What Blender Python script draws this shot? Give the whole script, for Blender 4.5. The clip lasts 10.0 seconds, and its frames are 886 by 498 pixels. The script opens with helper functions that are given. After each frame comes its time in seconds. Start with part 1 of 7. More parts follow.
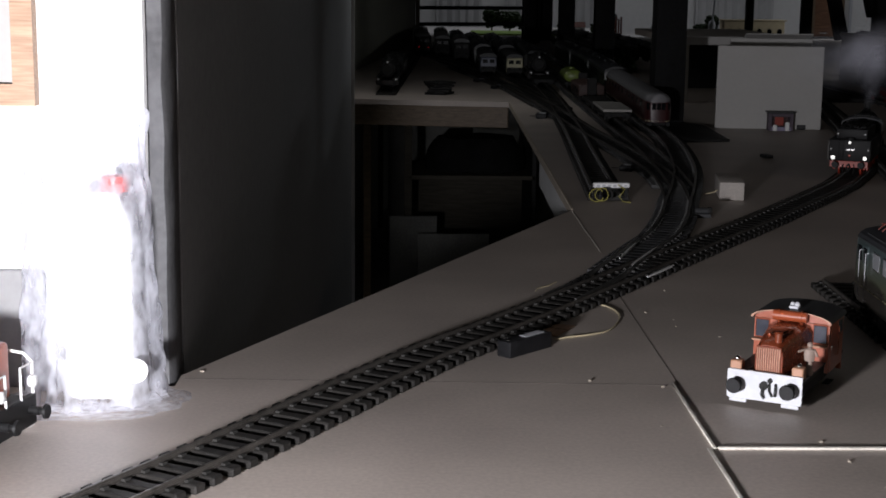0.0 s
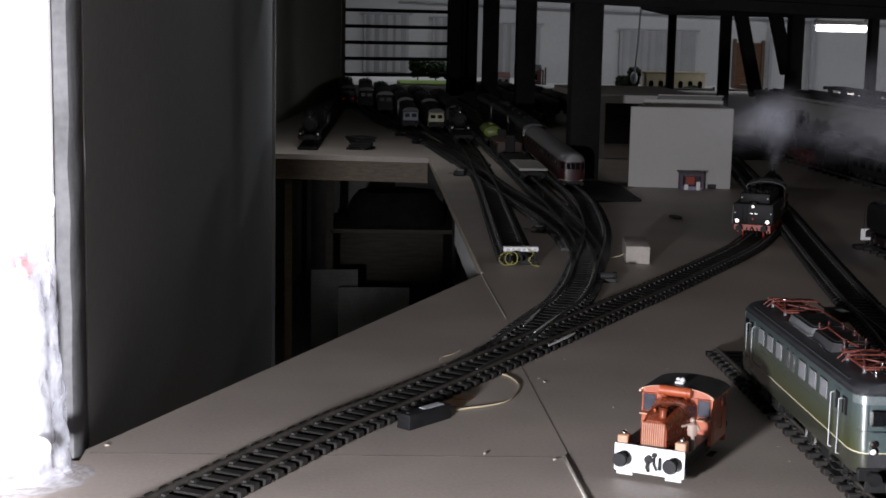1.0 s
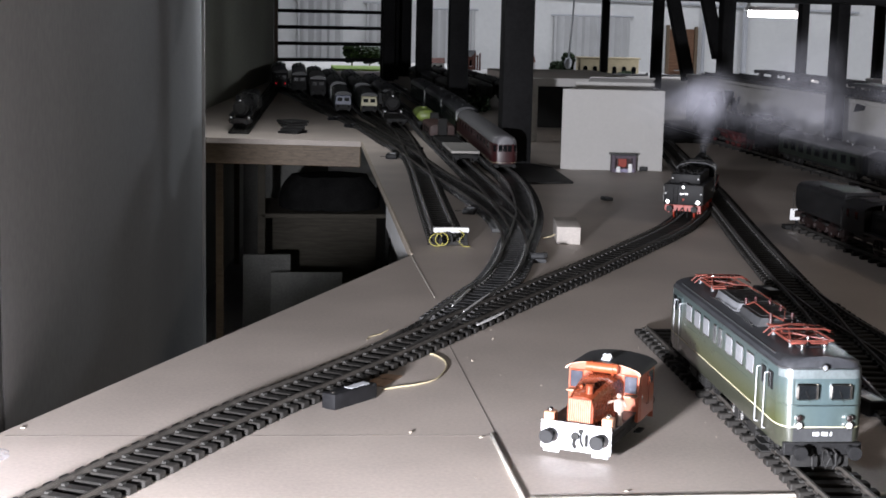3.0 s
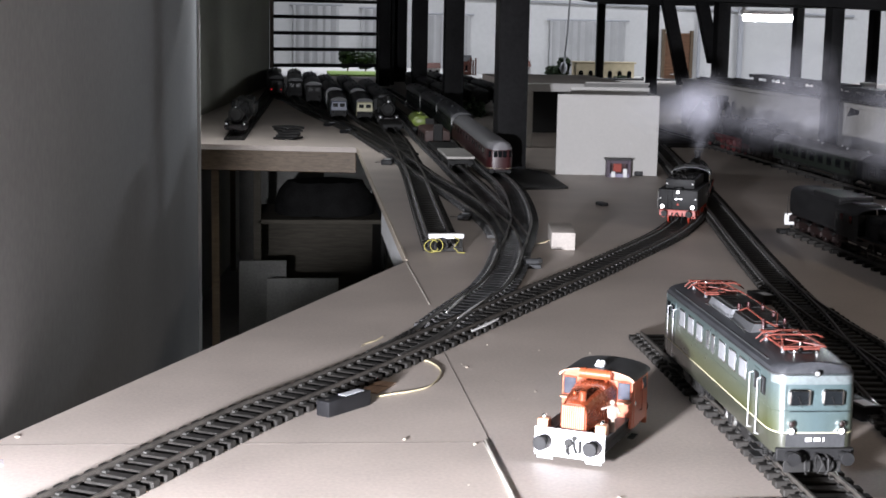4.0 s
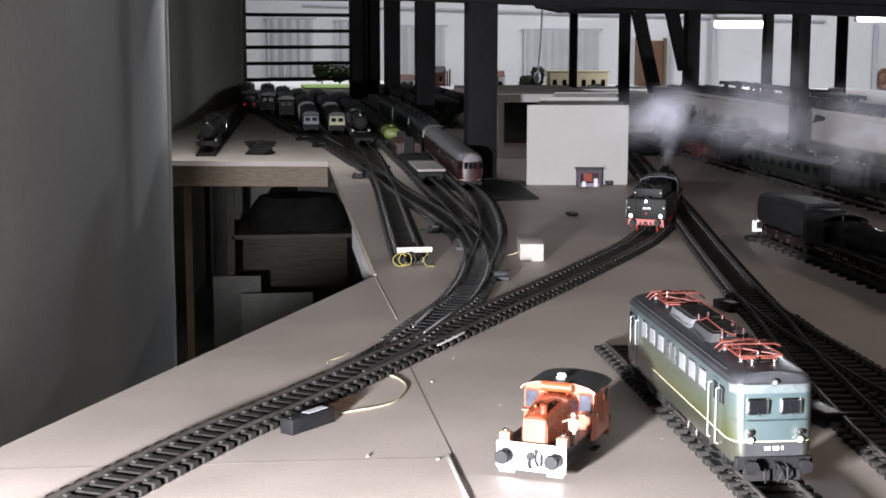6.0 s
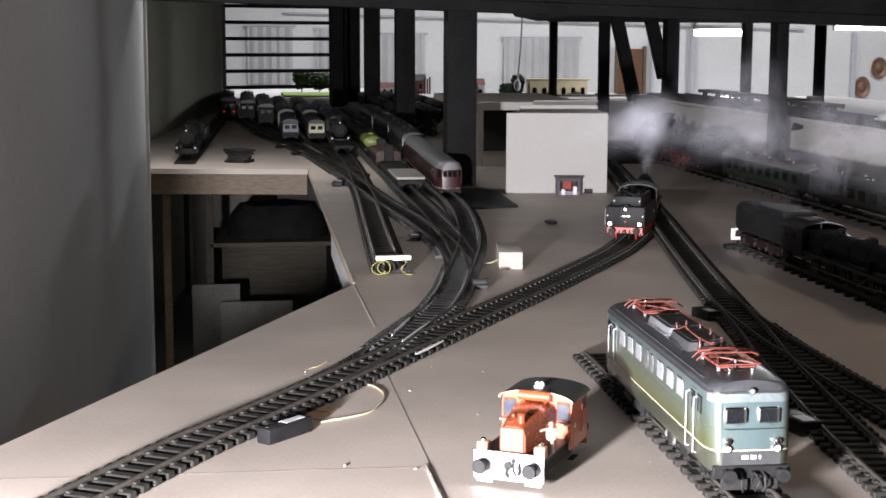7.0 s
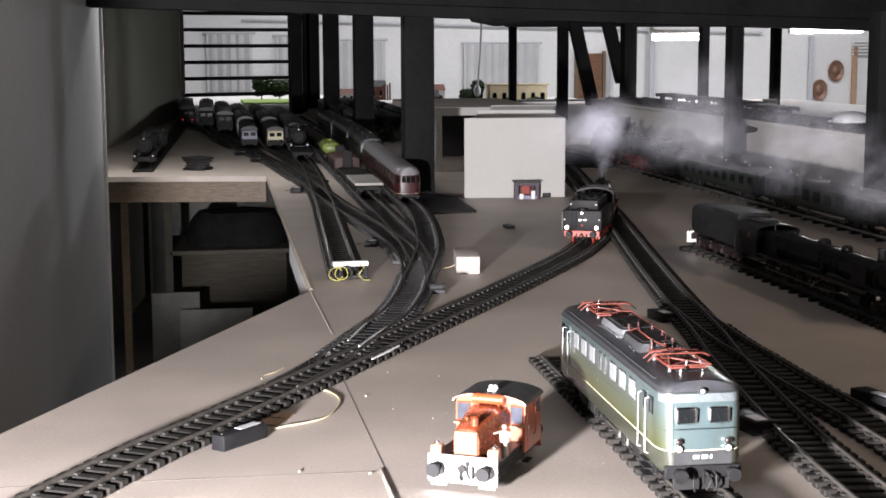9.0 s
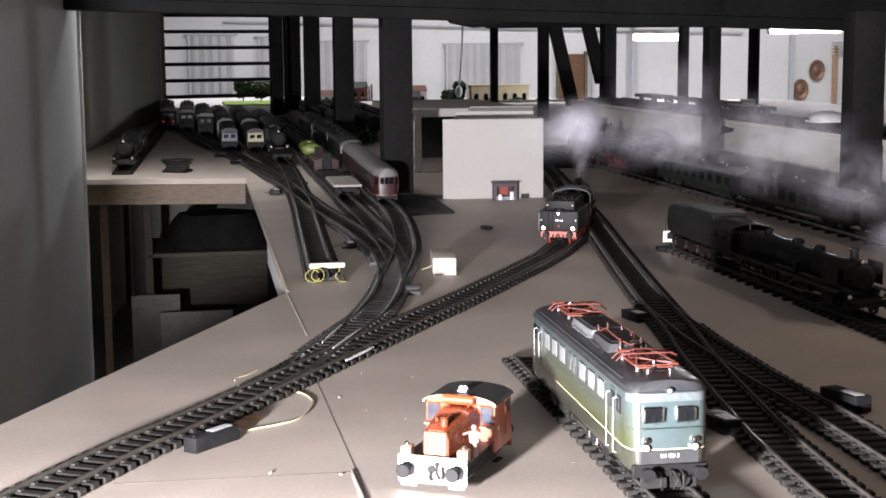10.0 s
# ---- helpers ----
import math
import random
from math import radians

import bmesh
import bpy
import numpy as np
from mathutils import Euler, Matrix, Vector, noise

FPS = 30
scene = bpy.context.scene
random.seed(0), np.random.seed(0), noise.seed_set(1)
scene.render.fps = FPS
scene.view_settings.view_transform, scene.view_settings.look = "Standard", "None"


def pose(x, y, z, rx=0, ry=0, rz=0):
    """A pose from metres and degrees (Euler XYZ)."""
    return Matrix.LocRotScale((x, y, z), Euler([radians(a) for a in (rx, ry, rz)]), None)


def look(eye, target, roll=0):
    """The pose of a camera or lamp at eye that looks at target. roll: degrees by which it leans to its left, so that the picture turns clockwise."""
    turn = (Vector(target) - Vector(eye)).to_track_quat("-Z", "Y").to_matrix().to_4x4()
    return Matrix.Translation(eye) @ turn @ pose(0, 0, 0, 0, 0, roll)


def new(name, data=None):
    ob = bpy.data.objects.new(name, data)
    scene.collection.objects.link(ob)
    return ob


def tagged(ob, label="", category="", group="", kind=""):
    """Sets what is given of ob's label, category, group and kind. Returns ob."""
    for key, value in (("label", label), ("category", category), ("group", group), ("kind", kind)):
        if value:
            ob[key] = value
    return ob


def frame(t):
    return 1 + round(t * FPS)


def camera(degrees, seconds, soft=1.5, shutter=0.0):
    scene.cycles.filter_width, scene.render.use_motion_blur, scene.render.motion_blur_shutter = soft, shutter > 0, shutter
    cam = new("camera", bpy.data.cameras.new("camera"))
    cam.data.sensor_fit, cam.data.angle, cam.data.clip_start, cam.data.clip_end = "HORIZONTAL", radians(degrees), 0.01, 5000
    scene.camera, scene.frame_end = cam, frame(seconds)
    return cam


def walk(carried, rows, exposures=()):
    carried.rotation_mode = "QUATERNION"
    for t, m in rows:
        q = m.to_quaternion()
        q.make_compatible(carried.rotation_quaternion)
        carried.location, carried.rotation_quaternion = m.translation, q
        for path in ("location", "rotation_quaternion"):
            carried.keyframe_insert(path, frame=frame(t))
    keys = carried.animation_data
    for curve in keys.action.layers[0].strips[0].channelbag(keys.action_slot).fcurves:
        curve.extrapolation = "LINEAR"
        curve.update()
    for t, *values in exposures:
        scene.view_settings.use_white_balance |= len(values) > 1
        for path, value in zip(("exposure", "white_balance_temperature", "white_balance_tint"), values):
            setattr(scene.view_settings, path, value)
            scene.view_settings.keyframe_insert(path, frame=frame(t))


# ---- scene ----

# ---- camera and walk ----
cam = camera(33.7, 10.0, soft=1.7)
PATH = [
    (0, (0.293, 0.001, 0.427), (0.341, 1.967, 0.067), 0.6),
    (0.5, (0.307, -0.025, 0.454), (0.406, 1.944, 0.118), 1.2),
    (1, (0.324, -0.05, 0.475), (0.468, 1.922, 0.175), 1.2),
    (1.5, (0.332, -0.056, 0.479), (0.523, 1.916, 0.202), 1.1),
    (2, (0.343, -0.048, 0.476), (0.575, 1.92, 0.202), 0.9),
    (2.5, (0.343, -0.037, 0.465), (0.592, 1.925, 0.166), 1.0),
    (3, (0.34, -0.029, 0.459), (0.57, 1.932, 0.144), 1.3),
    (4.5, (0.346, -0.035, 0.464), (0.583, 1.927, 0.158), 0.9),
    (5, (0.349, -0.037, 0.463), (0.583, 1.925, 0.157), 0.5),
    (5.5, (0.359, -0.04, 0.468), (0.606, 1.922, 0.167), 0.2),
    (7, (0.37, -0.035, 0.47), (0.658, 1.924, 0.186), 0.2),
    (7.5, (0.371, -0.034, 0.468), (0.672, 1.923, 0.187), 0.1),
    (8, (0.373, -0.036, 0.468), (0.688, 1.919, 0.189), 0.1),
    (8.5, (0.376, -0.04, 0.47), (0.702, 1.914, 0.192), 0.0),
    (9, (0.381, -0.042, 0.469), (0.719, 1.91, 0.193), -0.2),
    (9.5, (0.388, -0.045, 0.471), (0.736, 1.905, 0.195), -0.2),
    (10, (0.396, -0.053, 0.471), (0.755, 1.895, 0.196), -0.4),
]
EXPOSURES = [(0.0, -1.35, 6350, 10), (0.5, -1.05, 6320, 10), (1.0, -0.60, 6280, 10), (1.5, -0.20, 6220, 10), (2.0, 0.36, 6170, 10), (2.5, 0.66, 6160, 10), (3.2, 0.99, 6170, 10), (4.5, 1.29, 6180, 10),
             (5.5, 1.35, 6200, 10), (7.0, 1.47, 6480, 11), (8.5, 1.56, 6540, 11.5), (10.0, 1.59, 6560, 12)]
walk(cam, [(t, look(eye, target, roll)) for t, eye, target, roll in PATH], EXPOSURES)

# ---- world and lights ----
world = bpy.data.worlds.new("world")
scene.world = world
world.use_nodes = True
bg = world.node_tree.nodes["Background"]
bg.inputs[0].default_value = (0.55, 0.6, 0.68, 1)
bg.inputs[1].default_value = 0.02


def area_lamp(name, m, sx, sy, watts, colour):
    d = bpy.data.lights.new(name, "AREA")
    d.shape, d.size, d.size_y, d.energy, d.color = "RECTANGLE", sx, sy, watts, colour
    ob = new(name, d)
    ob.matrix_world = m
    return ob


# the work lamp that stands on the bench beside the camera
spot = bpy.data.lights.new("work_light", "SPOT")
spot.spot_size, spot.spot_blend = radians(140), 0.8
spot.energy, spot.color, spot.shadow_soft_size = 276, (1.0, 0.972, 1.0), 0.04
new("work_light", spot).matrix_world = look((-0.03, 0.36, 0.165), (0.20, 2.2, 0.10))

# the hall's ceiling tubes
for hx, hy, hw in ((7.2, 14.2, 33), (9.5, 11.0, 38), (4.2, 14.6, 21), (7.5, 7.0, 8), (1.2, 14.0, 30)):
    area_lamp("hall_light", look((hx, hy, 2.12), (hx, hy + 0.001, 0)), 1.2, 0.12, hw, (0.95, 0.95, 1.0))
# added fill lamp, out of view, for the grey wall and the right-hand board
area_lamp("aisle_fill", look((2.6, 1.6, 1.35), (0.2, 2.0, 0.1)), 1.2, 0.2, 3.2, (1.0, 0.83, 0.66))
# added overhead fill lamp, out of view, for the board and below the table
area_lamp("table_fill", look((0.38, 2.75, 1.50), (0.38, 2.751, 0)), 1.2, 0.12, 1.35, (0.98, 0.97, 0.98))

# added fill lamp, hidden behind the deck's edge, that brightens the storage yard
area_lamp("yard_fill", look((0.30, 5.20, 0.785), (0.30, 5.201, 0)), 0.5, 0.05, 3.1, (0.98, 0.97, 0.95))

# ---- materials ----


def mat(name, colour, rough=0.6, metal=0.0, vary=0.12, scale=14.0, fine=160.0, bump=0.0, spec=0.5, coat=0.0, island=0.0, hue=None, rrough=0.12):
    m = bpy.data.materials.new(name)
    m.use_nodes = True
    nt = m.node_tree
    n, l = nt.nodes, nt.links
    b = n["Principled BSDF"]
    tc = n.new("ShaderNodeTexCoord")
    big, small = n.new("ShaderNodeTexNoise"), n.new("ShaderNodeTexNoise")
    big.inputs["Scale"].default_value, small.inputs["Scale"].default_value = scale, fine
    big.inputs["Detail"].default_value, small.inputs["Detail"].default_value = 5, 3
    l.new(tc.outputs["Object"], big.inputs["Vector"])
    l.new(tc.outputs["Object"], small.inputs["Vector"])
    mixf = n.new("ShaderNodeMath")
    mixf.operation = "MULTIPLY_ADD"
    l.new(small.outputs["Fac"], mixf.inputs[0])
    mixf.inputs[1].default_value = 0.4
    add = n.new("ShaderNodeMath")
    add.operation = "MULTIPLY"
    add.inputs[1].default_value = 0.6
    l.new(big.outputs["Fac"], add.inputs[0])
    l.new(add.outputs[0], mixf.inputs[2])
    ramp = n.new("ShaderNodeValToRGB")
    lo = [max(0.0, c * (1 - vary * 1.6)) for c in colour]
    hi = [min(1.0, c * (1 + vary * 1.6)) for c in (hue or colour)]
    ramp.color_ramp.elements[0].position, ramp.color_ramp.elements[1].position = 0.3, 0.7
    ramp.color_ramp.elements[0].color, ramp.color_ramp.elements[1].color = (*lo, 1), (*hi, 1)
    l.new(mixf.outputs[0], ramp.inputs[0])
    out = ramp.outputs[0]
    if island:
        oi = n.new("ShaderNodeObjectInfo")
        hsv = n.new("ShaderNodeHueSaturation")
        mr = n.new("ShaderNodeMapRange")
        mr.inputs[3].default_value, mr.inputs[4].default_value = 1 - island, 1 + island
        l.new(oi.outputs["Random"], mr.inputs[0])
        l.new(mr.outputs[0], hsv.inputs["Value"])
        l.new(out, hsv.inputs["Color"])
        out = hsv.outputs[0]
    l.new(out, b.inputs["Base Color"])
    rr = n.new("ShaderNodeMapRange")
    rr.inputs[3].default_value, rr.inputs[4].default_value = max(0.03, rough - rrough), min(1, rough + rrough)
    l.new(mixf.outputs[0], rr.inputs[0])
    l.new(rr.outputs[0], b.inputs["Roughness"])
    b.inputs["Metallic"].default_value = metal
    b.inputs["Specular IOR Level"].default_value = spec
    b.inputs["Coat Weight"].default_value = coat
    if bump:
        bp = n.new("ShaderNodeBump")
        bp.inputs["Strength"].default_value, bp.inputs["Distance"].default_value = bump, 0.002
        l.new(mixf.outputs[0], bp.inputs["Height"])
        l.new(bp.outputs[0], b.inputs["Normal"])
    return m


def glow(name, colour, strength):
    m = bpy.data.materials.new(name)
    m.use_nodes = True
    b = m.node_tree.nodes["Principled BSDF"]
    b.inputs["Base Color"].default_value = (*colour, 1)
    b.inputs["Emission Color"].default_value = (*colour, 1)
    b.inputs["Emission Strength"].default_value = strength
    return m


def wood(name, dark, light, scale=3.0, rough=0.5):
    m = bpy.data.materials.new(name)
    m.use_nodes = True
    n, l = m.node_tree.nodes, m.node_tree.links
    b = n["Principled BSDF"]
    tc, mp, wv, ns = n.new("ShaderNodeTexCoord"), n.new("ShaderNodeMapping"), n.new("ShaderNodeTexNoise"), n.new("ShaderNodeValToRGB")
    mp.inputs["Scale"].default_value = (scale, scale * 14, scale * 14)
    l.new(tc.outputs["Object"], mp.inputs[0])
    l.new(mp.outputs[0], wv.inputs["Vector"])
    wv.inputs["Scale"].default_value, wv.inputs["Detail"].default_value, wv.inputs["Distortion"].default_value = 3.0, 6, 0.8
    ns.color_ramp.elements[0].position, ns.color_ramp.elements[1].position = 0.35, 0.68
    ns.color_ramp.elements[0].color, ns.color_ramp.elements[1].color = (*dark, 1), (*light, 1)
    l.new(wv.outputs["Fac"], ns.inputs[0])
    l.new(ns.outputs[0], b.inputs["Base Color"])
    b.inputs["Roughness"].default_value = rough
    bp = n.new("ShaderNodeBump")
    bp.inputs["Strength"].default_value, bp.inputs["Distance"].default_value = 0.2, 0.001
    l.new(wv.outputs["Fac"], bp.inputs["Height"])
    l.new(bp.outputs[0], b.inputs["Normal"])
    return m


def clear(name, colour=(0.9, 0.95, 0.95), rough=0.02, trans=1.0, ior=1.45):
    m = bpy.data.materials.new(name)
    m.use_nodes = True
    b = m.node_tree.nodes["Principled BSDF"]
    b.inputs["Base Color"].default_value = (*colour, 1)
    b.inputs["Roughness"].default_value = rough
    b.inputs["Transmission Weight"].default_value = trans
    b.inputs["IOR"].default_value = ior
    return m


BOARD = mat("board_grey", (0.41, 0.357, 0.319), 0.5, vary=0.14, scale=4.5, fine=220, bump=0.07, rrough=0.12)
BOARD_EDGE = mat("board_edge_raw", (0.42, 0.36, 0.29), 0.8, vary=0.18, scale=30, fine=400, bump=0.3)
JOINT = mat("joint_filler", (0.62, 0.58, 0.52), 0.85, vary=0.2, scale=40, fine=300, bump=0.3)
JOINT_DARK = mat("joint_gap", (0.11, 0.095, 0.082), 0.9, vary=0.3, scale=60)
PLASTER = mat("white_plaster", (0.86, 0.86, 0.855), 0.9, vary=0.05, scale=5, fine=120, bump=0.35)
PLASTER_GREY = mat("grey_plaster", (0.30, 0.30, 0.305), 0.9, vary=0.1, scale=4, fine=90, bump=0.3)
# plaster grey darkened to carry the shade on the corner strip
CORNER = mat("shaded_rough_plaster", (0.13, 0.13, 0.135), 0.95, vary=0.2, scale=14, fine=120, bump=0.5, spec=0.1)
WALL_DARK = mat("dark_grey_wall", (0.325, 0.336, 0.352), 0.85, vary=0.1, scale=1.2, fine=70, bump=0.1)
WALL_OLIVE = mat("dark_olive_wall", (0.30, 0.30, 0.25), 0.9, vary=0.12, scale=1.5, fine=60)
WALL_FAR = mat("far_white_wall", (0.72, 0.72, 0.71), 0.9, vary=0.05, scale=0.8, fine=20)
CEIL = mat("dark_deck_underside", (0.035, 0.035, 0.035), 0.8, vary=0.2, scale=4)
FLOOR = mat("concrete_floor", (0.30, 0.292, 0.28), 0.8, vary=0.15, scale=3, fine=60)
POST = mat("black_painted_timber", (0.011, 0.011, 0.0115), 0.65, vary=0.3, scale=6, fine=80, bump=0.15, spec=0.06)
WOODLEG = wood("bare_pine", (0.10, 0.068, 0.038), (0.17, 0.118, 0.07), 4)
WOODFRAME = wood("oak_frame", (0.34, 0.20, 0.12), (0.52, 0.34, 0.22), 6)
STEEL = mat("rail_steel", (0.11, 0.10, 0.09), 0.36, metal=0.65, vary=0.3, scale=25)
STEEL_DULL = mat("dull_yard_rail", (0.035, 0.033, 0.03), 0.5, metal=0.5, vary=0.3, scale=25)
STEEL_WORN = mat("worn_bright_rail", (0.33, 0.32, 0.31), 0.30, metal=0.9, vary=0.4, scale=12, fine=120)
STEEL_GLINT = mat("rail_glint_white", (0.85, 0.85, 0.85), 0.45, metal=0.35, vary=0.1, scale=30)
CHAIR = mat("worn_rail_chair", (0.034, 0.033, 0.031), 0.55, metal=0.5, vary=0.3, scale=60)
SLEEPER = mat("black_brown_sleeper", (0.0145, 0.0132, 0.0118), 0.62, vary=0.3, scale=40, fine=500, bump=0.2, island=0.3, spec=0.3)
# turnout sleepers: smoother, with part of their sheen put into a lighter grey
SLEEPER_SHEEN = mat("sheen_grey_sleeper", (0.042, 0.042, 0.043), 0.26, vary=0.35, scale=30, fine=400, bump=0.15, island=0.3, spec=0.5)
BLACK = mat("satin_black", (0.012, 0.012, 0.0125), 0.5, vary=0.25, scale=30, fine=300, spec=0.15)
BLACKM = mat("matt_black", (0.0125, 0.0122, 0.012), 0.65, vary=0.3, scale=30, fine=300, spec=0.25)
BLACK_PLASTIC = mat("black_plastic", (0.0095, 0.0095, 0.0105), 0.5, vary=0.2, scale=50, spec=0.2)
DARKGREY = mat("dark_grey_paint", (0.034, 0.035, 0.037), 0.5, vary=0.2, scale=25, fine=250, spec=0.35)
ROOFGREY = mat("roof_grey", (0.024, 0.025, 0.028), 0.42, vary=0.25, scale=20, fine=250, spec=0.35)
BURNT = mat("burnt_orange_paint", (0.17, 0.036, 0.014), 0.28, vary=0.15, scale=20, fine=250, coat=0.5)
ROOFLIGHT = mat("weathered_silver_roof", (0.13, 0.128, 0.135), 0.5, vary=0.15, scale=15, fine=200)
RED = mat("signal_red", (0.30, 0.035, 0.018), 0.42, vary=0.2, scale=25, fine=250)
PANTO = mat("red_pantograph", (0.115, 0.024, 0.015), 0.6, vary=0.25, scale=40)
# near-black red: shade put into the dim engines' red, and plain tail lenses
DARKRED = mat("shade_and_lens_red", (0.010, 0.004, 0.0035), 0.5, vary=0.3, scale=25, fine=250)
WINE = mat("wine_red", (0.034, 0.008, 0.009), 0.35, vary=0.15, scale=15, fine=200)
ORANGE = mat("orange_paint", (0.29, 0.062, 0.023), 0.34, vary=0.1, scale=20, fine=250, coat=0.2)
GREEN = mat("oxide_green", (0.047, 0.067, 0.071), 0.30, vary=0.07, scale=9, fine=200, coat=0.5, hue=(0.048, 0.068, 0.072))
# skirt green with the brown board's reflection put into it as olive
OLIVE = mat("board_reflection_olive", (0.028, 0.030, 0.021), 0.34, vary=0.15, scale=12, fine=200, coat=0.3)
COACHGREEN = mat("bottle_green", (0.014, 0.020, 0.016), 0.4, vary=0.15, scale=15)
CREAM = mat("cream_line", (0.48, 0.45, 0.30), 0.5, vary=0.06)
WHITE = mat("white_paint", (0.8, 0.8, 0.8), 0.45, vary=0.05, scale=20, fine=150)
CARD = mat("white_card", (0.47, 0.46, 0.445), 0.8, vary=0.04, scale=3, fine=120)
LIGHTGREY = mat("light_grey_beam", (0.50, 0.51, 0.54), 0.5, vary=0.08, scale=30)
SILVER = mat("bright_metal", (0.75, 0.75, 0.74), 0.2, metal=1.0, vary=0.08, scale=30)
BRASS = mat("brass", (0.62, 0.42, 0.16), 0.3, metal=1.0, vary=0.1, scale=30)
COPPER = mat("copper_plate", (0.25, 0.145, 0.10), 0.5, metal=0.5, vary=0.2, scale=14)
GLASS_DARK = mat("dark_window", (0.006, 0.007, 0.008), 0.08, vary=0.1, spec=0.25)
GLASS_MILK = mat("milky_window", (0.19, 0.197, 0.21), 0.2, vary=0.06, scale=60, spec=0.6)
YELLOW = mat("yellow_wire", (0.40, 0.36, 0.09), 0.45, vary=0.08)
BEIGEWIRE = mat("beige_wire", (0.50, 0.43, 0.28), 0.5, vary=0.08)
MOSS = mat("lime_tank", (0.15, 0.20, 0.04), 0.4, vary=0.2, scale=20)
SCENERY = mat("scatter_green", (0.025, 0.042, 0.017), 0.95, vary=0.4, scale=60, fine=400, bump=0.8)
BRICK = mat("brick_red", (0.13, 0.05, 0.036), 0.8, vary=0.25, scale=50, fine=300, bump=0.3)
SKINWHITE = mat("plain_figure", (0.24, 0.18, 0.15), 0.6, vary=0.1)
GREYBOARD = mat("grey_fascia", (0.40, 0.385, 0.36), 0.85, vary=0.14, scale=2.5, fine=60, bump=0.1)
REDCAP = mat("red_cap", (0.55, 0.06, 0.05), 0.4, vary=0.1)
LAMP = glow("lit_tube", (1.0, 0.99, 0.97), 9.0)
HEAD = glow("lit_head_lamp", (1.0, 0.97, 0.92), 2.5)
TAIL = glow("lit_tail_lamp", (0.8, 0.02, 0.03), 0.5)
# the brown board's reflection, painted as olive low on the engine's sides
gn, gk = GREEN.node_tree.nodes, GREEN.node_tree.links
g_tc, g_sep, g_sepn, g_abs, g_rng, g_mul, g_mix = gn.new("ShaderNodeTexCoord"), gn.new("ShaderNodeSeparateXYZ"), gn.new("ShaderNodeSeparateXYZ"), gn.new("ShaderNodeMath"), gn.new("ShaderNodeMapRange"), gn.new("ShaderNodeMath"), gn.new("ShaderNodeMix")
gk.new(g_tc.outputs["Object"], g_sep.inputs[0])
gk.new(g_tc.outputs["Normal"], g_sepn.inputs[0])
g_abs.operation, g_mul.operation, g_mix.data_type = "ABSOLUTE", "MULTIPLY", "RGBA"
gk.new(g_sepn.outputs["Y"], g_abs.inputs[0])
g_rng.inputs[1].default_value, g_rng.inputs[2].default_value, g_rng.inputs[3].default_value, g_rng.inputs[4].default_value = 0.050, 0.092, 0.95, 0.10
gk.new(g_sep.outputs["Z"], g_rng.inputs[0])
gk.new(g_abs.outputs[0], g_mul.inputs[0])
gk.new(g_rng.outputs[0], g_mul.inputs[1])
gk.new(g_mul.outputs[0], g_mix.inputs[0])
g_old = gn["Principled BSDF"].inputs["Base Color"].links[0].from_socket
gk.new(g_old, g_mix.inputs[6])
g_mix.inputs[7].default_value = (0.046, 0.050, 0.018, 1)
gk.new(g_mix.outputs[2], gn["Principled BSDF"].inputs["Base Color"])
BAG = bpy.data.materials.new("clear_bag")
BAG.use_nodes = True
bn, bk_ = BAG.node_tree.nodes, BAG.node_tree.links
bt, bx, bs = bn.new("ShaderNodeBsdfTransparent"), bn.new("ShaderNodeMixShader"), bn["Principled BSDF"]
bs.inputs["Base Color"].default_value, bs.inputs["Roughness"].default_value = (0.66, 0.67, 0.74, 1), 0.14
bt.inputs[0].default_value = (0.94, 0.943, 0.96, 1)
bnz, bmr = bn.new("ShaderNodeTexNoise"), bn.new("ShaderNodeMapRange")
bnz.inputs["Scale"].default_value, bnz.inputs["Detail"].default_value = 12, 2
bmr.inputs[1].default_value, bmr.inputs[2].default_value, bmr.inputs[3].default_value, bmr.inputs[4].default_value = 0.34, 0.66, 0.22, 0.74
bk_.new(bnz.outputs["Fac"], bmr.inputs[0])
bk_.new(bmr.outputs[0], bx.inputs[0])
bk_.new(bt.outputs[0], bx.inputs[1])
btl, bmx = bn.new("ShaderNodeBsdfTranslucent"), bn.new("ShaderNodeMixShader")
btl.inputs[0].default_value = (0.80, 0.81, 0.86, 1)
bmx.inputs[0].default_value = 0.45
bk_.new(bs.outputs[0], bmx.inputs[1])
bk_.new(btl.outputs[0], bmx.inputs[2])
bk_.new(bmx.outputs[0], bx.inputs[2])
bk_.new(bx.outputs[0], bn["Material Output"].inputs["Surface"])

# ---- mesh helpers ----


def part(name, bm, material, parent=None, label=""):
    me = bpy.data.meshes.new(name)
    bmesh.ops.recalc_face_normals(bm, faces=bm.faces)
    bm.to_mesh(me)
    bm.free()
    for f in me.polygons:
        f.use_smooth = True
    me.set_sharp_from_angle(angle=math.radians(36))
    me.materials.append(material)
    ob = new(name, me)
    ob.parent = parent
    return tagged(ob, label)


def thing(name, m=None, label="", category="", group="", kind=""):
    ob = new(name)
    ob.empty_display_size = 0.05
    if m is not None:
        ob.matrix_world = m
    return tagged(ob, label, category, group, kind)


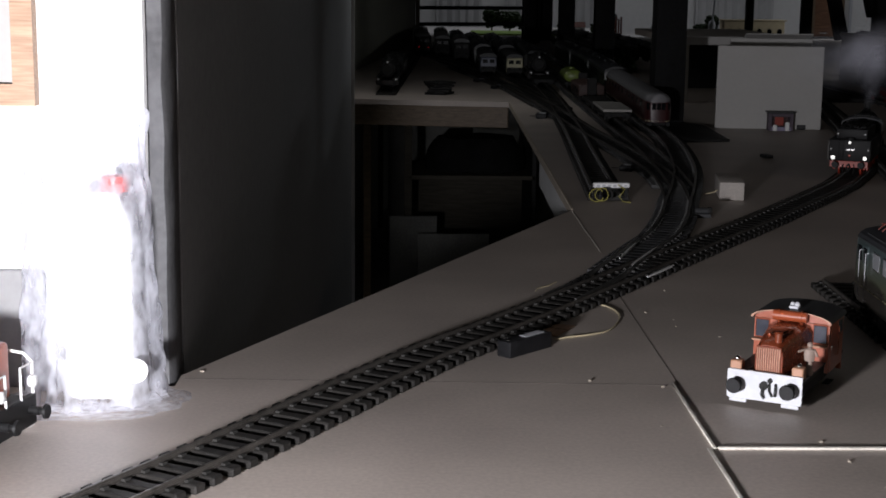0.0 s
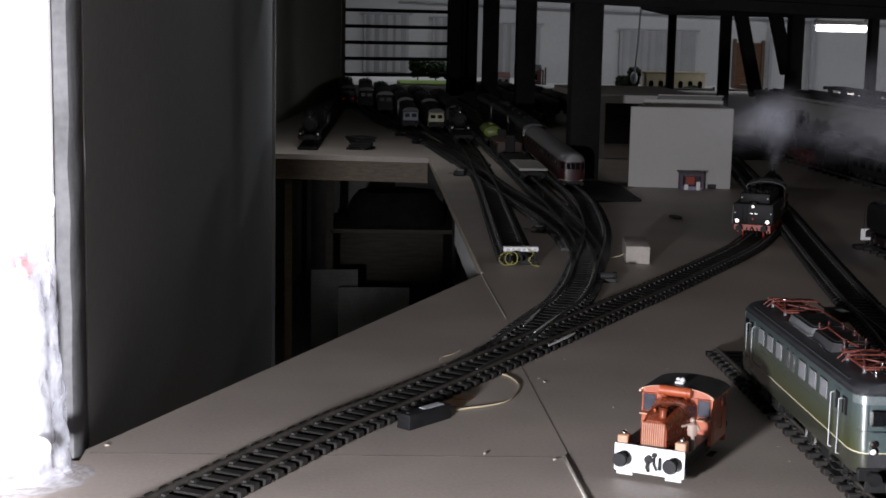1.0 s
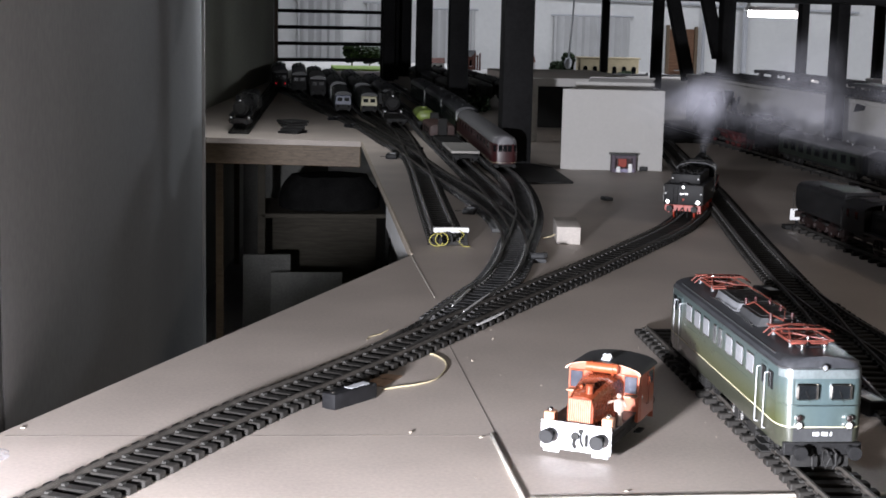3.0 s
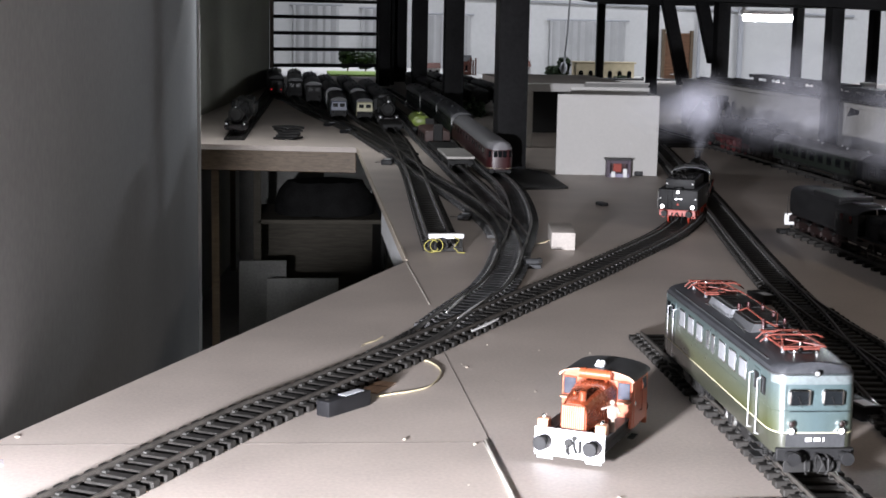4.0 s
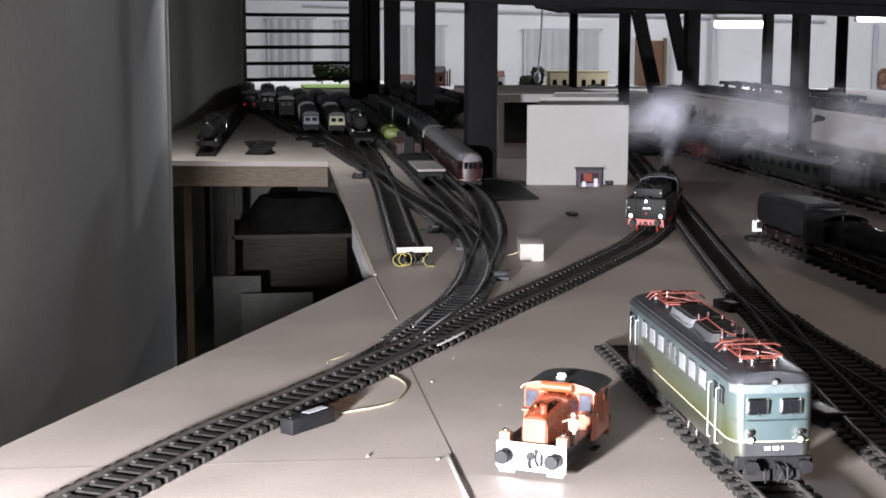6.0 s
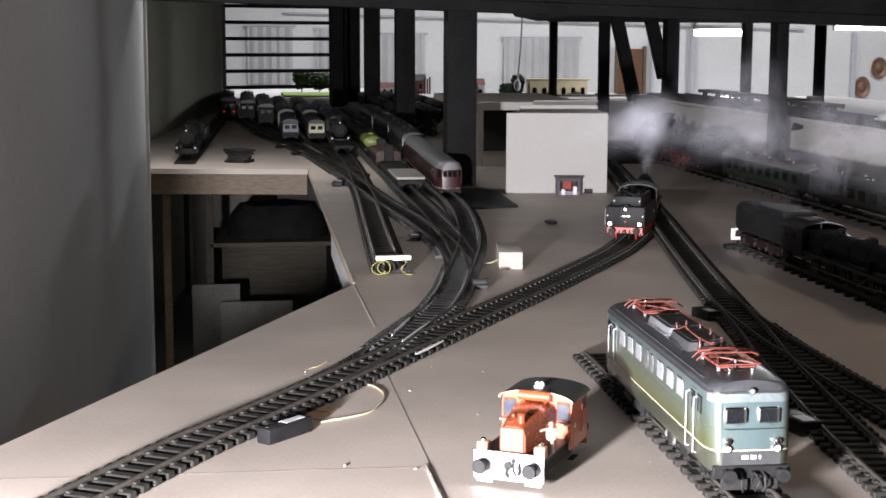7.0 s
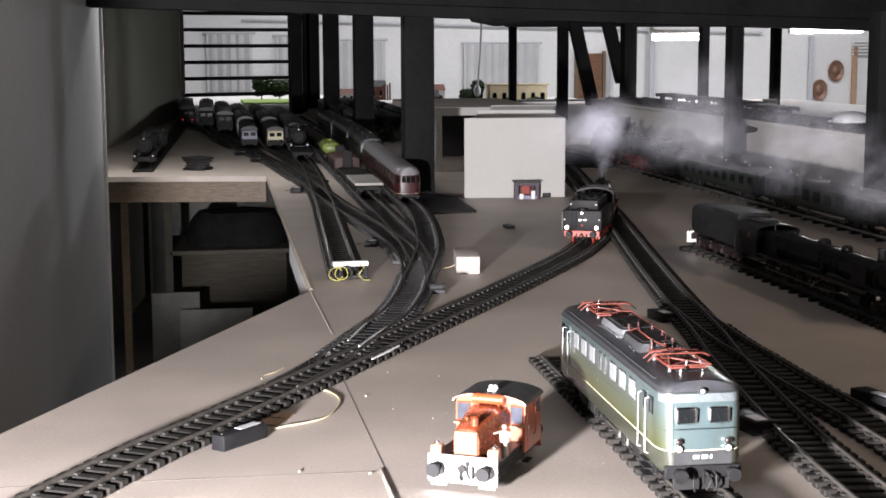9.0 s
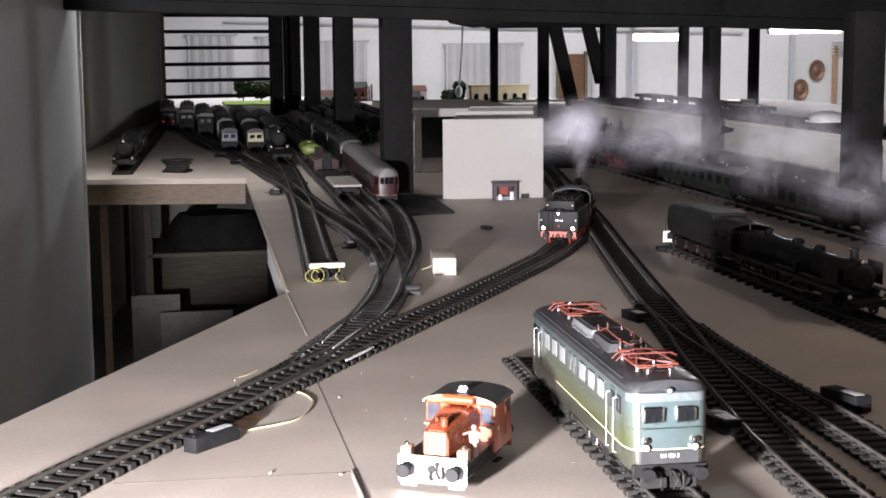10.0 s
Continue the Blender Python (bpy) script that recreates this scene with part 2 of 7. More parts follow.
def box(bm, x0, x1, y0, y1, z0, z1, bevel=0.0, seg=1, m=None):
    r = bmesh.ops.create_cube(bm, size=1)
    vs = r["verts"]
    for v in vs:
        v.co = Vector(((x0 + x1) / 2 + v.co.x * (x1 - x0), (y0 + y1) / 2 + v.co.y * (y1 - y0), (z0 + z1) / 2 + v.co.z * (z1 - z0)))
    if bevel:
        es = list({e for v in vs for e in v.link_edges})
        r2 = bmesh.ops.bevel(bm, geom=es, offset=bevel, segments=seg, profile=0.6, affect="EDGES")
        vs = list({v for f in r2["faces"] for v in f.verts} | {v for v in vs if v.is_valid})
    if m is not None:
        bmesh.ops.transform(bm, matrix=m, verts=vs)
    return bm


def rod(bm, a, b, r, r2=None, seg=8):
    a, b = Vector(a), Vector(b)
    d = b - a
    q = Matrix.Translation((a + b) / 2) @ d.to_track_quat("Z", "Y").to_matrix().to_4x4()
    bmesh.ops.create_cone(bm, cap_ends=True, segments=seg, radius1=r, radius2=r if r2 is None else r2, depth=d.length, matrix=q)
    return bm


def wire(bm, pts, r, seg=6):
    """One bent tube through the points."""
    P = [Vector(p) for p in pts]
    rings, u = [], None
    for i, p in enumerate(P):
        d0 = (p - P[i - 1]).normalized() if i else None
        d1 = (P[i + 1] - p).normalized() if i < len(P) - 1 else None
        d = d1.copy() if d0 is None else d0.copy() if d1 is None else d0 + d1
        if d.length < 0.2:
            d = d0.copy()
        d.normalize()
        u = d.orthogonal() if u is None else u - d * u.dot(d)
        if u.length < 1e-5:
            u = d.orthogonal()
        u.normalize()
        v = d.cross(u)
        rings.append([p + (u * math.cos(2 * math.pi * k / seg) + v * math.sin(2 * math.pi * k / seg)) * r for k in range(seg)])
    return loft(bm, rings)


def ball(bm, c, r, sub=2, sc=(1, 1, 1)):
    bmesh.ops.create_icosphere(bm, subdivisions=sub, radius=r, matrix=Matrix.Translation(c) @ Matrix.Diagonal((*sc, 1)))
    return bm


def loft(bm, rings, caps=True):
    vs = [[bm.verts.new(p) for p in r] for r in rings]
    n = len(rings[0])
    for a, b in zip(vs[:-1], vs[1:]):
        for i in range(n):
            bm.faces.new((a[i], a[(i + 1) % n], b[(i + 1) % n], b[i]))
    if caps:
        bm.faces.new(vs[0])
        bm.faces.new(vs[-1])
    return bm


def tube_ring(bm, c, axis, r0, r1, w, seg=18):
    """A wheel rim: a ring about axis."""
    q = Matrix.Translation(c) @ Vector(axis).to_track_quat("Z", "Y").to_matrix().to_4x4()
    rings = [[q @ Vector((rr * math.cos(2 * math.pi * i / seg), rr * math.sin(2 * math.pi * i / seg), h)) for i in range(seg)]
             for rr, h in ((r0, -w / 2), (r1, -w / 2), (r1, w / 2), (r0, w / 2), (r0, -w / 2))]
    return loft(bm, rings, caps=False)


def B():
    return bmesh.new()


def smooth(points, step=0.01):
    """Points at even steps along a Catmull-Rom curve."""
    P = [Vector(p) for p in points]
    P = [2 * P[0] - P[1]] + P + [2 * P[-1] - P[-2]]
    fine = []
    for i in range(1, len(P) - 2):
        a, b, c, d = P[i - 1:i + 3]
        for k in range(40):
            t = k / 40
            fine.append(0.5 * ((2 * b) + (c - a) * t + (2 * a - 5 * b + 4 * c - d) * t * t + (3 * b - a - 3 * c + d) * t ** 3))
    fine.append(P[-2])
    out, acc = [fine[0]], 0.0
    for p, q in zip(fine[:-1], fine[1:]):
        acc += (q - p).length
        if acc >= step:
            out.append(q)
            acc = 0.0
    return out

# ---- the room ----
DECK = 0.62     # underside of the upper deck above the board
GROUND = -0.88  # floor below the board


def slab(bm, outline, z0, z1):
    lo = [bm.verts.new((x, y, z0)) for x, y in outline]
    hi = [bm.verts.new((x, y, z1)) for x, y in outline]
    bm.faces.new(lo)
    bm.faces.new(hi)
    n = len(outline)
    for i in range(n):
        bm.faces.new((lo[i], lo[(i + 1) % n], hi[(i + 1) % n], hi[i]))
    return bm


def structure(name, bm, material, label="", category=""):
    return tagged(part(name, bm, material, None, label), label, category, kind="structure")


structure("floor", box(B(), -4, 12.5, -4, 17.2, GROUND - 0.1, GROUND), FLOOR, "dim concrete floor below the layout tables", "floor")

# the board: one sheet with an oblique edge over the gap, and the narrow arm beyond it
structure("ground", slab(B(), [(-0.9, -0.62), (-0.9, 1.513), (0.046, 1.513), (0.046, 1.555), (0.607, 2.758), (0.657, 5.28), (-0.25, 5.435), (-0.25, 11.9), (5.5, 11.9), (5.5, -0.62)],
          -0.019, 0.0), BOARD, "grey-brown painted chipboard sheets of the train table", "table top")

# timber under the board
ap = thing("table_frame", None, "bare pine apron and legs under the far table", "table frame")
bm = box(B(), -0.24, 0.662, 0, 0.022, -0.095, -0.020, 0.002)
bmesh.ops.transform(bm, matrix=Matrix.Translation((0, 5.405, 0)) @ Matrix.Rotation(radians(-9.5), 4, "Z"), verts=bm.verts)
part("apron", bm, WOODLEG, ap)
bm = box(B(), 0.004, 0.020, 0.004, 0.95, -0.085, -0.0195, 0.001)
bmesh.ops.transform(bm, matrix=Matrix.Translation((0.606, 2.76, 0)) @ Matrix.Rotation(radians(-1.1), 4, "Z"), verts=bm.verts)
part("apron", bm, WHITE, ap, "white batten under the table arm's edge")
for x, y in ((0.140, 5.44), (0.145, 7.77)):
    part("leg", box(B(), x - 0.014, x + 0.014, y - 0.020, y + 0.020, GROUND, -0.021, 0.002), WOODLEG, ap)

# joints between the sheets
jn = tagged(thing("board_joint", None, "filled joints between the chipboard sheets", "joint"), kind="structure")
part("filled_joint", box(B(), 0.573, 0.577, 1.0, 1.302, 0.0003, 0.0022, 0.0008), JOINT, jn)
part("filled_joint", box(B(), 0.5785, 0.5825, 1.302, 1.527, 0.0003, 0.0022, 0.0008), JOINT, jn)
part("filled_joint", box(B(), 0.583, 1.02, 1.3000, 1.3060, 0.0003, 0.0028, 0.001), JOINT, jn)
part("open_joint", box(B(), 0.5865, 0.5875, 1.527, 2.02, 0.0001, 0.0003), JOINT_DARK, jn)
part("filled_joint", box(B(), 0.6028, 0.6043, 2.32, 2.75, 0.0003, 0.0010), JOINT, jn)
bm = box(B(), -0.53, 0, -0.0005, 0.0005, 0.0001, 0.0003)
bmesh.ops.transform(bm, matrix=Matrix.Translation((0.582, 1.5245, 0)) @ Matrix.Rotation(radians(-1.9), 4, "Z"), verts=bm.verts)
part("open_joint", bm, JOINT_DARK, jn)
bm = box(B(), -0.003, 0.002, 0, 2.50, -0.016, 0.0012, 0.0005)
bmesh.ops.transform(bm, matrix=Matrix.Translation((0.608, 2.765, 0)) @ Matrix.Rotation(radians(-1.1), 4, "Z"), verts=bm.verts)
part("edge_strip", bm, BOARD_EDGE, jn, "light raw edge strip of the far table")

# the white masonry corner and the long dark wall behind it
bm = B()
NZ = 40
prof = []
for k in range(NZ + 1):
    z = -0.9 + (DECK + 0.9 + 0.6) * k / NZ
    w = 0.0025 * noise.noise(Vector((0, 0, z * 14))) + 0.002 * noise.noise(Vector((3, 1, z * 45)))
    prof.append([(-0.9, 1.529, z), (-0.9, 1.515, z), (0.014 + w, 1.515, z), (0.020 + 1.3 * w, 1.519, z), (0.022 + w, 1.525, z)])
loft(bm, prof)
structure("wall_white", bm, PLASTER, "white plastered end wall with a ragged corner", "wall")
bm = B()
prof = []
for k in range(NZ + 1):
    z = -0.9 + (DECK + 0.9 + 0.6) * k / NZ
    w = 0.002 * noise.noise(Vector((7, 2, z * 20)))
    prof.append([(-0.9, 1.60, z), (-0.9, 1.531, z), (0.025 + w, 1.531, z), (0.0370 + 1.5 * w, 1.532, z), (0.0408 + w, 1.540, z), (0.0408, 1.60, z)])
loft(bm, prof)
structure("wall_corner", bm, CORNER, "rough plaster at the wall's corner, shade put into its grey", "wall")
bm = slab(B(), [(-0.9, 1.601), (0.0425, 1.601), (0.100, 4.93), (-0.9, 4.93)], GROUND, DECK + 0.6)
structure("wall_west", bm, WALL_DARK, "long plain grey partition wall", "wall")
structure("wall_edge", box(B(), 0.072, 0.111, 4.931, 4.946, GROUND, DECK + 0.6, 0.003), PLASTER, "pale plaster edge of the grey partition", "wall edge")
bm = slab(B(), [(-0.9, 6.12), (-0.06, 6.12), (0.335, 10.16), (-0.9, 10.16)], GROUND, DECK + 0.6)
structure("wall_recess", bm, WALL_OLIVE, "dark olive wall behind the parked trains", "wall")
structure("post_trim", box(B(), 0.336, 0.362, 10.10, 10.16, -0.02, 0.815, 0.003), WOODLEG, "brown wooden strip at the wall's end", "trim")

# outer walls (south and outer ones unseen, dark to cut fill light) and upper deck
structure("wall_far", box(B(), -4, 12.5, 17.0, 17.2, GROUND, 2.2), WALL_FAR, "white painted wall of the hall", "wall")
structure("wall_east", box(B(), 12.3, 12.5, -4, 17.0, GROUND, 2.2), WALL_FAR, "white painted side wall of the hall", "wall")
structure("wall_south", box(B(), -4, 12.5, -4.2, -4, GROUND, 2.2), WALL_OLIVE, "unseen dark wall added behind the viewer", "wall")
structure("wall_outer", box(B(), -4.2, -4, -4.2, 17.2, GROUND, 2.2), WALL_OLIVE, "unseen dark side wall added to close the hall", "wall")
structure("ceiling", box(B(), -4.2, 12.5, -4.2, 17.2, 2.2, 2.3), CEIL, "dark ceiling of the hall", "ceiling")

# ---- tracks ----
RAIL = 0.0145   # rail top above the board
GAUGE = 0.045
SLEEP = {}


def sleeper_mesh(material):
    if material.name not in SLEEP:
        bm = B()
        box(bm, -0.0068, 0.0068, -0.041, 0.041, 0.0005, 0.0086, 0.0012)
        for s in (-1, 1):
            for q in (-1, 1):
                y = s * (GAUGE / 2 + 0.0012) + q * 0.0048
                box(bm, -0.0034, 0.0034, y - 0.0022, y + 0.0022, 0.008, 0.0108)
        me = bpy.data.meshes.new("sleeper")
        bmesh.ops.recalc_face_normals(bm, faces=bm.faces)
        bm.to_mesh(me)
        bm.free()
        me.materials.append(material)
        me.materials.append(CHAIR)
        for f in me.polygons:
            f.material_index = 1 if f.center.z > 0.0087 else 0
        SLEEP[material.name] = me
    return SLEEP[material.name]


RAILPROF = [(-0.0026, 0.0083), (0.0026, 0.0083), (0.0026, 0.0091), (0.0008, 0.0098), (0.0008, 0.0118), (0.0015, 0.0124), (0.0015, 0.0143),
            (0.0010, 0.0146), (-0.0010, 0.0146), (-0.0015, 0.0143), (-0.0015, 0.0124), (-0.0008, 0.0118), (-0.0008, 0.0098), (-0.0026, 0.0091)]


def sweep(bm, pts, off, prof=RAILPROF):
    rings = []
    for i, p in enumerate(pts):
        d = (pts[min(i + 1, len(pts) - 1)] - pts[max(i - 1, 0)]).normalized()
        n = Vector((-d.y, d.x))
        rings.append([(p.x + n.x * (off + u), p.y + n.y * (off + u), v) for u, v in prof])
    return loft(bm, rings)


def track(name, points, label, spacing=0.0235, single=True, z=0.0, group="tracks on the table", skip=None, rail_m=None, sleeper_m=SLEEPER):
    """A track: two swept rails and its sleepers, each an object on one mesh."""
    pts = smooth([Vector((x, y)) for x, y in points], 0.02)
    tr = thing(name, Matrix.Translation((0, 0, z)), label, "train track", group)
    for s in (-1, 1):
        part("rail", sweep(B(), pts, s * (GAUGE / 2 + 0.0012)), rail_m or (STEEL if single else STEEL_DULL), tr)
    line = smooth([Vector((x, y)) for x, y in points], spacing)
    me = sleeper_mesh(sleeper_m)
    if single:
        for i, p in enumerate(line):
            if skip and skip(p):
                continue
            d = (line[min(i + 1, len(line) - 1)] - line[max(i - 1, 0)])
            ob = new("sleeper", me)
            ob.parent = tr
            ob.matrix_basis = Matrix.Translation((p.x, p.y, 0)) @ Matrix.Rotation(math.atan2(d.y, d.x), 4, "Z")
    else:
        bm = B()
        for i, p in enumerate(line):
            if skip and skip(p):
                continue
            d = (line[min(i + 1, len(line) - 1)] - line[max(i - 1, 0)])
            box(bm, -0.0062, 0.0062, -0.039, 0.039, 0.0005, 0.0084, m=Matrix.Translation((p.x, p.y, 0)) @ Matrix.Rotation(math.atan2(d.y, d.x), 4, "Z"))
        tagged(part("sleeper_bed", bm, SLEEPER, tr), kind="stuff")
    return tr


M_PTS = [(-0.075, 0.9), (-0.012, 1.02), (0.048, 1.138), (0.101, 1.229), (0.163, 1.341), (0.222, 1.45), (0.272, 1.541), (0.329, 1.64), (0.384, 1.722), (0.45, 1.826), (0.57, 2.018), (0.69, 2.212), (0.812, 2.41), (0.872, 2.504), (0.960, 2.648), (1.048, 2.796), (1.132, 2.937), (1.205, 3.066), (1.243, 3.140), (1.325, 3.321), (1.4, 3.519), (1.471, 3.735), (1.549, 4.088), (1.637, 4.525), (1.771, 5.258), (1.887, 6.027), (1.963, 6.897)]
R_PTS = [(1.041, 0.99), (1.054, 1.188), (1.065, 1.347), (1.079, 1.484), (1.091, 1.582), (1.152, 1.95), (1.195, 2.159), (1.242, 2.424), (1.304, 2.751), (1.375, 3.111), (1.454, 3.501), (1.528, 3.877), (1.605, 4.303), (1.685, 4.739), (1.825, 5.508), (1.962, 6.347)]
R2_PTS = [(1.172, 0.979), (1.179, 1.176), (1.193, 1.519), (1.195, 1.666), (1.195, 1.814), (1.202, 1.98), (1.209, 2.126), (1.24, 2.424)]
C2_PTS = [(0.495, 1.905), (0.575, 2.062), (0.640, 2.225), (0.689, 2.345), (0.726, 2.437), (0.779, 2.629), (0.824, 2.835), (0.866, 3.018), (0.929, 3.335), (0.984, 3.762), (1.009, 4.095), (1.018, 4.454), (1.041, 5.147), (1.087, 6.126), (1.107, 7.917), (1.109, 9.722)]
C1_PTS = [(0.815, 2.797), (0.844, 3.014), (0.856, 3.286), (0.839, 3.71), (0.803, 4.226), (0.78, 4.76), (0.747, 5.394), (0.691, 6.046), (0.605, 6.933), (0.508, 7.949), (0.479, 8.821), (0.47, 10.322)]
W_PTS = [(0.864, 3.009), (0.89, 3.388), (0.904, 3.79), (0.912, 4.295), (0.921, 4.799), (0.933, 5.606), (0.957, 6.507), (0.963, 8.026), (0.965, 9.857)]
S_PTS = [(0.691, 2.88), (0.717, 3.338), (0.744, 3.794), (0.77, 4.228), (0.794, 4.753), (0.823, 5.459), (0.842, 6.269), (0.871, 7.276), (0.892, 9.926)]
E_PTS = [(0.884, 1.003), (0.888, 1.205), (0.898, 1.559), (0.911, 2.033)]
main_track = track("train_track", M_PTS, "main track with dark steel rails on black sleepers")
track("train_track", C2_PTS, "branch track curving away from the turnout", skip=lambda p: p.y < 2.10, rail_m=STEEL_WORN, sleeper_m=SLEEPER_SHEEN)
track("train_track", R_PTS, "side track with worn rails on black sleepers")
track("train_track", R2_PTS, "track running beside the side track", skip=lambda p: p.y > 2.25)
track("train_track", E_PTS, "short dead-end track under the green electric engine")
track("train_track", S_PTS, "straight spur track ending at a terminal strip")
track("train_track", C1_PTS, "crossing track bending towards the storage yard", skip=lambda p: p.y < 3.05, sleeper_m=SLEEPER_SHEEN)
track("train_track", W_PTS, "yard track under the flat wagon", skip=lambda p: p.y < 3.2, sleeper_m=SLEEPER_SHEEN)
for k, pp in enumerate(([(0.813, 4.991), (0.719, 5.802), (0.624, 6.533), (0.542, 7.195), (0.459, 8.091), (0.389, 8.786), (0.37, 10.417)], [(0.701, 5.884), (0.634, 6.527), (0.581, 7.264), (0.552, 7.917), (0.555, 10.243)],
                        [(0.813, 5.258), (0.795, 5.988), (0.758, 6.939), (0.762, 10.048)], [(0.757, 5.079), (0.701, 5.936), (0.644, 6.908), (0.637, 10.165)], [(0.207, 5.554), (0.249, 6.617), (0.301, 7.882), (0.359, 9.564)])):
    track("yard_track", pp, "storage yard track beside the dark wall", single=False, group="storage yard tracks")
track("yard_track", [(1.532, 1.092), (1.534, 2.234), (1.535, 3.13)], "straight track under the black steam engine", single=False)
track("yard_track", [(2.025, 0.864), (2.029, 2.671), (2.034, 5.662), (2.01, 8.601)], "through track under the green passenger train", single=False, rail_m=STEEL_WORN)

PLAINRED = RED
# the express engine's red, with less shade put into it
DEEPRED = mat("deep_red_frame", (0.085, 0.012, 0.012), 0.5, vary=0.25, scale=30)
SHUNTROOF = mat("scuffed_grey_roof", (0.050, 0.051, 0.053), 0.5, vary=0.3, scale=30, fine=250, spec=0.3)
CABGLASS = mat("grey_blue_pane", (0.030, 0.033, 0.046), 0.2, vary=0.2, scale=60)
WORNLIT = mat("worn_highlit_green", (0.16, 0.185, 0.19), 0.32, metal=0.4, vary=0.2, scale=40, fine=300)
HOODGREY = mat("hood_grey", (0.11, 0.113, 0.12), 0.38, vary=0.2, scale=30, fine=250)
# orange bleached by the lamp, put into the colour; also ribs and lockers
SALMON = mat("pale_salmon_edge", (0.38, 0.20, 0.125), 0.45, vary=0.1, scale=30)

# ---- vehicles: local x forward, y left, z up from the rail top ----


def wheel(parent, x, y, r, material=RED, spokes=0, name="wheel"):
    bm = B()
    s = 1 if y > 0 else -1
    tube_ring(bm, (x, y, r), (0, 1, 0), r * 0.80, r, 0.0032, 20)
    tube_ring(bm, (x, y - s * 0.0018, r), (0, 1, 0), r * 0.85, r * 1.09, 0.0010, 20)
    if spokes:
        for k in range(spokes):
            a = 2 * math.pi * k / spokes
            rod(bm, (x, y, r), (x + math.cos(a) * r * 0.85, y, r + math.sin(a) * r * 0.85), r * 0.055, seg=5)
        rod(bm, (x, y - 0.002, r), (x, y + 0.002, r), r * 0.24, seg=10)
    else:
        rod(bm, (x, y - 0.0012, r), (x, y + 0.0012, r), r * 0.83, seg=18)
        rod(bm, (x, y - 0.002, r), (x, y + 0.0025, r), r * 0.22, seg=10)
    return part(name, bm, material, parent)


def buffers(parent, x, z, d=1, material=BLACK, sep=0.0275, r=0.0075):
    for s in (-1, 1):
        bm = B()
        rod(bm, (x, s * sep, z), (x + d * 0.010, s * sep, z), 0.0042, seg=12)
        rod(bm, (x + d * 0.010, s * sep, z), (x + d * 0.017, s * sep, z), 0.0028, seg=10)
        rod(bm, (x + d * 0.016, s * sep, z), (x + d * 0.0185, s * sep, z), r, r * 0.9, seg=18)
        part("buffer", bm, material, parent)


def coupling(parent, x, z, d=1):
    bm = B()
    rod(bm, (x, 0, z), (x + d * 0.008, 0, z), 0.0022)
    wire(bm, [(x + d * 0.008, 0.002, z), (x + d * 0.012, 0.004, z - 0.006), (x + d * 0.011, 0.0, z - 0.016), (x + d * 0.012, -0.004, z - 0.006), (x + d * 0.008, -0.002, z)], 0.0011)
    part("coupling", bm, BLACKM, parent)
    for s in (-1, 1):
        bm = wire(B(), [(x, s * 0.011, z), (x + d * 0.006, s * 0.012, z - 0.003), (x + d * 0.007, s * 0.012, z - 0.014), (x + d * 0.004, s * 0.010, z - 0.019)], 0.0013)
        part("brake_hose", bm, BLACKM, parent)


def bars(parent, x, y0, y1, z0, z1, n, material=WHITE, along="y", d=1, name="lettering"):
    """Unreadable writing as plain bars."""
    bm = B()
    w = (y1 - y0) / n
    for k in range(n):
        if k % 4 == 3:
            continue
        a = y0 + k * w
        if along == "y":
            box(bm, min(x, x + d * 0.0006), max(x, x + d * 0.0006), a, a + w * 0.7, z0, z1)
        else:
            box(bm, a, a + w * 0.7, min(x, x + d * 0.0006), max(x, x + d * 0.0006), z0, z1)
    return part(name, bm, material, parent)


def lamp(parent, x, y, z, r=0.0034, d=1, material=HEAD, rim=SILVER, name="head_lamp"):
    bm = rod(B(), (x - d * 0.002, y, z), (x + d * 0.003, y, z), r * 1.25, seg=16)
    ob = part(name, bm, rim, parent)
    bm = ball(B(), (x + d * 0.003, y, z), r, 2, (0.35, 1, 1))
    part("lens", bm, material, ob)
    return ob


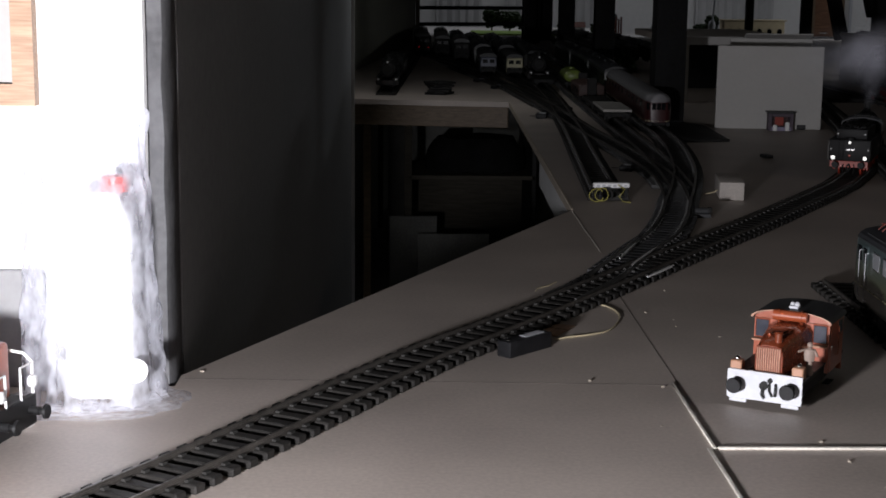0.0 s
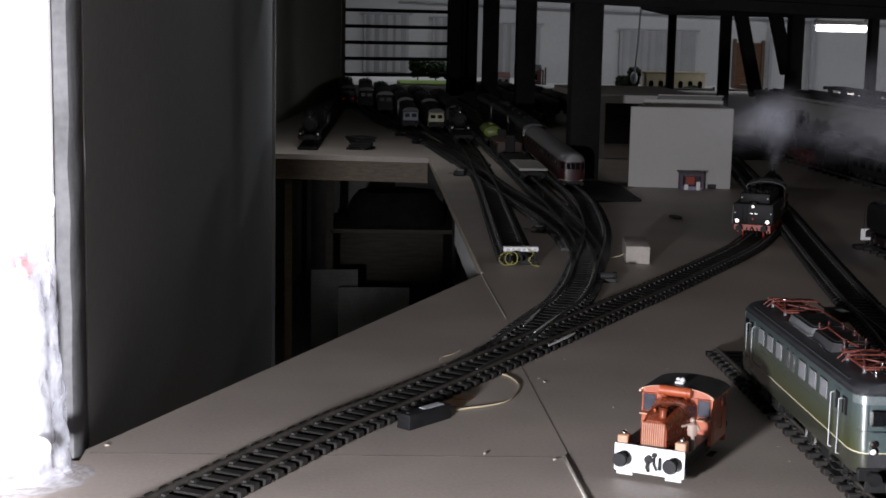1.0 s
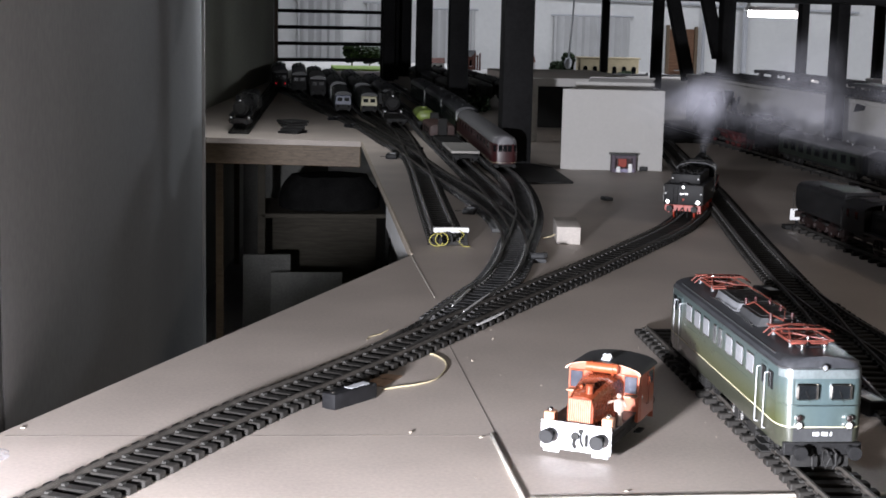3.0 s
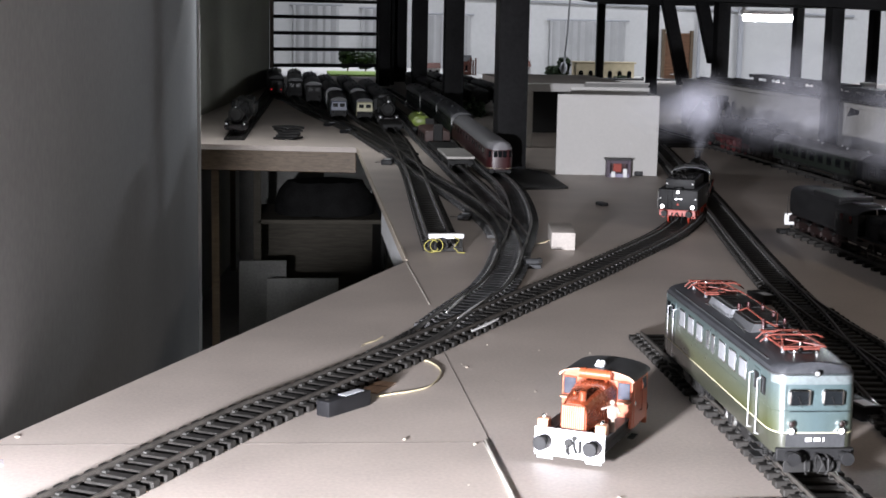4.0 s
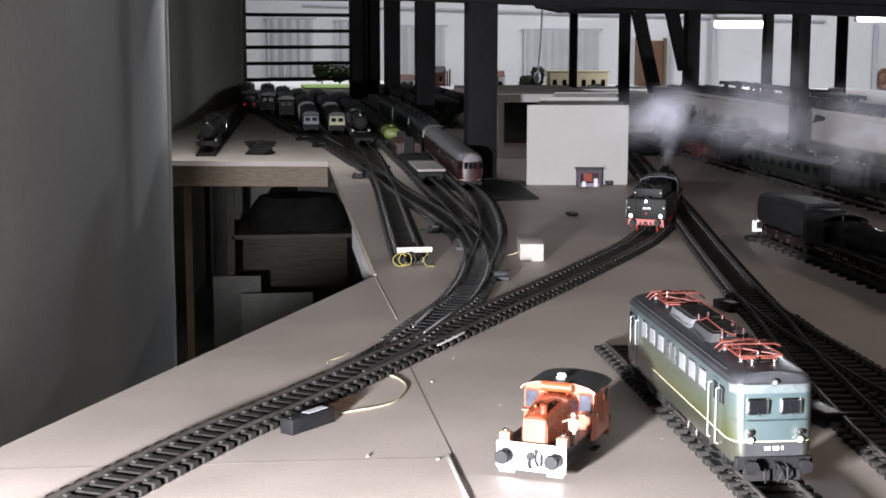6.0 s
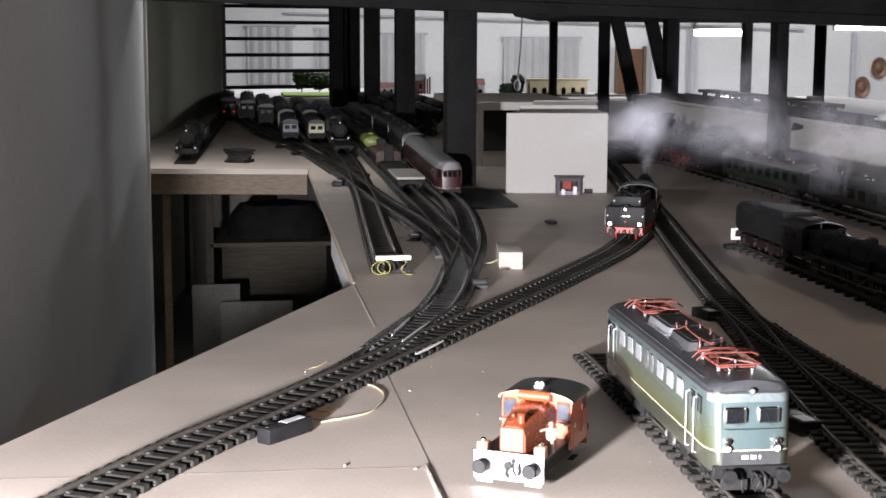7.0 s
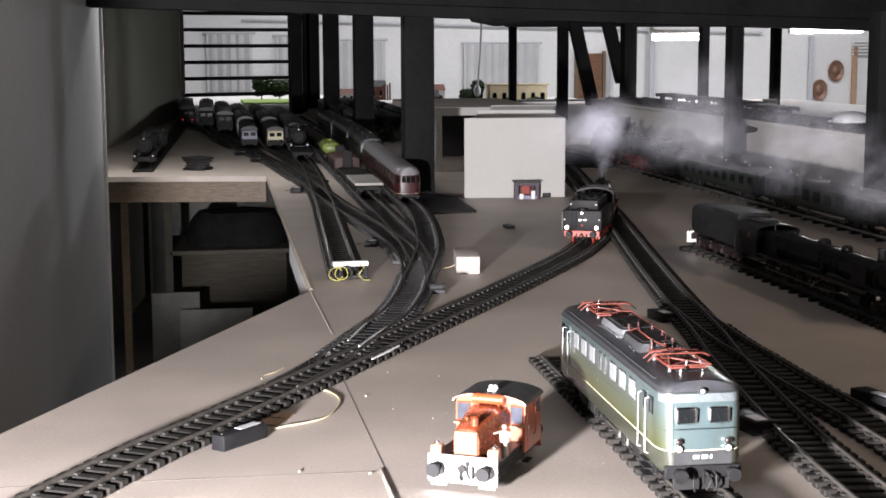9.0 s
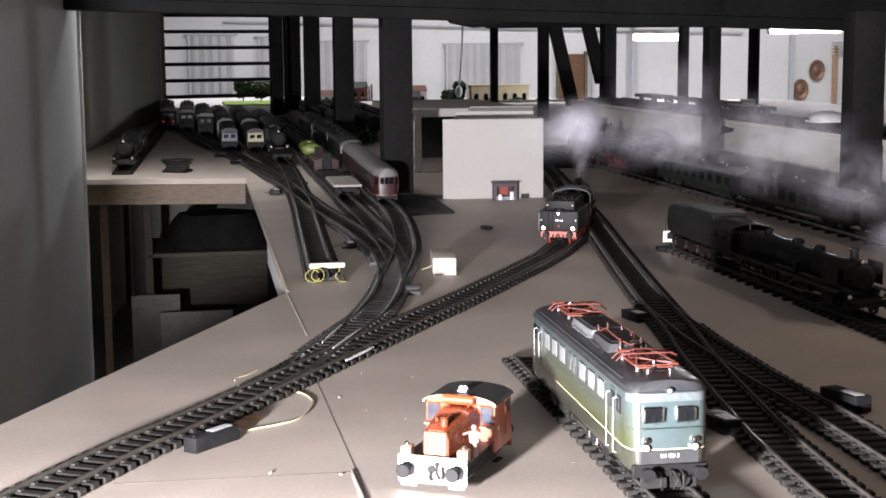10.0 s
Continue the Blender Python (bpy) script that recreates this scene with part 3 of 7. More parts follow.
def electric_engine(m):
    g = thing("electric_engine", m, "green electric locomotive with grey roof and folded red pantographs", "model locomotive", "model trains")
    L, W = 0.2355, 0.044
    ST = [(-L, 0.031), (-L + 0.003, 0.037), (-L + 0.010, 0.0415), (-L + 0.022, W), (-0.1, W), (0.1, W), (L - 0.022, W), (L - 0.010, 0.0415), (L - 0.003, 0.037), (L, 0.031)]

    def shell(zs, rake=0.0):
        rings = []
        for x, w in ST:
            e = max(0.0, abs(x) - (L - 0.03)) / 0.03
            ring = []
            for f, z in zs:
                ring.append((x - math.copysign(rake * e * max(0, z - 0.075) / 0.03, x), w * f, z))
            rings.append(ring + [(px, -py, pz) for px, py, pz in reversed(ring)])
        return loft(B(), rings)
    part("skirt", shell([(0.93, 0.0235), (0.985, 0.030), (1.0, 0.0455)]), OLIVE, g, "lower skirt, the board's reflection put into its olive")
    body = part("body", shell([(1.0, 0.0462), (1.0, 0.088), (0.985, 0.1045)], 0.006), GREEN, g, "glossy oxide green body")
    roof = part("roof", shell([(0.985, 0.1048), (0.95, 0.1090), (0.80, 0.1130), (0.5, 0.1152), (0.18, 0.1160)], 0.008), ROOFGREY, g, "weathered grey roof")
    # worn brow over each front, between windows and roof, its highlight put into the colour
    for d in (-1, 1):
        ends = [(d * (L - 0.016), 0.0428), (d * (L - 0.010), 0.0417), (d * (L - 0.003), 0.0372), (d * (L + 0.0006), 0.0312)]
        rings = []
        for x, w in ends:
            e = max(0.0, abs(x) - (L - 0.03)) / 0.03
            r = [(x - math.copysign(0.006 * e * max(0, z - 0.075) / 0.03, x), w * f, z) for f, z in ((0.999, 0.0950), (0.995, 0.1000), (0.987, 0.1034))]
            rings.append(r + [(px, -py, pz) for px, py, pz in reversed(r)])
        part("brow", loft(B(), rings), WORNLIT, g, "worn edge over the cab windows, highlight put into its colour")
    # waist line round the whole body
    part("waist_line", shell([(1.012, 0.0456), (1.012, 0.0467)]), CREAM, g, "cream waist line")
    part("rib", shell([(1.006, 0.0678), (1.006, 0.0687)]), GREEN, g)
    part("gutter", shell([(1.0, 0.1030), (1.012, 0.1040), (1.0, 0.1050)], 0.006), DARKGREY, g)
    # side windows: three, a narrow pair, three
    wx = [0.128, 0.088, 0.048, -0.048, -0.088, -0.128]
    for s in (-1, 1):
        for x in wx:
            fr = part("window", box(B(), x - 0.0135, x + 0.0135, s * 0.0438, s * 0.0446, 0.0755, 0.0975, 0.0004) if s > 0 else box(B(), x - 0.0135, x + 0.0135, -0.0446, -0.0438, 0.0755, 0.0975, 0.0004), SILVER, g)
            a, b = sorted((s * 0.0440, s * 0.0450))
            part("pane", box(B(), x - 0.0122, x + 0.0122, a, b, 0.0768, 0.0962, 0.0008), GLASS_MILK, fr)
        for x in (0.011, -0.011):
            a, b = sorted((s * 0.0438, s * 0.0447))
            fr = part("vent", box(B(), x - 0.006, x + 0.006, a, b, 0.0755, 0.0975, 0.0004), SILVER, g)
            bm = B()
            for k in range(7):
                a, b = sorted((s * 0.0440, s * 0.0454))
                box(bm, x - 0.005, x + 0.005, a, b, 0.0768 + k * 0.0029, 0.0782 + k * 0.0029)
            part("slat", bm, HOODGREY, fr)
        # cab doors, handrails and cab side windows
        for d in (-1, 1):
            x = d * 0.176
            a, b = sorted((s * 0.0437, s * 0.0444))
            dr = part("door", box(B(), x - 0.011, x + 0.011, a, b, 0.048, 0.099, 0.0006), GREEN, g)
            a, b = sorted((s * 0.0440, s * 0.0449))
            part("pane", box(B(), x - 0.0075, x + 0.0075, a, b, 0.077, 0.0955, 0.0006), GLASS_DARK, dr)
            a, b = sorted((s * 0.0437, s * 0.0447))
            part("window", box(B(), d * 0.199 - 0.008, d * 0.199 + 0.008, a, b, 0.077, 0.0955, 0.0006), GLASS_DARK, g)
            for hx in (x - 0.0135, x + 0.0135):
                bm = wire(B(), [(hx, s * 0.044, 0.0915), (hx, s * 0.0475, 0.0905), (hx, s * 0.0475, 0.033), (hx, s * 0.044, 0.032)], 0.00055)
                part("handrail", bm, LIGHTGREY, g, "white handrail")
            bm = B()
            for k in range(3):
                a, b = sorted((s * 0.036, s * 0.046))
                box(bm, x - 0.012, x + 0.012, a, b, 0.006 + k * 0.008, 0.0072 + k * 0.008)
            part("step", bm, BLACKM, g)
    # both fronts
    for d in (-1, 1):
        for y in (-0.0172, 0.0172):
            f = part("front_window", box(B(), min(d * (L - 0.010), d * (L + 0.0004)), max(d * (L - 0.010), d * (L + 0.0004)), y - 0.0116, y + 0.0116, 0.0728, 0.0910, 0.0040, 3,
                                         m=None), SILVER, g, "silver-rimmed cab front window")
            x = d * (L + 0.0006)
            part("pane", box(B(), min(x, x - d * 0.002), max(x, x - d * 0.002), y - 0.0099, y + 0.0099, 0.0746, 0.0893, 0.0009), GLASS_DARK, f)
            part("wiper", wire(B(), [(x + d * 0.001, y + 0.002, 0.0722), (x + d * 0.0012, y - 0.003, 0.084)], 0.0004, 4), BLACKM, f)
            part("window_post", box(B(), min(x, x + d * 0.0012), max(x, x + d * 0.0012), y + 0.0080, y + 0.0100, 0.0750, 0.0890), SILVER, f)
            lamp(g, d * (L + 0.0005), y * 1.50, 0.0560, 0.0028, d, DARKRED, SILVER, "tail_lamp")
            lamp(g, d * (L + 0.0005), y * 1.50, 0.0485, 0.0032, d, WHITE, SILVER, "head_lamp")
        lamp(g, d * (L - 0.006), 0, 0.1060, 0.0026, d, GLASS_MILK, SILVER, "head_lamp")
        bars(g, d * (L + 0.0005), -0.010, 0.010, 0.0375, 0.0412, 9, WHITE, "y", d, "number_bar")
        part("buffer_beam", box(B(), d * L - 0.003, d * L + 0.003, -0.040, 0.040, 0.018, 0.031, 0.001), BLACK, g)
        part("front_apron", box(B(), *sorted((d * (L - 0.002), d * (L + 0.0004))), -0.0306, 0.0306, 0.0312, 0.0453, 0.0002), DARKGREY, g, "dark grey lower front")
        buffers(g, d * (L + 0.002), 0.0245, d, BLACK)
        coupling(g, d * (L + 0.003), 0.0245, d)
        part("rail_guard", box(B(), d * (L - 0.004) - 0.001, d * (L - 0.004) + 0.001, -0.030, 0.030, 0.004, 0.0165, 0.0006), BLACKM, g)
        part("front_rail", wire(B(), [(d * (L + 0.003), -0.030, 0.0683), (d * (L + 0.0035), 0.030, 0.0683)], 0.0006), GREEN, g)
    # bogies
    for d in (-1, 1):
        bg_ = part("bogie", B_bogie(d * 0.122), BLACKM, g)
        for ax in (-0.054, 0.054):
            for s in (-1, 1):
                wheel(g, d * 0.122 + ax, s * 0.0225, 0.0195, BLACKM, 10)
        for s in (-1, 1):
            for ax in (-0.070, -0.038, 0.038, 0.070):
                bm = wire(B(), [(d * 0.122 + ax + 0.0032 * math.cos(q * 0.7), s * 0.036 + 0.0032 * math.sin(q * 0.7), 0.0095 + q * 0.00024) for q in range(52)], 0.0007, 5)
                part("spring", bm, SILVER if (s, d, ax) in ((1, 1, -0.070), (1, 1, -0.038), (-1, 1, -0.038), (-1, 1, -0.07)) else BLACKM, g)
    # roof gear
    bm = B()
    loft(bm, [[(x, y, z) for y, z in ((0.026 * f, 0.1150), (0.022 * f, 0.1245), (-0.022 * f, 0.1245), (-0.026 * f, 0.1150))] for x, f in ((-0.088, 0.9), (-0.080, 1), (-0.008, 1), (0.0, 0.9))])
    hood = part("roof_hood", bm, HOODGREY, g)
    bm = B()
    loft(bm, [[(x, y, z) for y, z in ((0.026 * f, 0.1150), (0.022 * f, 0.1250), (-0.022 * f, 0.1250), (-0.026 * f, 0.1150))] for x, f in ((0.010, 0.9), (0.018, 1), (0.075, 1), (0.083, 0.9))])
    hood2 = part("roof_hood", bm, DARKGREY, g)
    for h, x0, x1 in ((hood, -0.08, -0.008), (hood2, 0.02, 0.074)):
        bm = B()
        n = 11
        for k in range(n):
            for s in (-1, 1):
                ball(bm, (x0 + (x1 - x0) * k / (n - 1), s * 0.0268, 0.1158), 0.0011, 1)
        part("rivet", bm, SILVER, h)
        bm = B()
        for k in range(9):
            x = x0 + 0.004 + (x1 - x0 - 0.008) * k / 8
            box(bm, x - 0.0022, x + 0.0022, -0.017, 0.017, 0.1243, 0.1258)
        part("grille", bm, BLACKM, h)
    part("catwalk", box(B(), -0.19, 0.19, 0.0335, 0.0385, 0.1105, 0.1125), DARKGREY, roof)
    part("catwalk", box(B(), -0.19, 0.19, -0.0385, -0.0335, 0.1105, 0.1125), DARKGREY, roof)
    part("roof_wire", wire(B(), [(-0.10, 0.0, 0.128), (-0.085, 0.014, 0.130), (0.06, 0.014, 0.131), (0.10, 0.0, 0.128)], 0.0008), PANTO, roof, "red roof cable")
    part("roof_wire", wire(B(), [(0.005, -0.014, 0.124), (0.03, -0.012, 0.1325), (0.085, -0.012, 0.1305), (0.105, 0.0, 0.126)], 0.0008), PANTO, roof, "red roof cable")
    part("breaker", rod(B(), (0.088, -0.013, 0.1175), (0.088, 0.013, 0.1175), 0.0042, seg=12), DARKGREY, roof)
    for x, y in ((0.005, 0.014), (0.005, -0.014), (0.045, 0.014), (0.09, 0.012), (0.09, -0.012), (-0.004, 0.0)):
        bm = rod(B(), (x, y, 0.114), (x, y, 0.1300), 0.0012, seg=8)
        for q in range(4):
            rod(bm, (x, y, 0.1245 + 0.0016 * q), (x, y, 0.1253 + 0.0016 * q), 0.0022, seg=10)
        ball(bm, (x, y, 0.1312), 0.0018, 1)
        part("insulator", bm, WINE, roof, "brown-red roof insulator")
    for s in (-1, 1):
        part("catwalk_rail", wire(B(), [(-0.085, s * 0.0300, 0.1150), (-0.05, s * 0.0300, 0.1178), (0.05, s * 0.0300, 0.1178), (0.085, s * 0.0300, 0.1150)], 0.0006, 5), SILVER, roof)
    part("whistle", rod(B(), (0.118, 0.030, 0.111), (0.118, 0.030, 0.1195), 0.0012, seg=8), SILVER, roof)
    for x in (0.10, -0.10, 0.175):
        part("roof_hatch", box(B(), x - 0.009, x + 0.009, -0.012, 0.012, 0.1145, 0.1168, 0.0008), ROOFGREY, roof)
    for d in (-1, 1):
        p = pantograph(g, d * 0.149)
        for sx in (-0.028, 0.028):
            for sy in (-0.018, 0.018):
                bm = rod(B(), (d * 0.149 + sx, sy, 0.111), (d * 0.149 + sx, sy, 0.1235), 0.0018, 0.0014, 10)
                for k in range(3):
                    rod(bm, (d * 0.149 + sx, sy, 0.1150 + 0.003 * k), (d * 0.149 + sx, sy, 0.1162 + 0.003 * k), 0.0026, seg=10)
                part("insulator", bm, HOODGREY, p, "grey porcelain insulator")
        for y in (-0.012, 0.012):
            bm = rod(B(), (d * 0.195, y, 0.112), (d * 0.195, y, 0.1195), 0.0014, seg=10)
            ball(bm, (d * 0.195, y, 0.1200), 0.0024, 2)
            part("horn", bm, SILVER, roof)
        part("roof_switch", rod(B(), (d * 0.182, -0.002, 0.113), (d * 0.182, -0.002, 0.127), 0.0013, 0.0010), SILVER, roof)
    return g


def B_bogie(x):
    bm = B()
    for s in (-1, 1):
        a, b = sorted((s * 0.030, s * 0.034))
        box(bm, x - 0.078, x + 0.078, a, b, 0.014, 0.023, 0.001)
        for ax in (-0.054, 0.054):
            a, b = sorted((s * 0.030, s * 0.038))
            box(bm, x + ax - 0.008, x + ax + 0.008, a, b, 0.008, 0.024, 0.001)
        a, b = sorted((s * 0.030, s * 0.0365))
        box(bm, x - 0.014, x + 0.014, a, b, 0.008, 0.019, 0.001)
        rod(bm, (x - 0.05, s * 0.034, 0.007), (x + 0.05, s * 0.034, 0.007), 0.0012)
    box(bm, x - 0.07, x + 0.07, -0.03, 0.03, 0.016, 0.024)
    return bm


def pantograph(parent, x):
    """A folded pantograph: base frame, four arms and two collector bows."""
    r, z0, z1 = 0.0009, 0.1200, 0.1240
    bm = B()
    for s in (-1, 1):
        box(bm, x - 0.034, x + 0.034, s * 0.018 - 0.0014, s * 0.018 + 0.0014, z0 - 0.0015, z0 + 0.0012, 0.0004)
        box(bm, x + s * 0.032 - 0.0014, x + s * 0.032 + 0.0014, -0.0168, 0.0168, z0 - 0.0013, z0 + 0.0010, 0.0004)
        rod(bm, (x + s * 0.008, -0.0175, z0 + 0.0005), (x + s * 0.008, 0.0175, z0 + 0.0005), 0.0016)
    p = part("pantograph", bm, PANTO, parent, "folded red pantograph")
    for s in (-1, 1):
        part("arm", wire(B(), [(x + 0.008, s * 0.014, z0 + 0.001), (x + 0.041, s * 0.0225, z1), (x + 0.006, s * 0.0135, z1 + 0.004)], r), PANTO, p)
        part("arm", wire(B(), [(x - 0.008, s * 0.012, z0 + 0.001), (x - 0.041, s * 0.0205, z1), (x - 0.006, s * 0.0115, z1 + 0.004)], r), PANTO, p)
        part("brace", wire(B(), [(x + s * 0.018, -0.013, z1 + 0.003), (x + s * 0.041, 0.022, z1), (x + s * 0.041, -0.022, z1), (x + s * 0.018, 0.013, z1 + 0.003)], 0.0007), PANTO, p)
        bm = B()
        for q in range(5):
            rod(bm, (x + s * (0.010 + 0.0045 * q), 0.004, z0 + 0.0005), (x + s * (0.0147 + 0.0045 * q), 0.004, z0 + 0.0005), 0.0019, 0.0014, 8)
        part("spring", bm, BLACKM, p)
        e = s * 0.0075
        part("bow", wire(B(), [(x + e, -0.036, z1 - 0.002), (x + e, -0.030, z1 + 0.0035), (x + e, -0.023, z1 + 0.0055), (x + e, 0.023, z1 + 0.0055), (x + e, 0.030, z1 + 0.0035), (x + e, 0.036, z1 - 0.002)], 0.0009), PANTO, p)
        part("bow_link", rod(B(), (x - 0.0075, s * 0.016, z1 + 0.0050), (x + 0.0075, s * 0.016, z1 + 0.0050), 0.0008), PANTO, p)
    return p


def shunter(m):
    """The small orange shunter: x forward, on its wheels."""
    g = thing("shunting_engine", m, "small orange diesel shunter with white front beam, standing on bare board", "model locomotive", "model trains")
    part("frame", box(B(), -0.075, 0.088, -0.034, 0.034, 0.020, 0.031, 0.001), BLACKM, g)
    bm = B()
    loft(bm, [[(0.0, y, z) for y, z in ((0.038, 0.0), (0.0388, 0.002), (0.0388, 0.030), (-0.0388, 0.030), (-0.0388, 0.002), (-0.038, 0.0))],
              [(0.003, y, z) for y, z in ((0.038, 0.0), (0.0388, 0.002), (0.0388, 0.030), (-0.0388, 0.030), (-0.0388, 0.002), (-0.038, 0.0))]])
    bmesh.ops.transform(bm, matrix=Matrix.Translation((0.090, 0, 0.0075)), verts=bm.verts)
    beam = part("front_beam", bm, LIGHTGREY, g, "white-grey front buffer beam")
    for s in (-1, 1):
        part("beam_foot", box(B(), 0.090, 0.093, s * 0.027 - 0.009, s * 0.027 + 0.009, 0.0035, 0.0076, 0.0005), LIGHTGREY, beam)
    bm = rod(B(), (0.093, 0.006, 0.030), (0.095, 0.006, 0.030), 0.0028)
    wire(bm, [(0.0945, 0.006, 0.030), (0.0965, 0.006, 0.020), (0.0955, 0.009, 0.014)], 0.0010)
    part("hook", bm, BLACKM, beam)
    bm = rod(B(), (0.093, 0.0, 0.0245), (0.097, 0.0, 0.0245), 0.0045, seg=10)
    wire(bm, [(0.096, 0.0, 0.0245), (0.099, -0.001, 0.0165), (0.0975, 0.001, 0.012)], 0.0014)
    part("coupling", bm, BLACKM, beam)
    part("brake_hose", wire(B(), [(0.093, 0.012, 0.027), (0.096, 0.0125, 0.024), (0.0965, 0.0125, 0.015)], 0.0015), BLACKM, beam)
    buffers(g, 0.092, 0.0240, 1, BLACK_PLASTIC, 0.0275, 0.0082)
    part("rear_beam", box(B(), -0.078, -0.075, -0.037, 0.037, 0.008, 0.032, 0.001), ORANGE, g)
    buffers(g, -0.077, 0.0235, -1, DARKGREY, 0.0265, 0.0078)
    for x in (-0.050, 0.048):
        for s in (-1, 1):
            wheel(g, x, s * 0.0225, 0.0135, BLACKM)
    for s in (-1, 1):
        a, b = sorted((s * 0.029, s * 0.033))
        part("axle_guard", box(B(), -0.070, 0.070, a, b, 0.010, 0.020, 0.001), BLACKM, g)
    # bonnet with grille
    bm = B()
    hood_prof = lambda w, zt: [(w, 0.031), (w, zt - 0.010), (w * 0.86, zt - 0.003), (w * 0.5, zt), (-w * 0.5, zt), (-w * 0.86, zt - 0.003), (-w, zt - 0.010), (-w, 0.031)]
    loft(bm, [[(x, y, z) for y, z in hood_prof(w, zt)] for x, w, zt in ((0.081, 0.0140, 0.0635), (0.0805, 0.0145, 0.064), (0.060, 0.0165, 0.069), (0.020, 0.0222, 0.0720), (0.0, 0.0235, 0.073))])
    bon = part("bonnet", bm, BURNT, g, "glossy burnt orange bonnet")
    gr = part("radiator", box(B(), 0.0805, 0.0822, -0.0130, 0.0130, 0.033, 0.0625, 0.0006), BURNT, bon, "ribbed orange radiator")
    bm = B()
    for k in range(11):
        y = -0.0115 + 0.0023 * k
        box(bm, 0.0822, 0.0834, y - 0.00045, y + 0.00045, 0.0345, 0.0610)
    part("rib", bm, SALMON, gr)
    bm = rod(B(), (0.070, 0.006, 0.0655), (0.070, 0.006, 0.0745), 0.0042, seg=12)
    rod(bm, (0.070, 0.006, 0.0745), (0.070, 0.006, 0.0765), 0.0054, 0.003, 12)
    part("radiator_cap", bm, BURNT, bon)
    for x, y in ((0.060, -0.008), (0.045, 0.010), (0.030, -0.013)):
        part("cap", ball(B(), (x, y * 0.8, 0.0700), 0.0019, 2), ORANGE, bon)
    bm = rod(B(), (0.006, -0.0180, 0.0795), (0.006, 0.0180, 0.0795), 0.0056, seg=14)
    part("silencer", bm, ORANGE, g)
    bm = B()
    for y in (-0.012, 0.012):
        rod(bm, (0.006, y, 0.070), (0.006, y, 0.080), 0.0016)
        tube_ring(bm, (0.006, y, 0.0795), (0, 1, 0), 0.0055, 0.0064, 0.002, 14)
    part("silencer_bracket", bm, ORANGE, g)
    # running boards and step boxes
    for s in (-1, 1):
        a, b = sorted((s * 0.0235, s * 0.0385))
        part("running_board", box(B(), 0.0, 0.088, a, b, 0.0305, 0.0325, 0.0004), DARKGREY, g)
        a, b = sorted((s * 0.026, s * 0.038))
        bx = part("front_locker", box(B(), 0.076, 0.0885, a, b, 0.0326, 0.0455, 0.0012), SALMON, g)
        part("lamp_top", ball(B(), (0.082, s * 0.032, 0.0465), 0.0032, 2), SILVER, bx)
    # cab
    cab = []
    sec = lambda w: [(w, 0.031)] + [(w * math.cos(a), 0.0735 + 0.0095 * math.sin(a)) for a in [math.pi * k / 12 for k in range(13)]] + [(-w, 0.031)]
    bm = loft(B(), [[(x, y, z) for y, z in sec(0.0405)] for x in (-0.062, -0.001)])
    cabo = part("cab", bm, ORANGE, g)
    bm = B()
    arc = [(0.0430 * math.cos(a), 0.0742 + 0.0108 * math.sin(a)) for a in [math.pi * k / 12 for k in range(13)]]
    ia = [(y * 0.975, z - 0.0012) for y, z in reversed(arc)]
    loft(bm, [[(x, y, z) for y, z in arc + ia] for x in (-0.065, 0.003)])
    part("roof", bm, SHUNTROOF, g, "dark grey arched cab roof")
    bm = B()
    arcs = [[(x, y * f, 0.0742 + (z - 0.0742) * f) for y, z in arc] for x, f in ((0.0032, 1.015), (0.0050, 1.015), (0.0050, 0.95), (0.0032, 0.95))]
    loft(bm, arcs + [arcs[0]], caps=False)
    part("roof_rim", bm, SALMON, g, "rim of the cab roof, painted pale as if lamp-lit")
    bm = box(B(), -0.020, -0.008, -0.006, 0.004, 0.0840, 0.0876, 0.001)
    ball(bm, (-0.012, 0.002, 0.0890), 0.0030, 2)
    ball(bm, (-0.016, -0.004, 0.0880), 0.0028, 2)
    part("roof_lamp", bm, LIGHTGREY, g)
    for s in (-1, 1):
        fw = part("front_window", box(B(), -0.002, 0.0006, s * 0.0312 - 0.0078, s * 0.0312 + 0.0078, 0.0515, 0.0725, 0.0008), ORANGE, cabo)
        part("pane", box(B(), -0.001, 0.0012, s * 0.0312 - 0.0070, s * 0.0312 + 0.0070, 0.0525, 0.0715, 0.0006), CABGLASS, fw)
        a, b = sorted((s * 0.0397, s * 0.0413))
        sw = part("side_window", box(B(), -0.056, -0.034, a, b, 0.054, 0.0725, 0.0006), ORANGE, cabo)
        a, b = sorted((s * 0.0405, s * 0.0417))
        part("pane", box(B(), -0.0535, -0.0365, a, b, 0.0560, 0.0705, 0.0005), CABGLASS, sw)
        dr = part("door", box(B(), -0.030, -0.008, *sorted((s * 0.0397, s * 0.0411)), 0.020, 0.0725, 0.0005), ORANGE, cabo)
        part("latch", box(B(), -0.0115, -0.0095, *sorted((s * 0.0409, s * 0.0421)), 0.044, 0.050, 0.0004), SILVER, dr)
        part("cab_skirt", box(B(), -0.062, -0.0015, *sorted((s * 0.0365, s * 0.0404)), 0.020, 0.0312, 0.0005), ORANGE, cabo)
        part("handrail", wire(B(), [(-0.033, s * 0.040, 0.034), (-0.032, s * 0.0432, 0.036), (-0.032, s * 0.0432, 0.066), (-0.032, s * 0.040, 0.068)], 0.0005), BURNT, cabo)
        bm = B()
        box(bm, -0.030, -0.010, *sorted((s * 0.0335, s * 0.0405)), 0.006, 0.0075)
        part("step", bm, BLACKM, g)
        part("cab_sill", box(B(), -0.001, 0.010, *sorted((s * 0.0255, s * 0.0400)), 0.0495, 0.0515, 0.0005), SALMON, cabo)
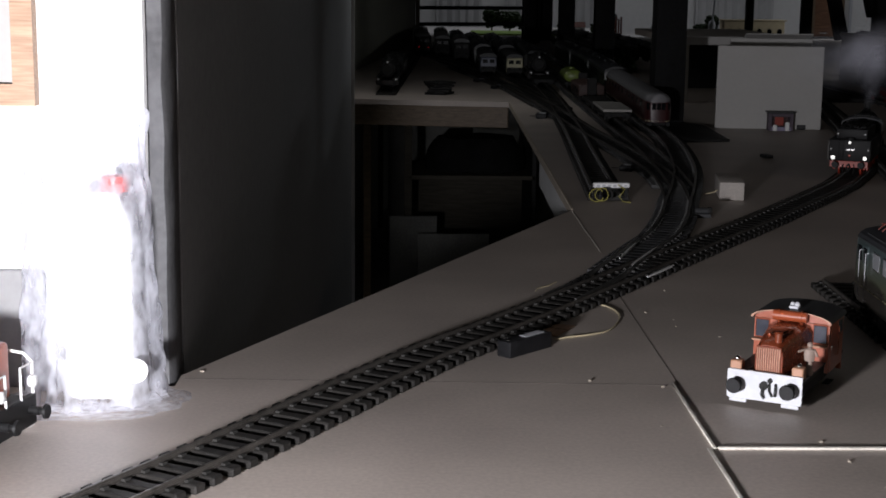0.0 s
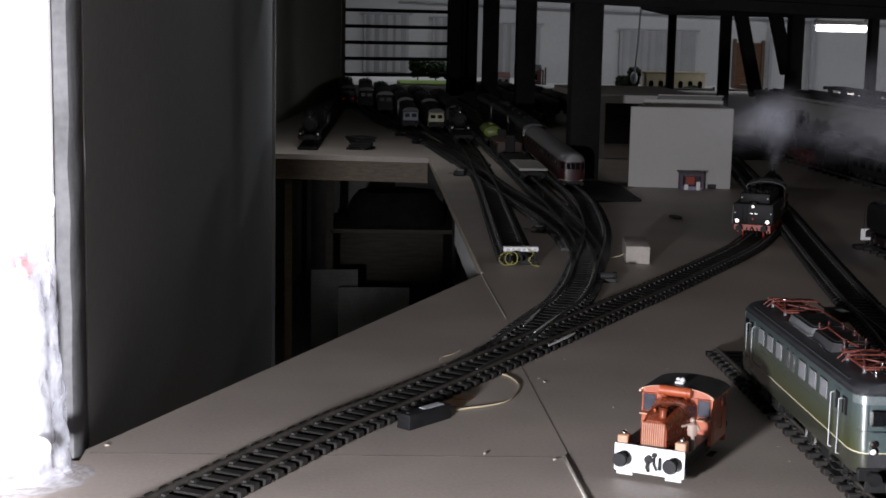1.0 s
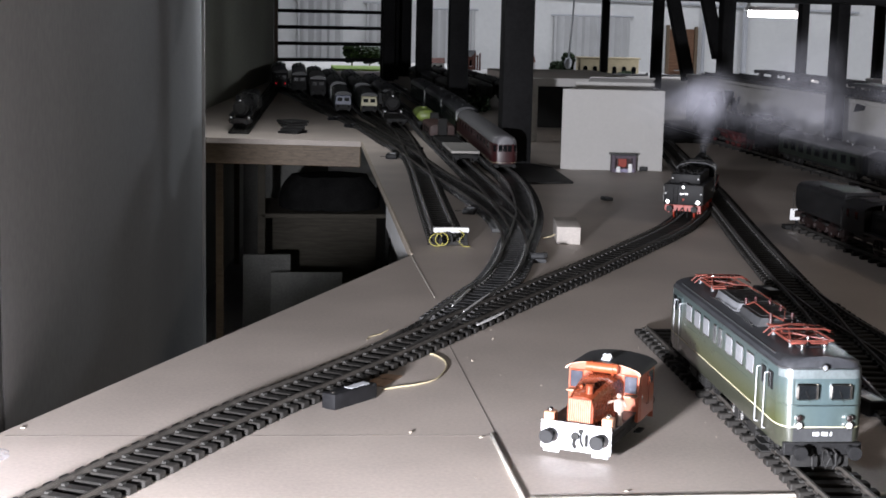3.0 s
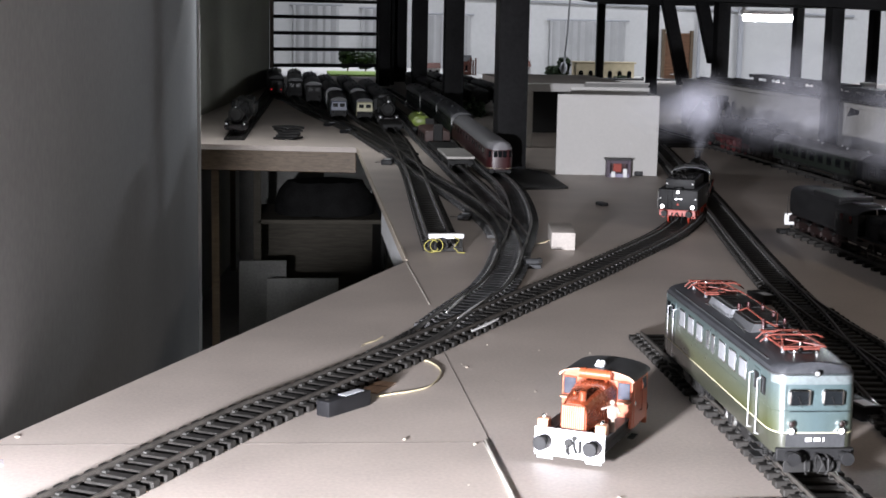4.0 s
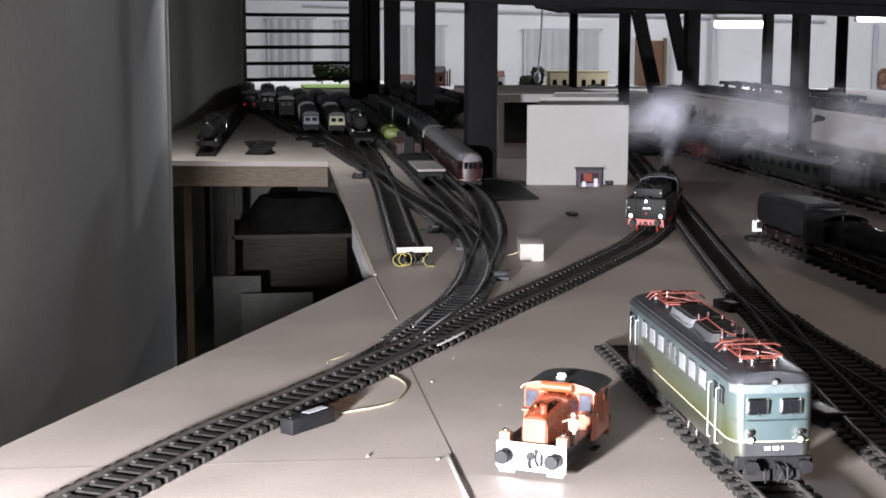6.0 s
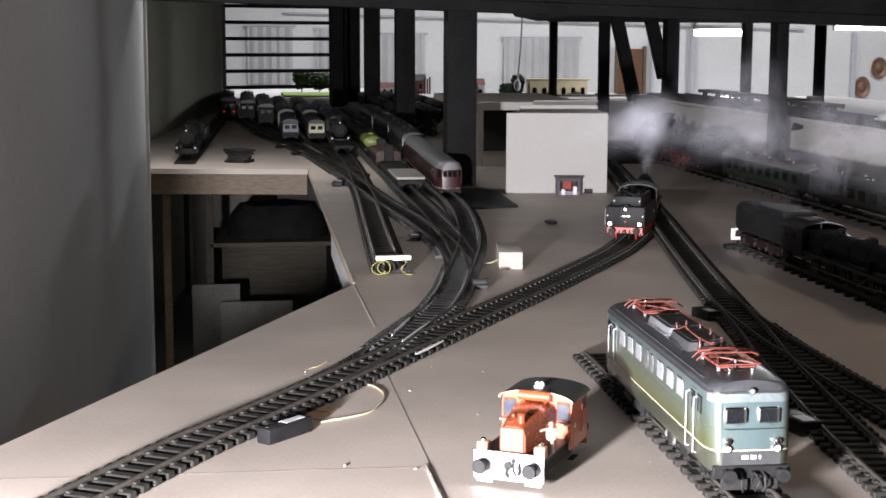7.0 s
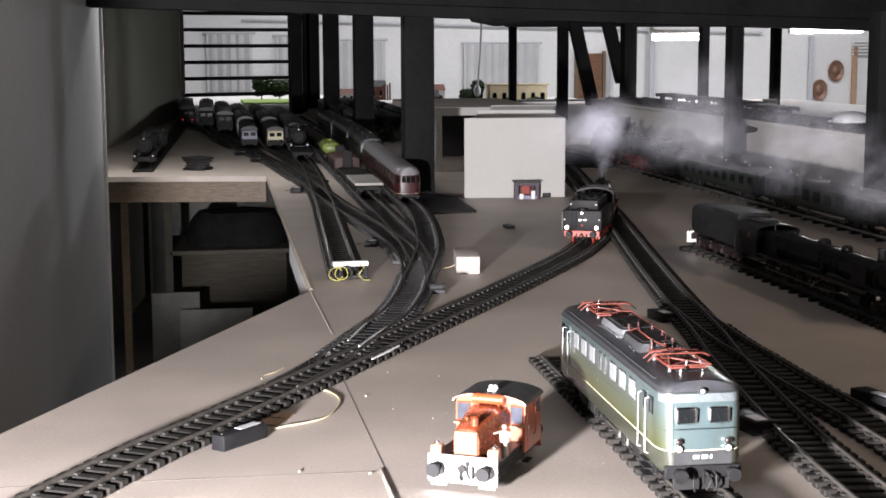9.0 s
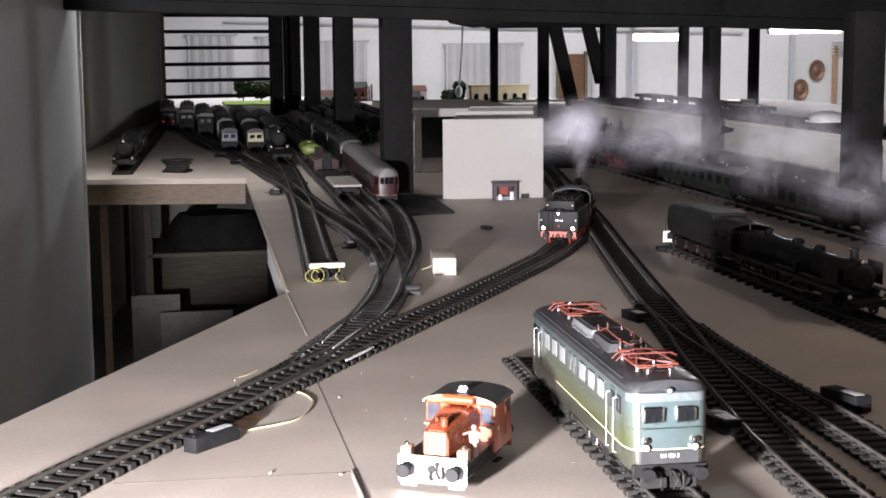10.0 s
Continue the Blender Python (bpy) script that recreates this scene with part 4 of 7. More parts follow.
    return g


def figure(m):
    bm = B()
    rod(bm, (0, 0, 0.0), (0, 0, 0.022), 0.0058, 0.0040, 10)
    loft(bm, [[(r * math.cos(a), 1.5 * r * math.sin(a), z) for a in [2 * math.pi * k / 10 for k in range(10)]] for z, r in ((0.020, 0.0045), (0.028, 0.0052), (0.036, 0.0050), (0.039, 0.002))])
    ball(bm, (0, 0, 0.043), 0.0043, 2)
    rod(bm, (0, 0.006, 0.036), (0.006, 0.010, 0.028), 0.0018)
    rod(bm, (0, -0.006, 0.036), (0.004, -0.016, 0.034), 0.0018)
    ob = part("model_figure", bm, SKINWHITE, None)
    ob.matrix_world = m
    return tagged(ob, "small pale standing toy figure on the shunter's running board", "figure")


def tender(m, L=0.205, tub=False, label="black coal tender with red frame and lit lamps", lit=True, group="model trains"):
    RED = PLAINRED if lit else DARKRED
    g = thing("locomotive_tender", m, label, "model tender", group)
    h = L / 2
    part("frame", box(B(), -h, h, -0.030, 0.030, 0.021, 0.028, 0.001), RED, g, "red tender frame")
    for d in (-1, 1):
        part("buffer_beam", box(B(), d * h - 0.002, d * h + 0.002, -0.041, 0.041, 0.0185, 0.0325, 0.0008), RED, g, "red buffer beam")
    buffers(g, -h - 0.001, 0.0255, -1, BLACK)
    coupling(g, -h - 0.001, 0.0255, -1)
    if tub:
        bm = loft(B(), [[(x, 0.043 * f * math.copysign(abs(math.cos(a)) ** 0.5, math.cos(a)), 0.066 + 0.035 * f * math.copysign(abs(math.sin(a)) ** 0.5, math.sin(a))) for a in [2 * math.pi * k / 20 for k in range(20)]]
                        for x, f in ((-h, 0.93), (-h + 0.004, 1), (h - 0.004, 1), (h, 0.93))])
        body = part("body", bm, BLACK, g)
        part("coal_wall", box(B(), -h * 0.1, h * 0.95, -0.037, 0.037, 0.090, 0.106, 0.002), BLACK, body)
    else:
        body = part("body", box(B(), -h + 0.002, h - 0.004, -0.044, 0.044, 0.031, 0.078, 0.002, 2), BLACK, g)
        part("ledge", box(B(), -h + 0.001, h - 0.004, -0.0448, 0.0448, 0.0765, 0.0785, 0.0006), BLACK, body)
        part("coal_box", box(B(), -h + 0.026, h - 0.010, -0.033, 0.033, 0.0786, 0.1000, 0.002, 2), BLACK, g)
        bm = B()
        random.seed(4)
        for k in range(130):
            ball(bm, (random.uniform(-h + 0.034, h - 0.016), random.uniform(-0.027, 0.027), 0.1000 + random.uniform(-0.001, 0.0045)), random.uniform(0.0024, 0.0045), 1, (1, 0.8, 0.7))
        part("coal", bm, BLACKM, g)
    for s in (-1, 1):
        if lit:
            lp = lamp(g, -h - 0.002, s * 0.034, 0.040, 0.0045, -1, HEAD, BLACK)
        for z, y, x in ((0.058, 0.040, -h + 0.001), (0.090, 0.029, -h + 0.024)):
            part("tail_mark", ball(B(), (x, s * y, z), 0.0021, 2), WHITE if lit else BLACK, g)
        part("handrail", wire(B(), [(-h + 0.001, s * 0.0445, 0.034), (-h - 0.002, s * 0.0450, 0.036), (-h - 0.002, s * 0.0450, 0.074), (-h + 0.001, s * 0.0445, 0.076)], 0.0007), SILVER if lit else BLACK, g)
        a, b = sorted((s * 0.030, s * 0.034))
        part("side_frame", box(B(), -h + 0.012, h - 0.012, a, b, 0.012, 0.0265, 0.001), RED, g)
        for k in range(3 if L < 0.25 else 4):
            n = 3 if L < 0.25 else 4
            x = -h + 0.035 + (L - 0.07) * k / (n - 1)
            wheel(g, x, s * 0.0235, 0.0155, RED, 9)
            part("axle_box", box(B(), x - 0.006, x + 0.006, *sorted((s * 0.033, s * 0.0385)), 0.010, 0.022, 0.001), RED, g)
            bm = B()
            for q in range(4):
                box(bm, x - 0.013 + q * 0.0028, x + 0.013 - q * 0.0028, *sorted((s * 0.034, s * 0.037)), 0.0285 - q * 0.0016, 0.0299 - q * 0.0016)
            part("leaf_spring", bm, BLACKM, g)
    if lit:
        lamp(g, -h + 0.000, 0.0, 0.0735, 0.0030, -1, HEAD, BLACK)
        bars(g, -h + 0.0017, -0.010, 0.010, 0.0555, 0.0590, 8, SILVER, "y", -1, "number_bar")
        part("badge", ball(B(), (-h + 0.0015, 0, 0.0445), 0.0026, 2, (0.3, 1, 1)), RED, g)
        for s in (-1, 1):
            bars(g, s * 0.0438, h - 0.045, h - 0.022, 0.050, 0.056, 6, SILVER, "x", s, "lettering")
    bm = B()
    for s in (-1, 1):
        rod(bm, (-h + 0.0, 0.018 + s * 0.005, 0.032), (-h + 0.0, 0.018 + s * 0.005, 0.084), 0.0006)
    for k in range(7):
        rod(bm, (-h, 0.013, 0.035 + 0.007 * k), (-h, 0.023, 0.035 + 0.007 * k), 0.0005)
    part("ladder", bm, BLACK, g)
    bm = rod(B(), (-h + 0.013, 0, 0.0785), (-h + 0.013, 0, 0.083), 0.010, seg=14)
    part("filler_lid", bm, BLACK, g)
    return g


def steam_engine(m, L=0.36, label="black steam engine with red wheels, behind its tender", cab_light=False, group="model trains", deflect=False, red=None):
    RED = red or (PLAINRED if cab_light else DARKRED)
    g = thing("steam_engine", m, label, "model locomotive", group)
    h = L / 2
    k = L / 0.36
    part("frame", box(B(), -h, h - 0.002, -0.018, 0.018, 0.020, 0.038, 0.001), RED, g, "red engine frame")
    part("front_beam", box(B(), h - 0.004, h, -0.041, 0.041, 0.0185, 0.0335, 0.0008), RED, g, "red buffer beam")
    buffers(g, h, 0.0255, 1, BLACK)
    coupling(g, h, 0.0255, 1)
    # boiler with bands, smokebox, chimney and domes
    zc = 0.0735
    bm = rod(B(), (-h + 0.075 * k, 0, zc), (h - 0.075, 0, zc), 0.0285, 0.0275, 24)
    boiler = part("boiler", bm, BLACK, g)
    bm = B()
    for q in range(5):
        x = -h + 0.085 * k + q * (L - 0.165 * k) / 4 * 0.9
        tube_ring(bm, (x, 0, zc), (1, 0, 0), 0.0275, 0.0291, 0.0022, 24)
    part("boiler_band", bm, BLACK, boiler)
    sb = part("smokebox", rod(B(), (h - 0.076, 0, zc), (h - 0.030, 0, zc), 0.0290, 0.0290, 24), BLACKM, g)
    bm = rod(B(), (h - 0.030, 0, zc), (h - 0.024, 0, zc), 0.0262, 0.020, 24)
    rod(bm, (h - 0.024, 0, zc), (h - 0.018, 0, zc), 0.0022)
    wire(bm, [(h - 0.021, -0.007, zc), (h - 0.021, 0.007, zc)], 0.0009)
    part("smokebox_door", bm, BLACKM, sb)
    bm = rod(B(), (h - 0.054, 0, 0.098), (h - 0.054, 0, 0.124), 0.0085, 0.0070, 16)
    tube_ring(bm, (h - 0.054, 0, 0.1245), (0, 0, 1), 0.0055, 0.0095, 0.0040, 16)
    part("chimney", bm, BLACKM, g)
    for x, r in ((h - 0.110 * k, 0.0105), (h - 0.165 * k, 0.0125), (-h + 0.115 * k, 0.009)):
        bm = rod(B(), (x, 0, 0.095), (x, 0, 0.108), r, r * 0.95, 16)
        ball(bm, (x, 0, 0.108), r * 0.95, 2, (1, 1, 0.5))
        part("dome", bm, BLACK, g)
    part("firebox", box(B(), -h + 0.060 * k, -h + 0.105 * k, -0.029, 0.029, 0.042, 0.0985, 0.008, 3), BLACK, g)
    # cab with arched roof
    for s in (-1, 1):
        w = part("cab_side", box(B(), -h + 0.004, -h + 0.066 * k, *sorted((s * 0.0425, s * 0.0440)), 0.038, 0.0975, 0.0005), BLACK, g)
        for x in (-h + 0.018 * k, -h + 0.044 * k):
            f = part("cab_window", box(B(), x - 0.009, x + 0.009, *sorted((s * 0.0430, s * 0.0447)), 0.071, 0.092, 0.0005), BRASS if cab_light else BLACKM, w)
            part("pane", box(B(), x - 0.0078, x + 0.0078, *sorted((s * 0.0434, s * 0.0450)), 0.0725, 0.0905, 0.0004), GLASS_DARK, f)
        part("cab_rail", wire(B(), [(-h + 0.003, s * 0.0450, 0.040), (-h + 0.001, s * 0.0455, 0.042), (-h + 0.001, s * 0.0455, 0.088)], 0.0007), SILVER, g)
    part("cab_front", box(B(), -h + 0.064 * k, -h + 0.066 * k, -0.0424, 0.0424, 0.040, 0.0975), BLACK, g)
    part("cab_floor", box(B(), -h, -h + 0.066 * k, -0.0424, 0.0424, 0.0375, 0.040), BLACKM, g)
    bm = B()
    oa = [(0.0465 * math.cos(a), 0.0955 + 0.0175 * math.sin(a)) for a in [math.pi * q / 12 for q in range(13)]]
    ia = [(0.0452 * math.cos(a), 0.0950 + 0.0160 * math.sin(a)) for a in [math.pi * q / 12 for q in range(12, -1, -1)]]
    loft(bm, [[(x, y, z) for y, z in oa + ia] for x in (-h - 0.012, -h + 0.069 * k)])
    rf = part("cab_roof", bm, BLACK if not cab_light else DARKGREY, g)
    part("roof_vent", box(B(), -h + 0.015, -h + 0.045 * k, -0.018, 0.018, 0.1120, 0.1165, 0.001), BLACKM, rf)
    # running boards, cylinders, wheels, rods
    nd = 4 if L < 0.5 else 5
    xs = [-h + 0.080 * k + (L - 0.195 * k) * q / (nd - 1) for q in range(nd)]
    for s in (-1, 1):
        part("running_board", box(B(), -h + 0.066 * k, h - 0.020, *sorted((s * 0.026, s * 0.043)), 0.0475, 0.0495, 0.0004), BLACK, g)
        part("board_edge", box(B(), -h + 0.066 * k, h - 0.020, *sorted((s * 0.0430, s * 0.0438)), 0.0445, 0.0498), RED, g, "red edge of the running board")
        cy = part("cylinder", rod(B(), (h - 0.085, s * 0.0345, 0.026), (h - 0.040, s * 0.0345, 0.026), 0.0115, seg=18), BLACK, g)
        part("valve_chest", rod(B(), (h - 0.090, s * 0.0350, 0.0425), (h - 0.036, s * 0.0350, 0.0425), 0.0062, seg=14), BLACK, cy)
        for x in xs:
            wheel(g, x, s * 0.0235, 0.0200, RED, 12, "driving_wheel")
        wheel(g, h - 0.022, s * 0.0235, 0.0135, RED, 9)
        bm = box(B(), xs[0] - 0.003, xs[-1] + 0.003, *sorted((s * 0.0275, s * 0.0293)), 0.0135, 0.0170, 0.0004)
        for x in xs:
            rod(bm, (x, s * 0.0265, 0.0152), (x, s * 0.0305, 0.0152), 0.0036, seg=10)
        part("coupling_rod", bm, STEEL, g)
        bm = rod(B(), (xs[-2], s * 0.0315, 0.0152), (h - 0.088, s * 0.0345, 0.026), 0.0018)
        rod(bm, (xs[-2], s * 0.0315, 0.0152), (xs[-2] + 0.05, s * 0.033, 0.038), 0.0012)
        rod(bm, (xs[-2] + 0.05, s * 0.033, 0.038), (h - 0.088, s * 0.035, 0.0425), 0.0012)
        part("piston_rod", bm, STEEL, g)
        bm = rod(B(), (-h + 0.08 * k, s * 0.0300, 0.083), (h - 0.040, s * 0.0300, 0.083), 0.0008)
        part("boiler_rail", bm, BLACK, boiler)
        part("pump", rod(B(), (h - 0.125 * k, s * 0.034, 0.050), (h - 0.125 * k, s * 0.034, 0.074), 0.0055, seg=12), BLACK, g)
        part("sand_pipe", wire(B(), [(h - 0.110 * k, s * 0.027, 0.090), (h - 0.112 * k, s * 0.0305, 0.075), (h - 0.118 * k, s * 0.031, 0.050), (h - 0.12 * k, s * 0.028, 0.030)], 0.0009), BLACK, g)
        lamp(g, h + 0.001, s * 0.034, 0.041, 0.0042, 1, WHITE, BLACK)
        if deflect:
            part("smoke_deflector", box(B(), h - 0.085, h - 0.030, *sorted((s * 0.0405, s * 0.0418)), 0.056, 0.100, 0.0006), BLACK, g)
    lamp(g, h - 0.024, 0, 0.1045, 0.0036, 1, WHITE, BLACK)
    part("front_platform", box(B(), h - 0.030, h, -0.030, 0.030, 0.036, 0.038), BLACK, g)
    return g


def coach(m, body_mat, roof_mat, L=0.79, n=10, label="", group="model trains", cat="model coach", name="passenger_coach", z1=0.093, zr=0.115, pane=GLASS_DARK, beltline=None):
    g = thing(name, m, label, cat, group)
    h = L / 2
    part("body", box(B(), -h + 0.004, h - 0.004, -0.043, 0.043, 0.028, z1, 0.002, 2), body_mat, g)
    arc = [(0.0450 * math.cos(a), z1 + (zr - z1) * math.sin(a)) for a in [math.pi * q / 12 for q in range(13)]]
    loft_rings = [[(x, y * f, z1 - 0.001 + (z - z1) * f) for y, z in arc] for x, f in ((-h, 0.86), (-h + 0.006, 1), (h - 0.006, 1), (h, 0.86))]
    rf = part("roof", loft(B(), loft_rings), roof_mat, g)
    for q in range(int(n * 0.8)):
        x = -h + 0.06 + (L - 0.12) * q / max(1, int(n * 0.8) - 1)
        bm = rod(B(), (x, 0.012 * (-1) ** q, zr - 0.004), (x, 0.012 * (-1) ** q, zr + 0.004), 0.0045, 0.003, 8)
        part("roof_vent", bm, roof_mat, rf)
    for s in (-1, 1):
        for q in range(n):
            x = -h + 0.075 + (L - 0.15) * q / (n - 1)
            w = 0.30 * (L - 0.15) / (n - 1)
            f = part("window", box(B(), x - w, x + w, *sorted((s * 0.0425, s * 0.0437)), z1 - 0.037, z1 - 0.009, 0.0004), SILVER if pane is not GLASS_DARK else BLACKM, g)
            part("pane", box(B(), x - w + 0.002, x + w - 0.002, *sorted((s * 0.0428, s * 0.0440)), z1 - 0.035, z1 - 0.011, 0.0004), pane, f)
        for d in (-1, 1):
            part("door", box(B(), d * (h - 0.032) - 0.012, d * (h - 0.032) + 0.012, *sorted((s * 0.0425, s * 0.0436)), 0.031, z1 - 0.006, 0.0006), body_mat, g)
        part("solebar", box(B(), -h + 0.006, h - 0.006, *sorted((s * 0.0405, s * 0.0436)), 0.0215, 0.0285), BLACKM, g)
        if beltline is not None:
            part("belt_line", box(B(), -h + 0.005, h - 0.005, *sorted((s * 0.0425, s * 0.0434)), z1 - 0.043, z1 - 0.0405), beltline, g)
    for d in (-1, 1):
        part("bogie", B_bogie(d * (h - 0.125)), BLACKM, g)
        for ax in (-0.045, 0.045):
            for s in (-1, 1):
                wheel(g, d * (h - 0.125) + ax, s * 0.0235, 0.0145, BLACKM)
        part("gangway", box(B(), min(d * (h - 0.004), d * (h + 0.012)), max(d * (h - 0.004), d * (h + 0.012)), -0.016, 0.016, 0.030, 0.090, 0.002), BLACKM, g)
        buffers(g, d * (h - 0.003), 0.0255, d, BLACK)
    return g


def on_track(points, s0, s1, lift=0.0):
    """The pose of a vehicle whose ends stand s0 and s1 metres along a track."""
    pts = smooth([Vector(p) for p in points], 0.004)
    acc, a, b = 0.0, None, None
    for p, q in zip(pts[:-1], pts[1:]):
        acc += (q - p).length
        if a is None and acc >= s0:
            a = q
        if b is None and acc >= s1:
            b = q
    c, d = (a + b) / 2, b - a
    return Matrix.Translation((c.x, c.y, RAIL + lift)) @ Matrix.Rotation(math.atan2(d.y, d.x), 4, "Z")


def along(points, target):
    """The distance along a track of the place nearest to target."""
    pts = smooth([Vector(p) for p in points], 0.004)
    acc, best, at_ = 0.0, 9.0, 0.0
    for p, q in zip(pts[:-1], pts[1:]):
        acc += (q - p).length
        if (q - Vector(target)).length < best:
            best, at_ = (q - Vector(target)).length, acc
    return at_


def straight(x0, y0, x1, y1, lift=0.0):
    """The pose of a vehicle with its rear at the first and its front at the second place."""
    return Matrix.Translation(((x0 + x1) / 2, (y0 + y1) / 2, RAIL + lift)) @ Matrix.Rotation(math.atan2(y1 - y0, x1 - x0), 4, "Z")


electric_engine(straight(0.901, 1.812, 0.887, 1.339) @ Matrix.Diagonal((1.018, 1, 1, 1)))
fwd = Vector((-0.50, -0.866)).normalized()
fp = Vector((0.657, 1.434))
mid = fp - fwd * 0.092
shunter(Matrix.Translation((mid.x, mid.y, 0.0012)) @ Matrix.Rotation(math.atan2(fwd.y, fwd.x), 4, "Z"))
left = Vector((-fwd.y, fwd.x))
fg = mid + fwd * 0.0595 + left * 0.0360
figure(Matrix.Translation((fg.x, fg.y, 0.0337)) @ Matrix.Scale(0.74, 4) @ Matrix.Rotation(math.atan2(fwd.y, fwd.x) + 0.4, 4, "Z"))

s_rear = along(M_PTS, (1.262, 3.178))
tender(on_track(M_PTS, s_rear, s_rear + 0.205))
steam_engine(on_track(M_PTS, s_rear + 0.213, s_rear + 0.213 + 0.36), cab_light=True)

# ---- posts, beams and the upper deck ----


def timber(name, x0, x1, y0, y1, z0, z1, material=POST, label="black-painted square timber post", cat="post", group="deck posts", m=None):
    ob = part(name, box(B(), x0, x1, y0, y1, z0, z1, 0.004, 2, m), material, None)
    return tagged(ob, label, cat, group)


POSTS = [(1.049, 1.143, 4.503, 4.593), (1.156, 1.246, 6.839, 6.929), (1.227, 1.324, 9.188, 9.278), (1.264, 1.36, 11, 11.09), (1.093, 1.171, 10.223, 10.313),
         (2.157, 2.198, 4.598, 4.668), (2.820, 2.851, 5.839, 5.897), (3.169, 3.211, 7.694, 7.765), (2.170, 2.260, 3.572, 3.642), (3.060, 3.122, 12.1, 12.16), (2.672, 2.735, 8.915, 8.975), (2.522, 2.585, 7.014, 7.104)]
for x0, x1, y0, y1 in POSTS:
    foot = 0.0 if y0 < 8 or x0 < 1.4 else -0.86
    if y0 > 11.15:
        foot = GROUND
    timber("deck_post", x0, x1, y0, y1, foot, 0.84 if y0 > 4.7 else 0.555 if x0 > 1.5 else 0.566)
# slanting braces
for a, b in (((2.275, 7.10, 0.62), (2.372, 7.10, 0.22)), ((2.450, 7.11, 0.62), (2.525, 7.11, 0.33))):
    bm = B()
    d = Vector(b) - Vector(a)
    q = Matrix.Translation((Vector(a) + Vector(b)) / 2) @ d.to_track_quat("Z", "Y").to_matrix().to_4x4()
    box(bm, -0.026, 0.026, -0.03, 0.03, -d.length / 2 - 0.05, d.length / 2 + 0.05, 0.003, 1, q)
    tagged(part("deck_brace", bm, POST, None), "black slanting timber brace below the deck", "brace", "deck braces")
# the deck's front edge is tilted to fit the camera's view
TILT = Matrix.Translation((0, 4.47, 0.589)) @ Matrix.Rotation(radians(1.7), 4, "Y")
structure("upper_deck", box(B(), -1.0, 4.5, -0.02, 0.14, 0.0, 0.034, m=TILT), POST, "dark underside of the upper layout deck", "deck")
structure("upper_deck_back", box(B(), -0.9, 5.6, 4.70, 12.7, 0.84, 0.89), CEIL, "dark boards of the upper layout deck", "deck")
structure("deck_beam", box(B(), -1.0, 4.5, 0.0, 0.08, 0.034, 0.18, 0.003, m=TILT), POST, "black beam along the upper deck", "beam")
for y, z0, x0, x1 in ((6.95, 0.68, 1.0, 2.2), (7.14, 0.557, 1.95, 5.4), (10.6, 0.745, 0.2, 5.4)):
    structure("deck_joist", box(B(), x0, x1, y - 0.04, y + 0.04, z0, 0.84, 0.003), POST, "black joist under the upper deck", "beam")
bm = wire(B(), [(1.245, 4.47, 0.575), (1.262, 4.47, 0.552), (1.33, 4.47, 0.540), (1.42, 4.47, 0.546), (1.60, 4.47, 0.566)], 0.014, 10)
structure("cable_duct", bm, POST, "black cable hose sagging under the deck", "duct")

# slatted rack at the yard's end, set askew
rk = thing("slatted_rack", Matrix.Translation((0.364, 10.20, 0)) @ Matrix.Rotation(radians(18.5), 4, "Z"), "dark open rack of horizontal slats before a white wall", "rack")
for k in range(7):
    z = 0.135 + k * 0.1114
    part("slat", box(B(), 0.0, 0.775, 0.0, 0.025, z - 0.0125, z + 0.0125, 0.003), POST, rk)
part("upright", box(B(), -0.016, 0.0, -0.005, 0.035, 0.0, 0.84, 0.003), POST, rk)
part("upright", box(B(), 0.776, 0.86, -0.005, 0.035, 0.0, 0.84, 0.003), POST, rk)
part("upright", box(B(), 0.885, 0.905, -0.005, 0.035, 0.0, 0.84, 0.003), POST, rk)

# ---- tube lamps ----
for a, b, wd, dx, dy in (((4.275, 12.0, 0.533), (4.695, 12.0, 0.533), 17, 0, 0.5), ((3.385, 7.0, 0.551), (3.76, 7.0, 0.551), 9, -1.2, -1.0)):
    tl = thing("tube_lamp", None, "lit white fluorescent tube lamp hung under the deck", "lamp", "tube lamps")
    part("housing", box(B(), a[0] - 0.02, b[0] + 0.02, a[1] - 0.04, a[1] + 0.04, a[2] + 0.026, a[2] + 0.06, 0.004), WHITE, tl)
    # radius widened so that the tube's bloom is part of its shape
    part("tube", rod(B(), a, b, 0.029, seg=16), LAMP, tl, "glowing tube")
    for e in (a, b):
        part("bracket", box(B(), e[0] - 0.012, e[0] + 0.012, e[1] - 0.012, e[1] + 0.012, e[2] - 0.03, 0.84, 0.002), WHITE, tl)
    area_lamp("tube_light", look(((a[0] + b[0]) / 2, a[1] + 0.05 * math.copysign(1, dy), a[2] - 0.035), ((a[0] + b[0]) / 2 + dx, a[1] + dy, -1)), b[0] - a[0], 0.05, wd, (0.96, 0.98, 1.0))

# ---- far wall: door, panels, plates, pipes ----
WY = 16.985
dr = thing("far_door", None, "brown wooden door in the far white wall", "door")
part("leaf", box(B(), 4.96, 5.262, WY - 0.03, WY, GROUND, 0.365, 0.005), wood("brown_door", (0.10, 0.045, 0.02), (0.20, 0.095, 0.045), 2), dr)
part("frame", box(B(), 4.923, 4.961, WY - 0.045, WY, GROUND, 0.41, 0.004), WOODLEG, dr)
part("frame", box(B(), 5.263, 5.3, WY - 0.045, WY, GROUND, 0.396, 0.004), WOODLEG, dr)
part("handle", rod(B(), (5.02, WY - 0.07, -0.116), (5.10, WY - 0.07, -0.116), 0.009), SILVER, dr)
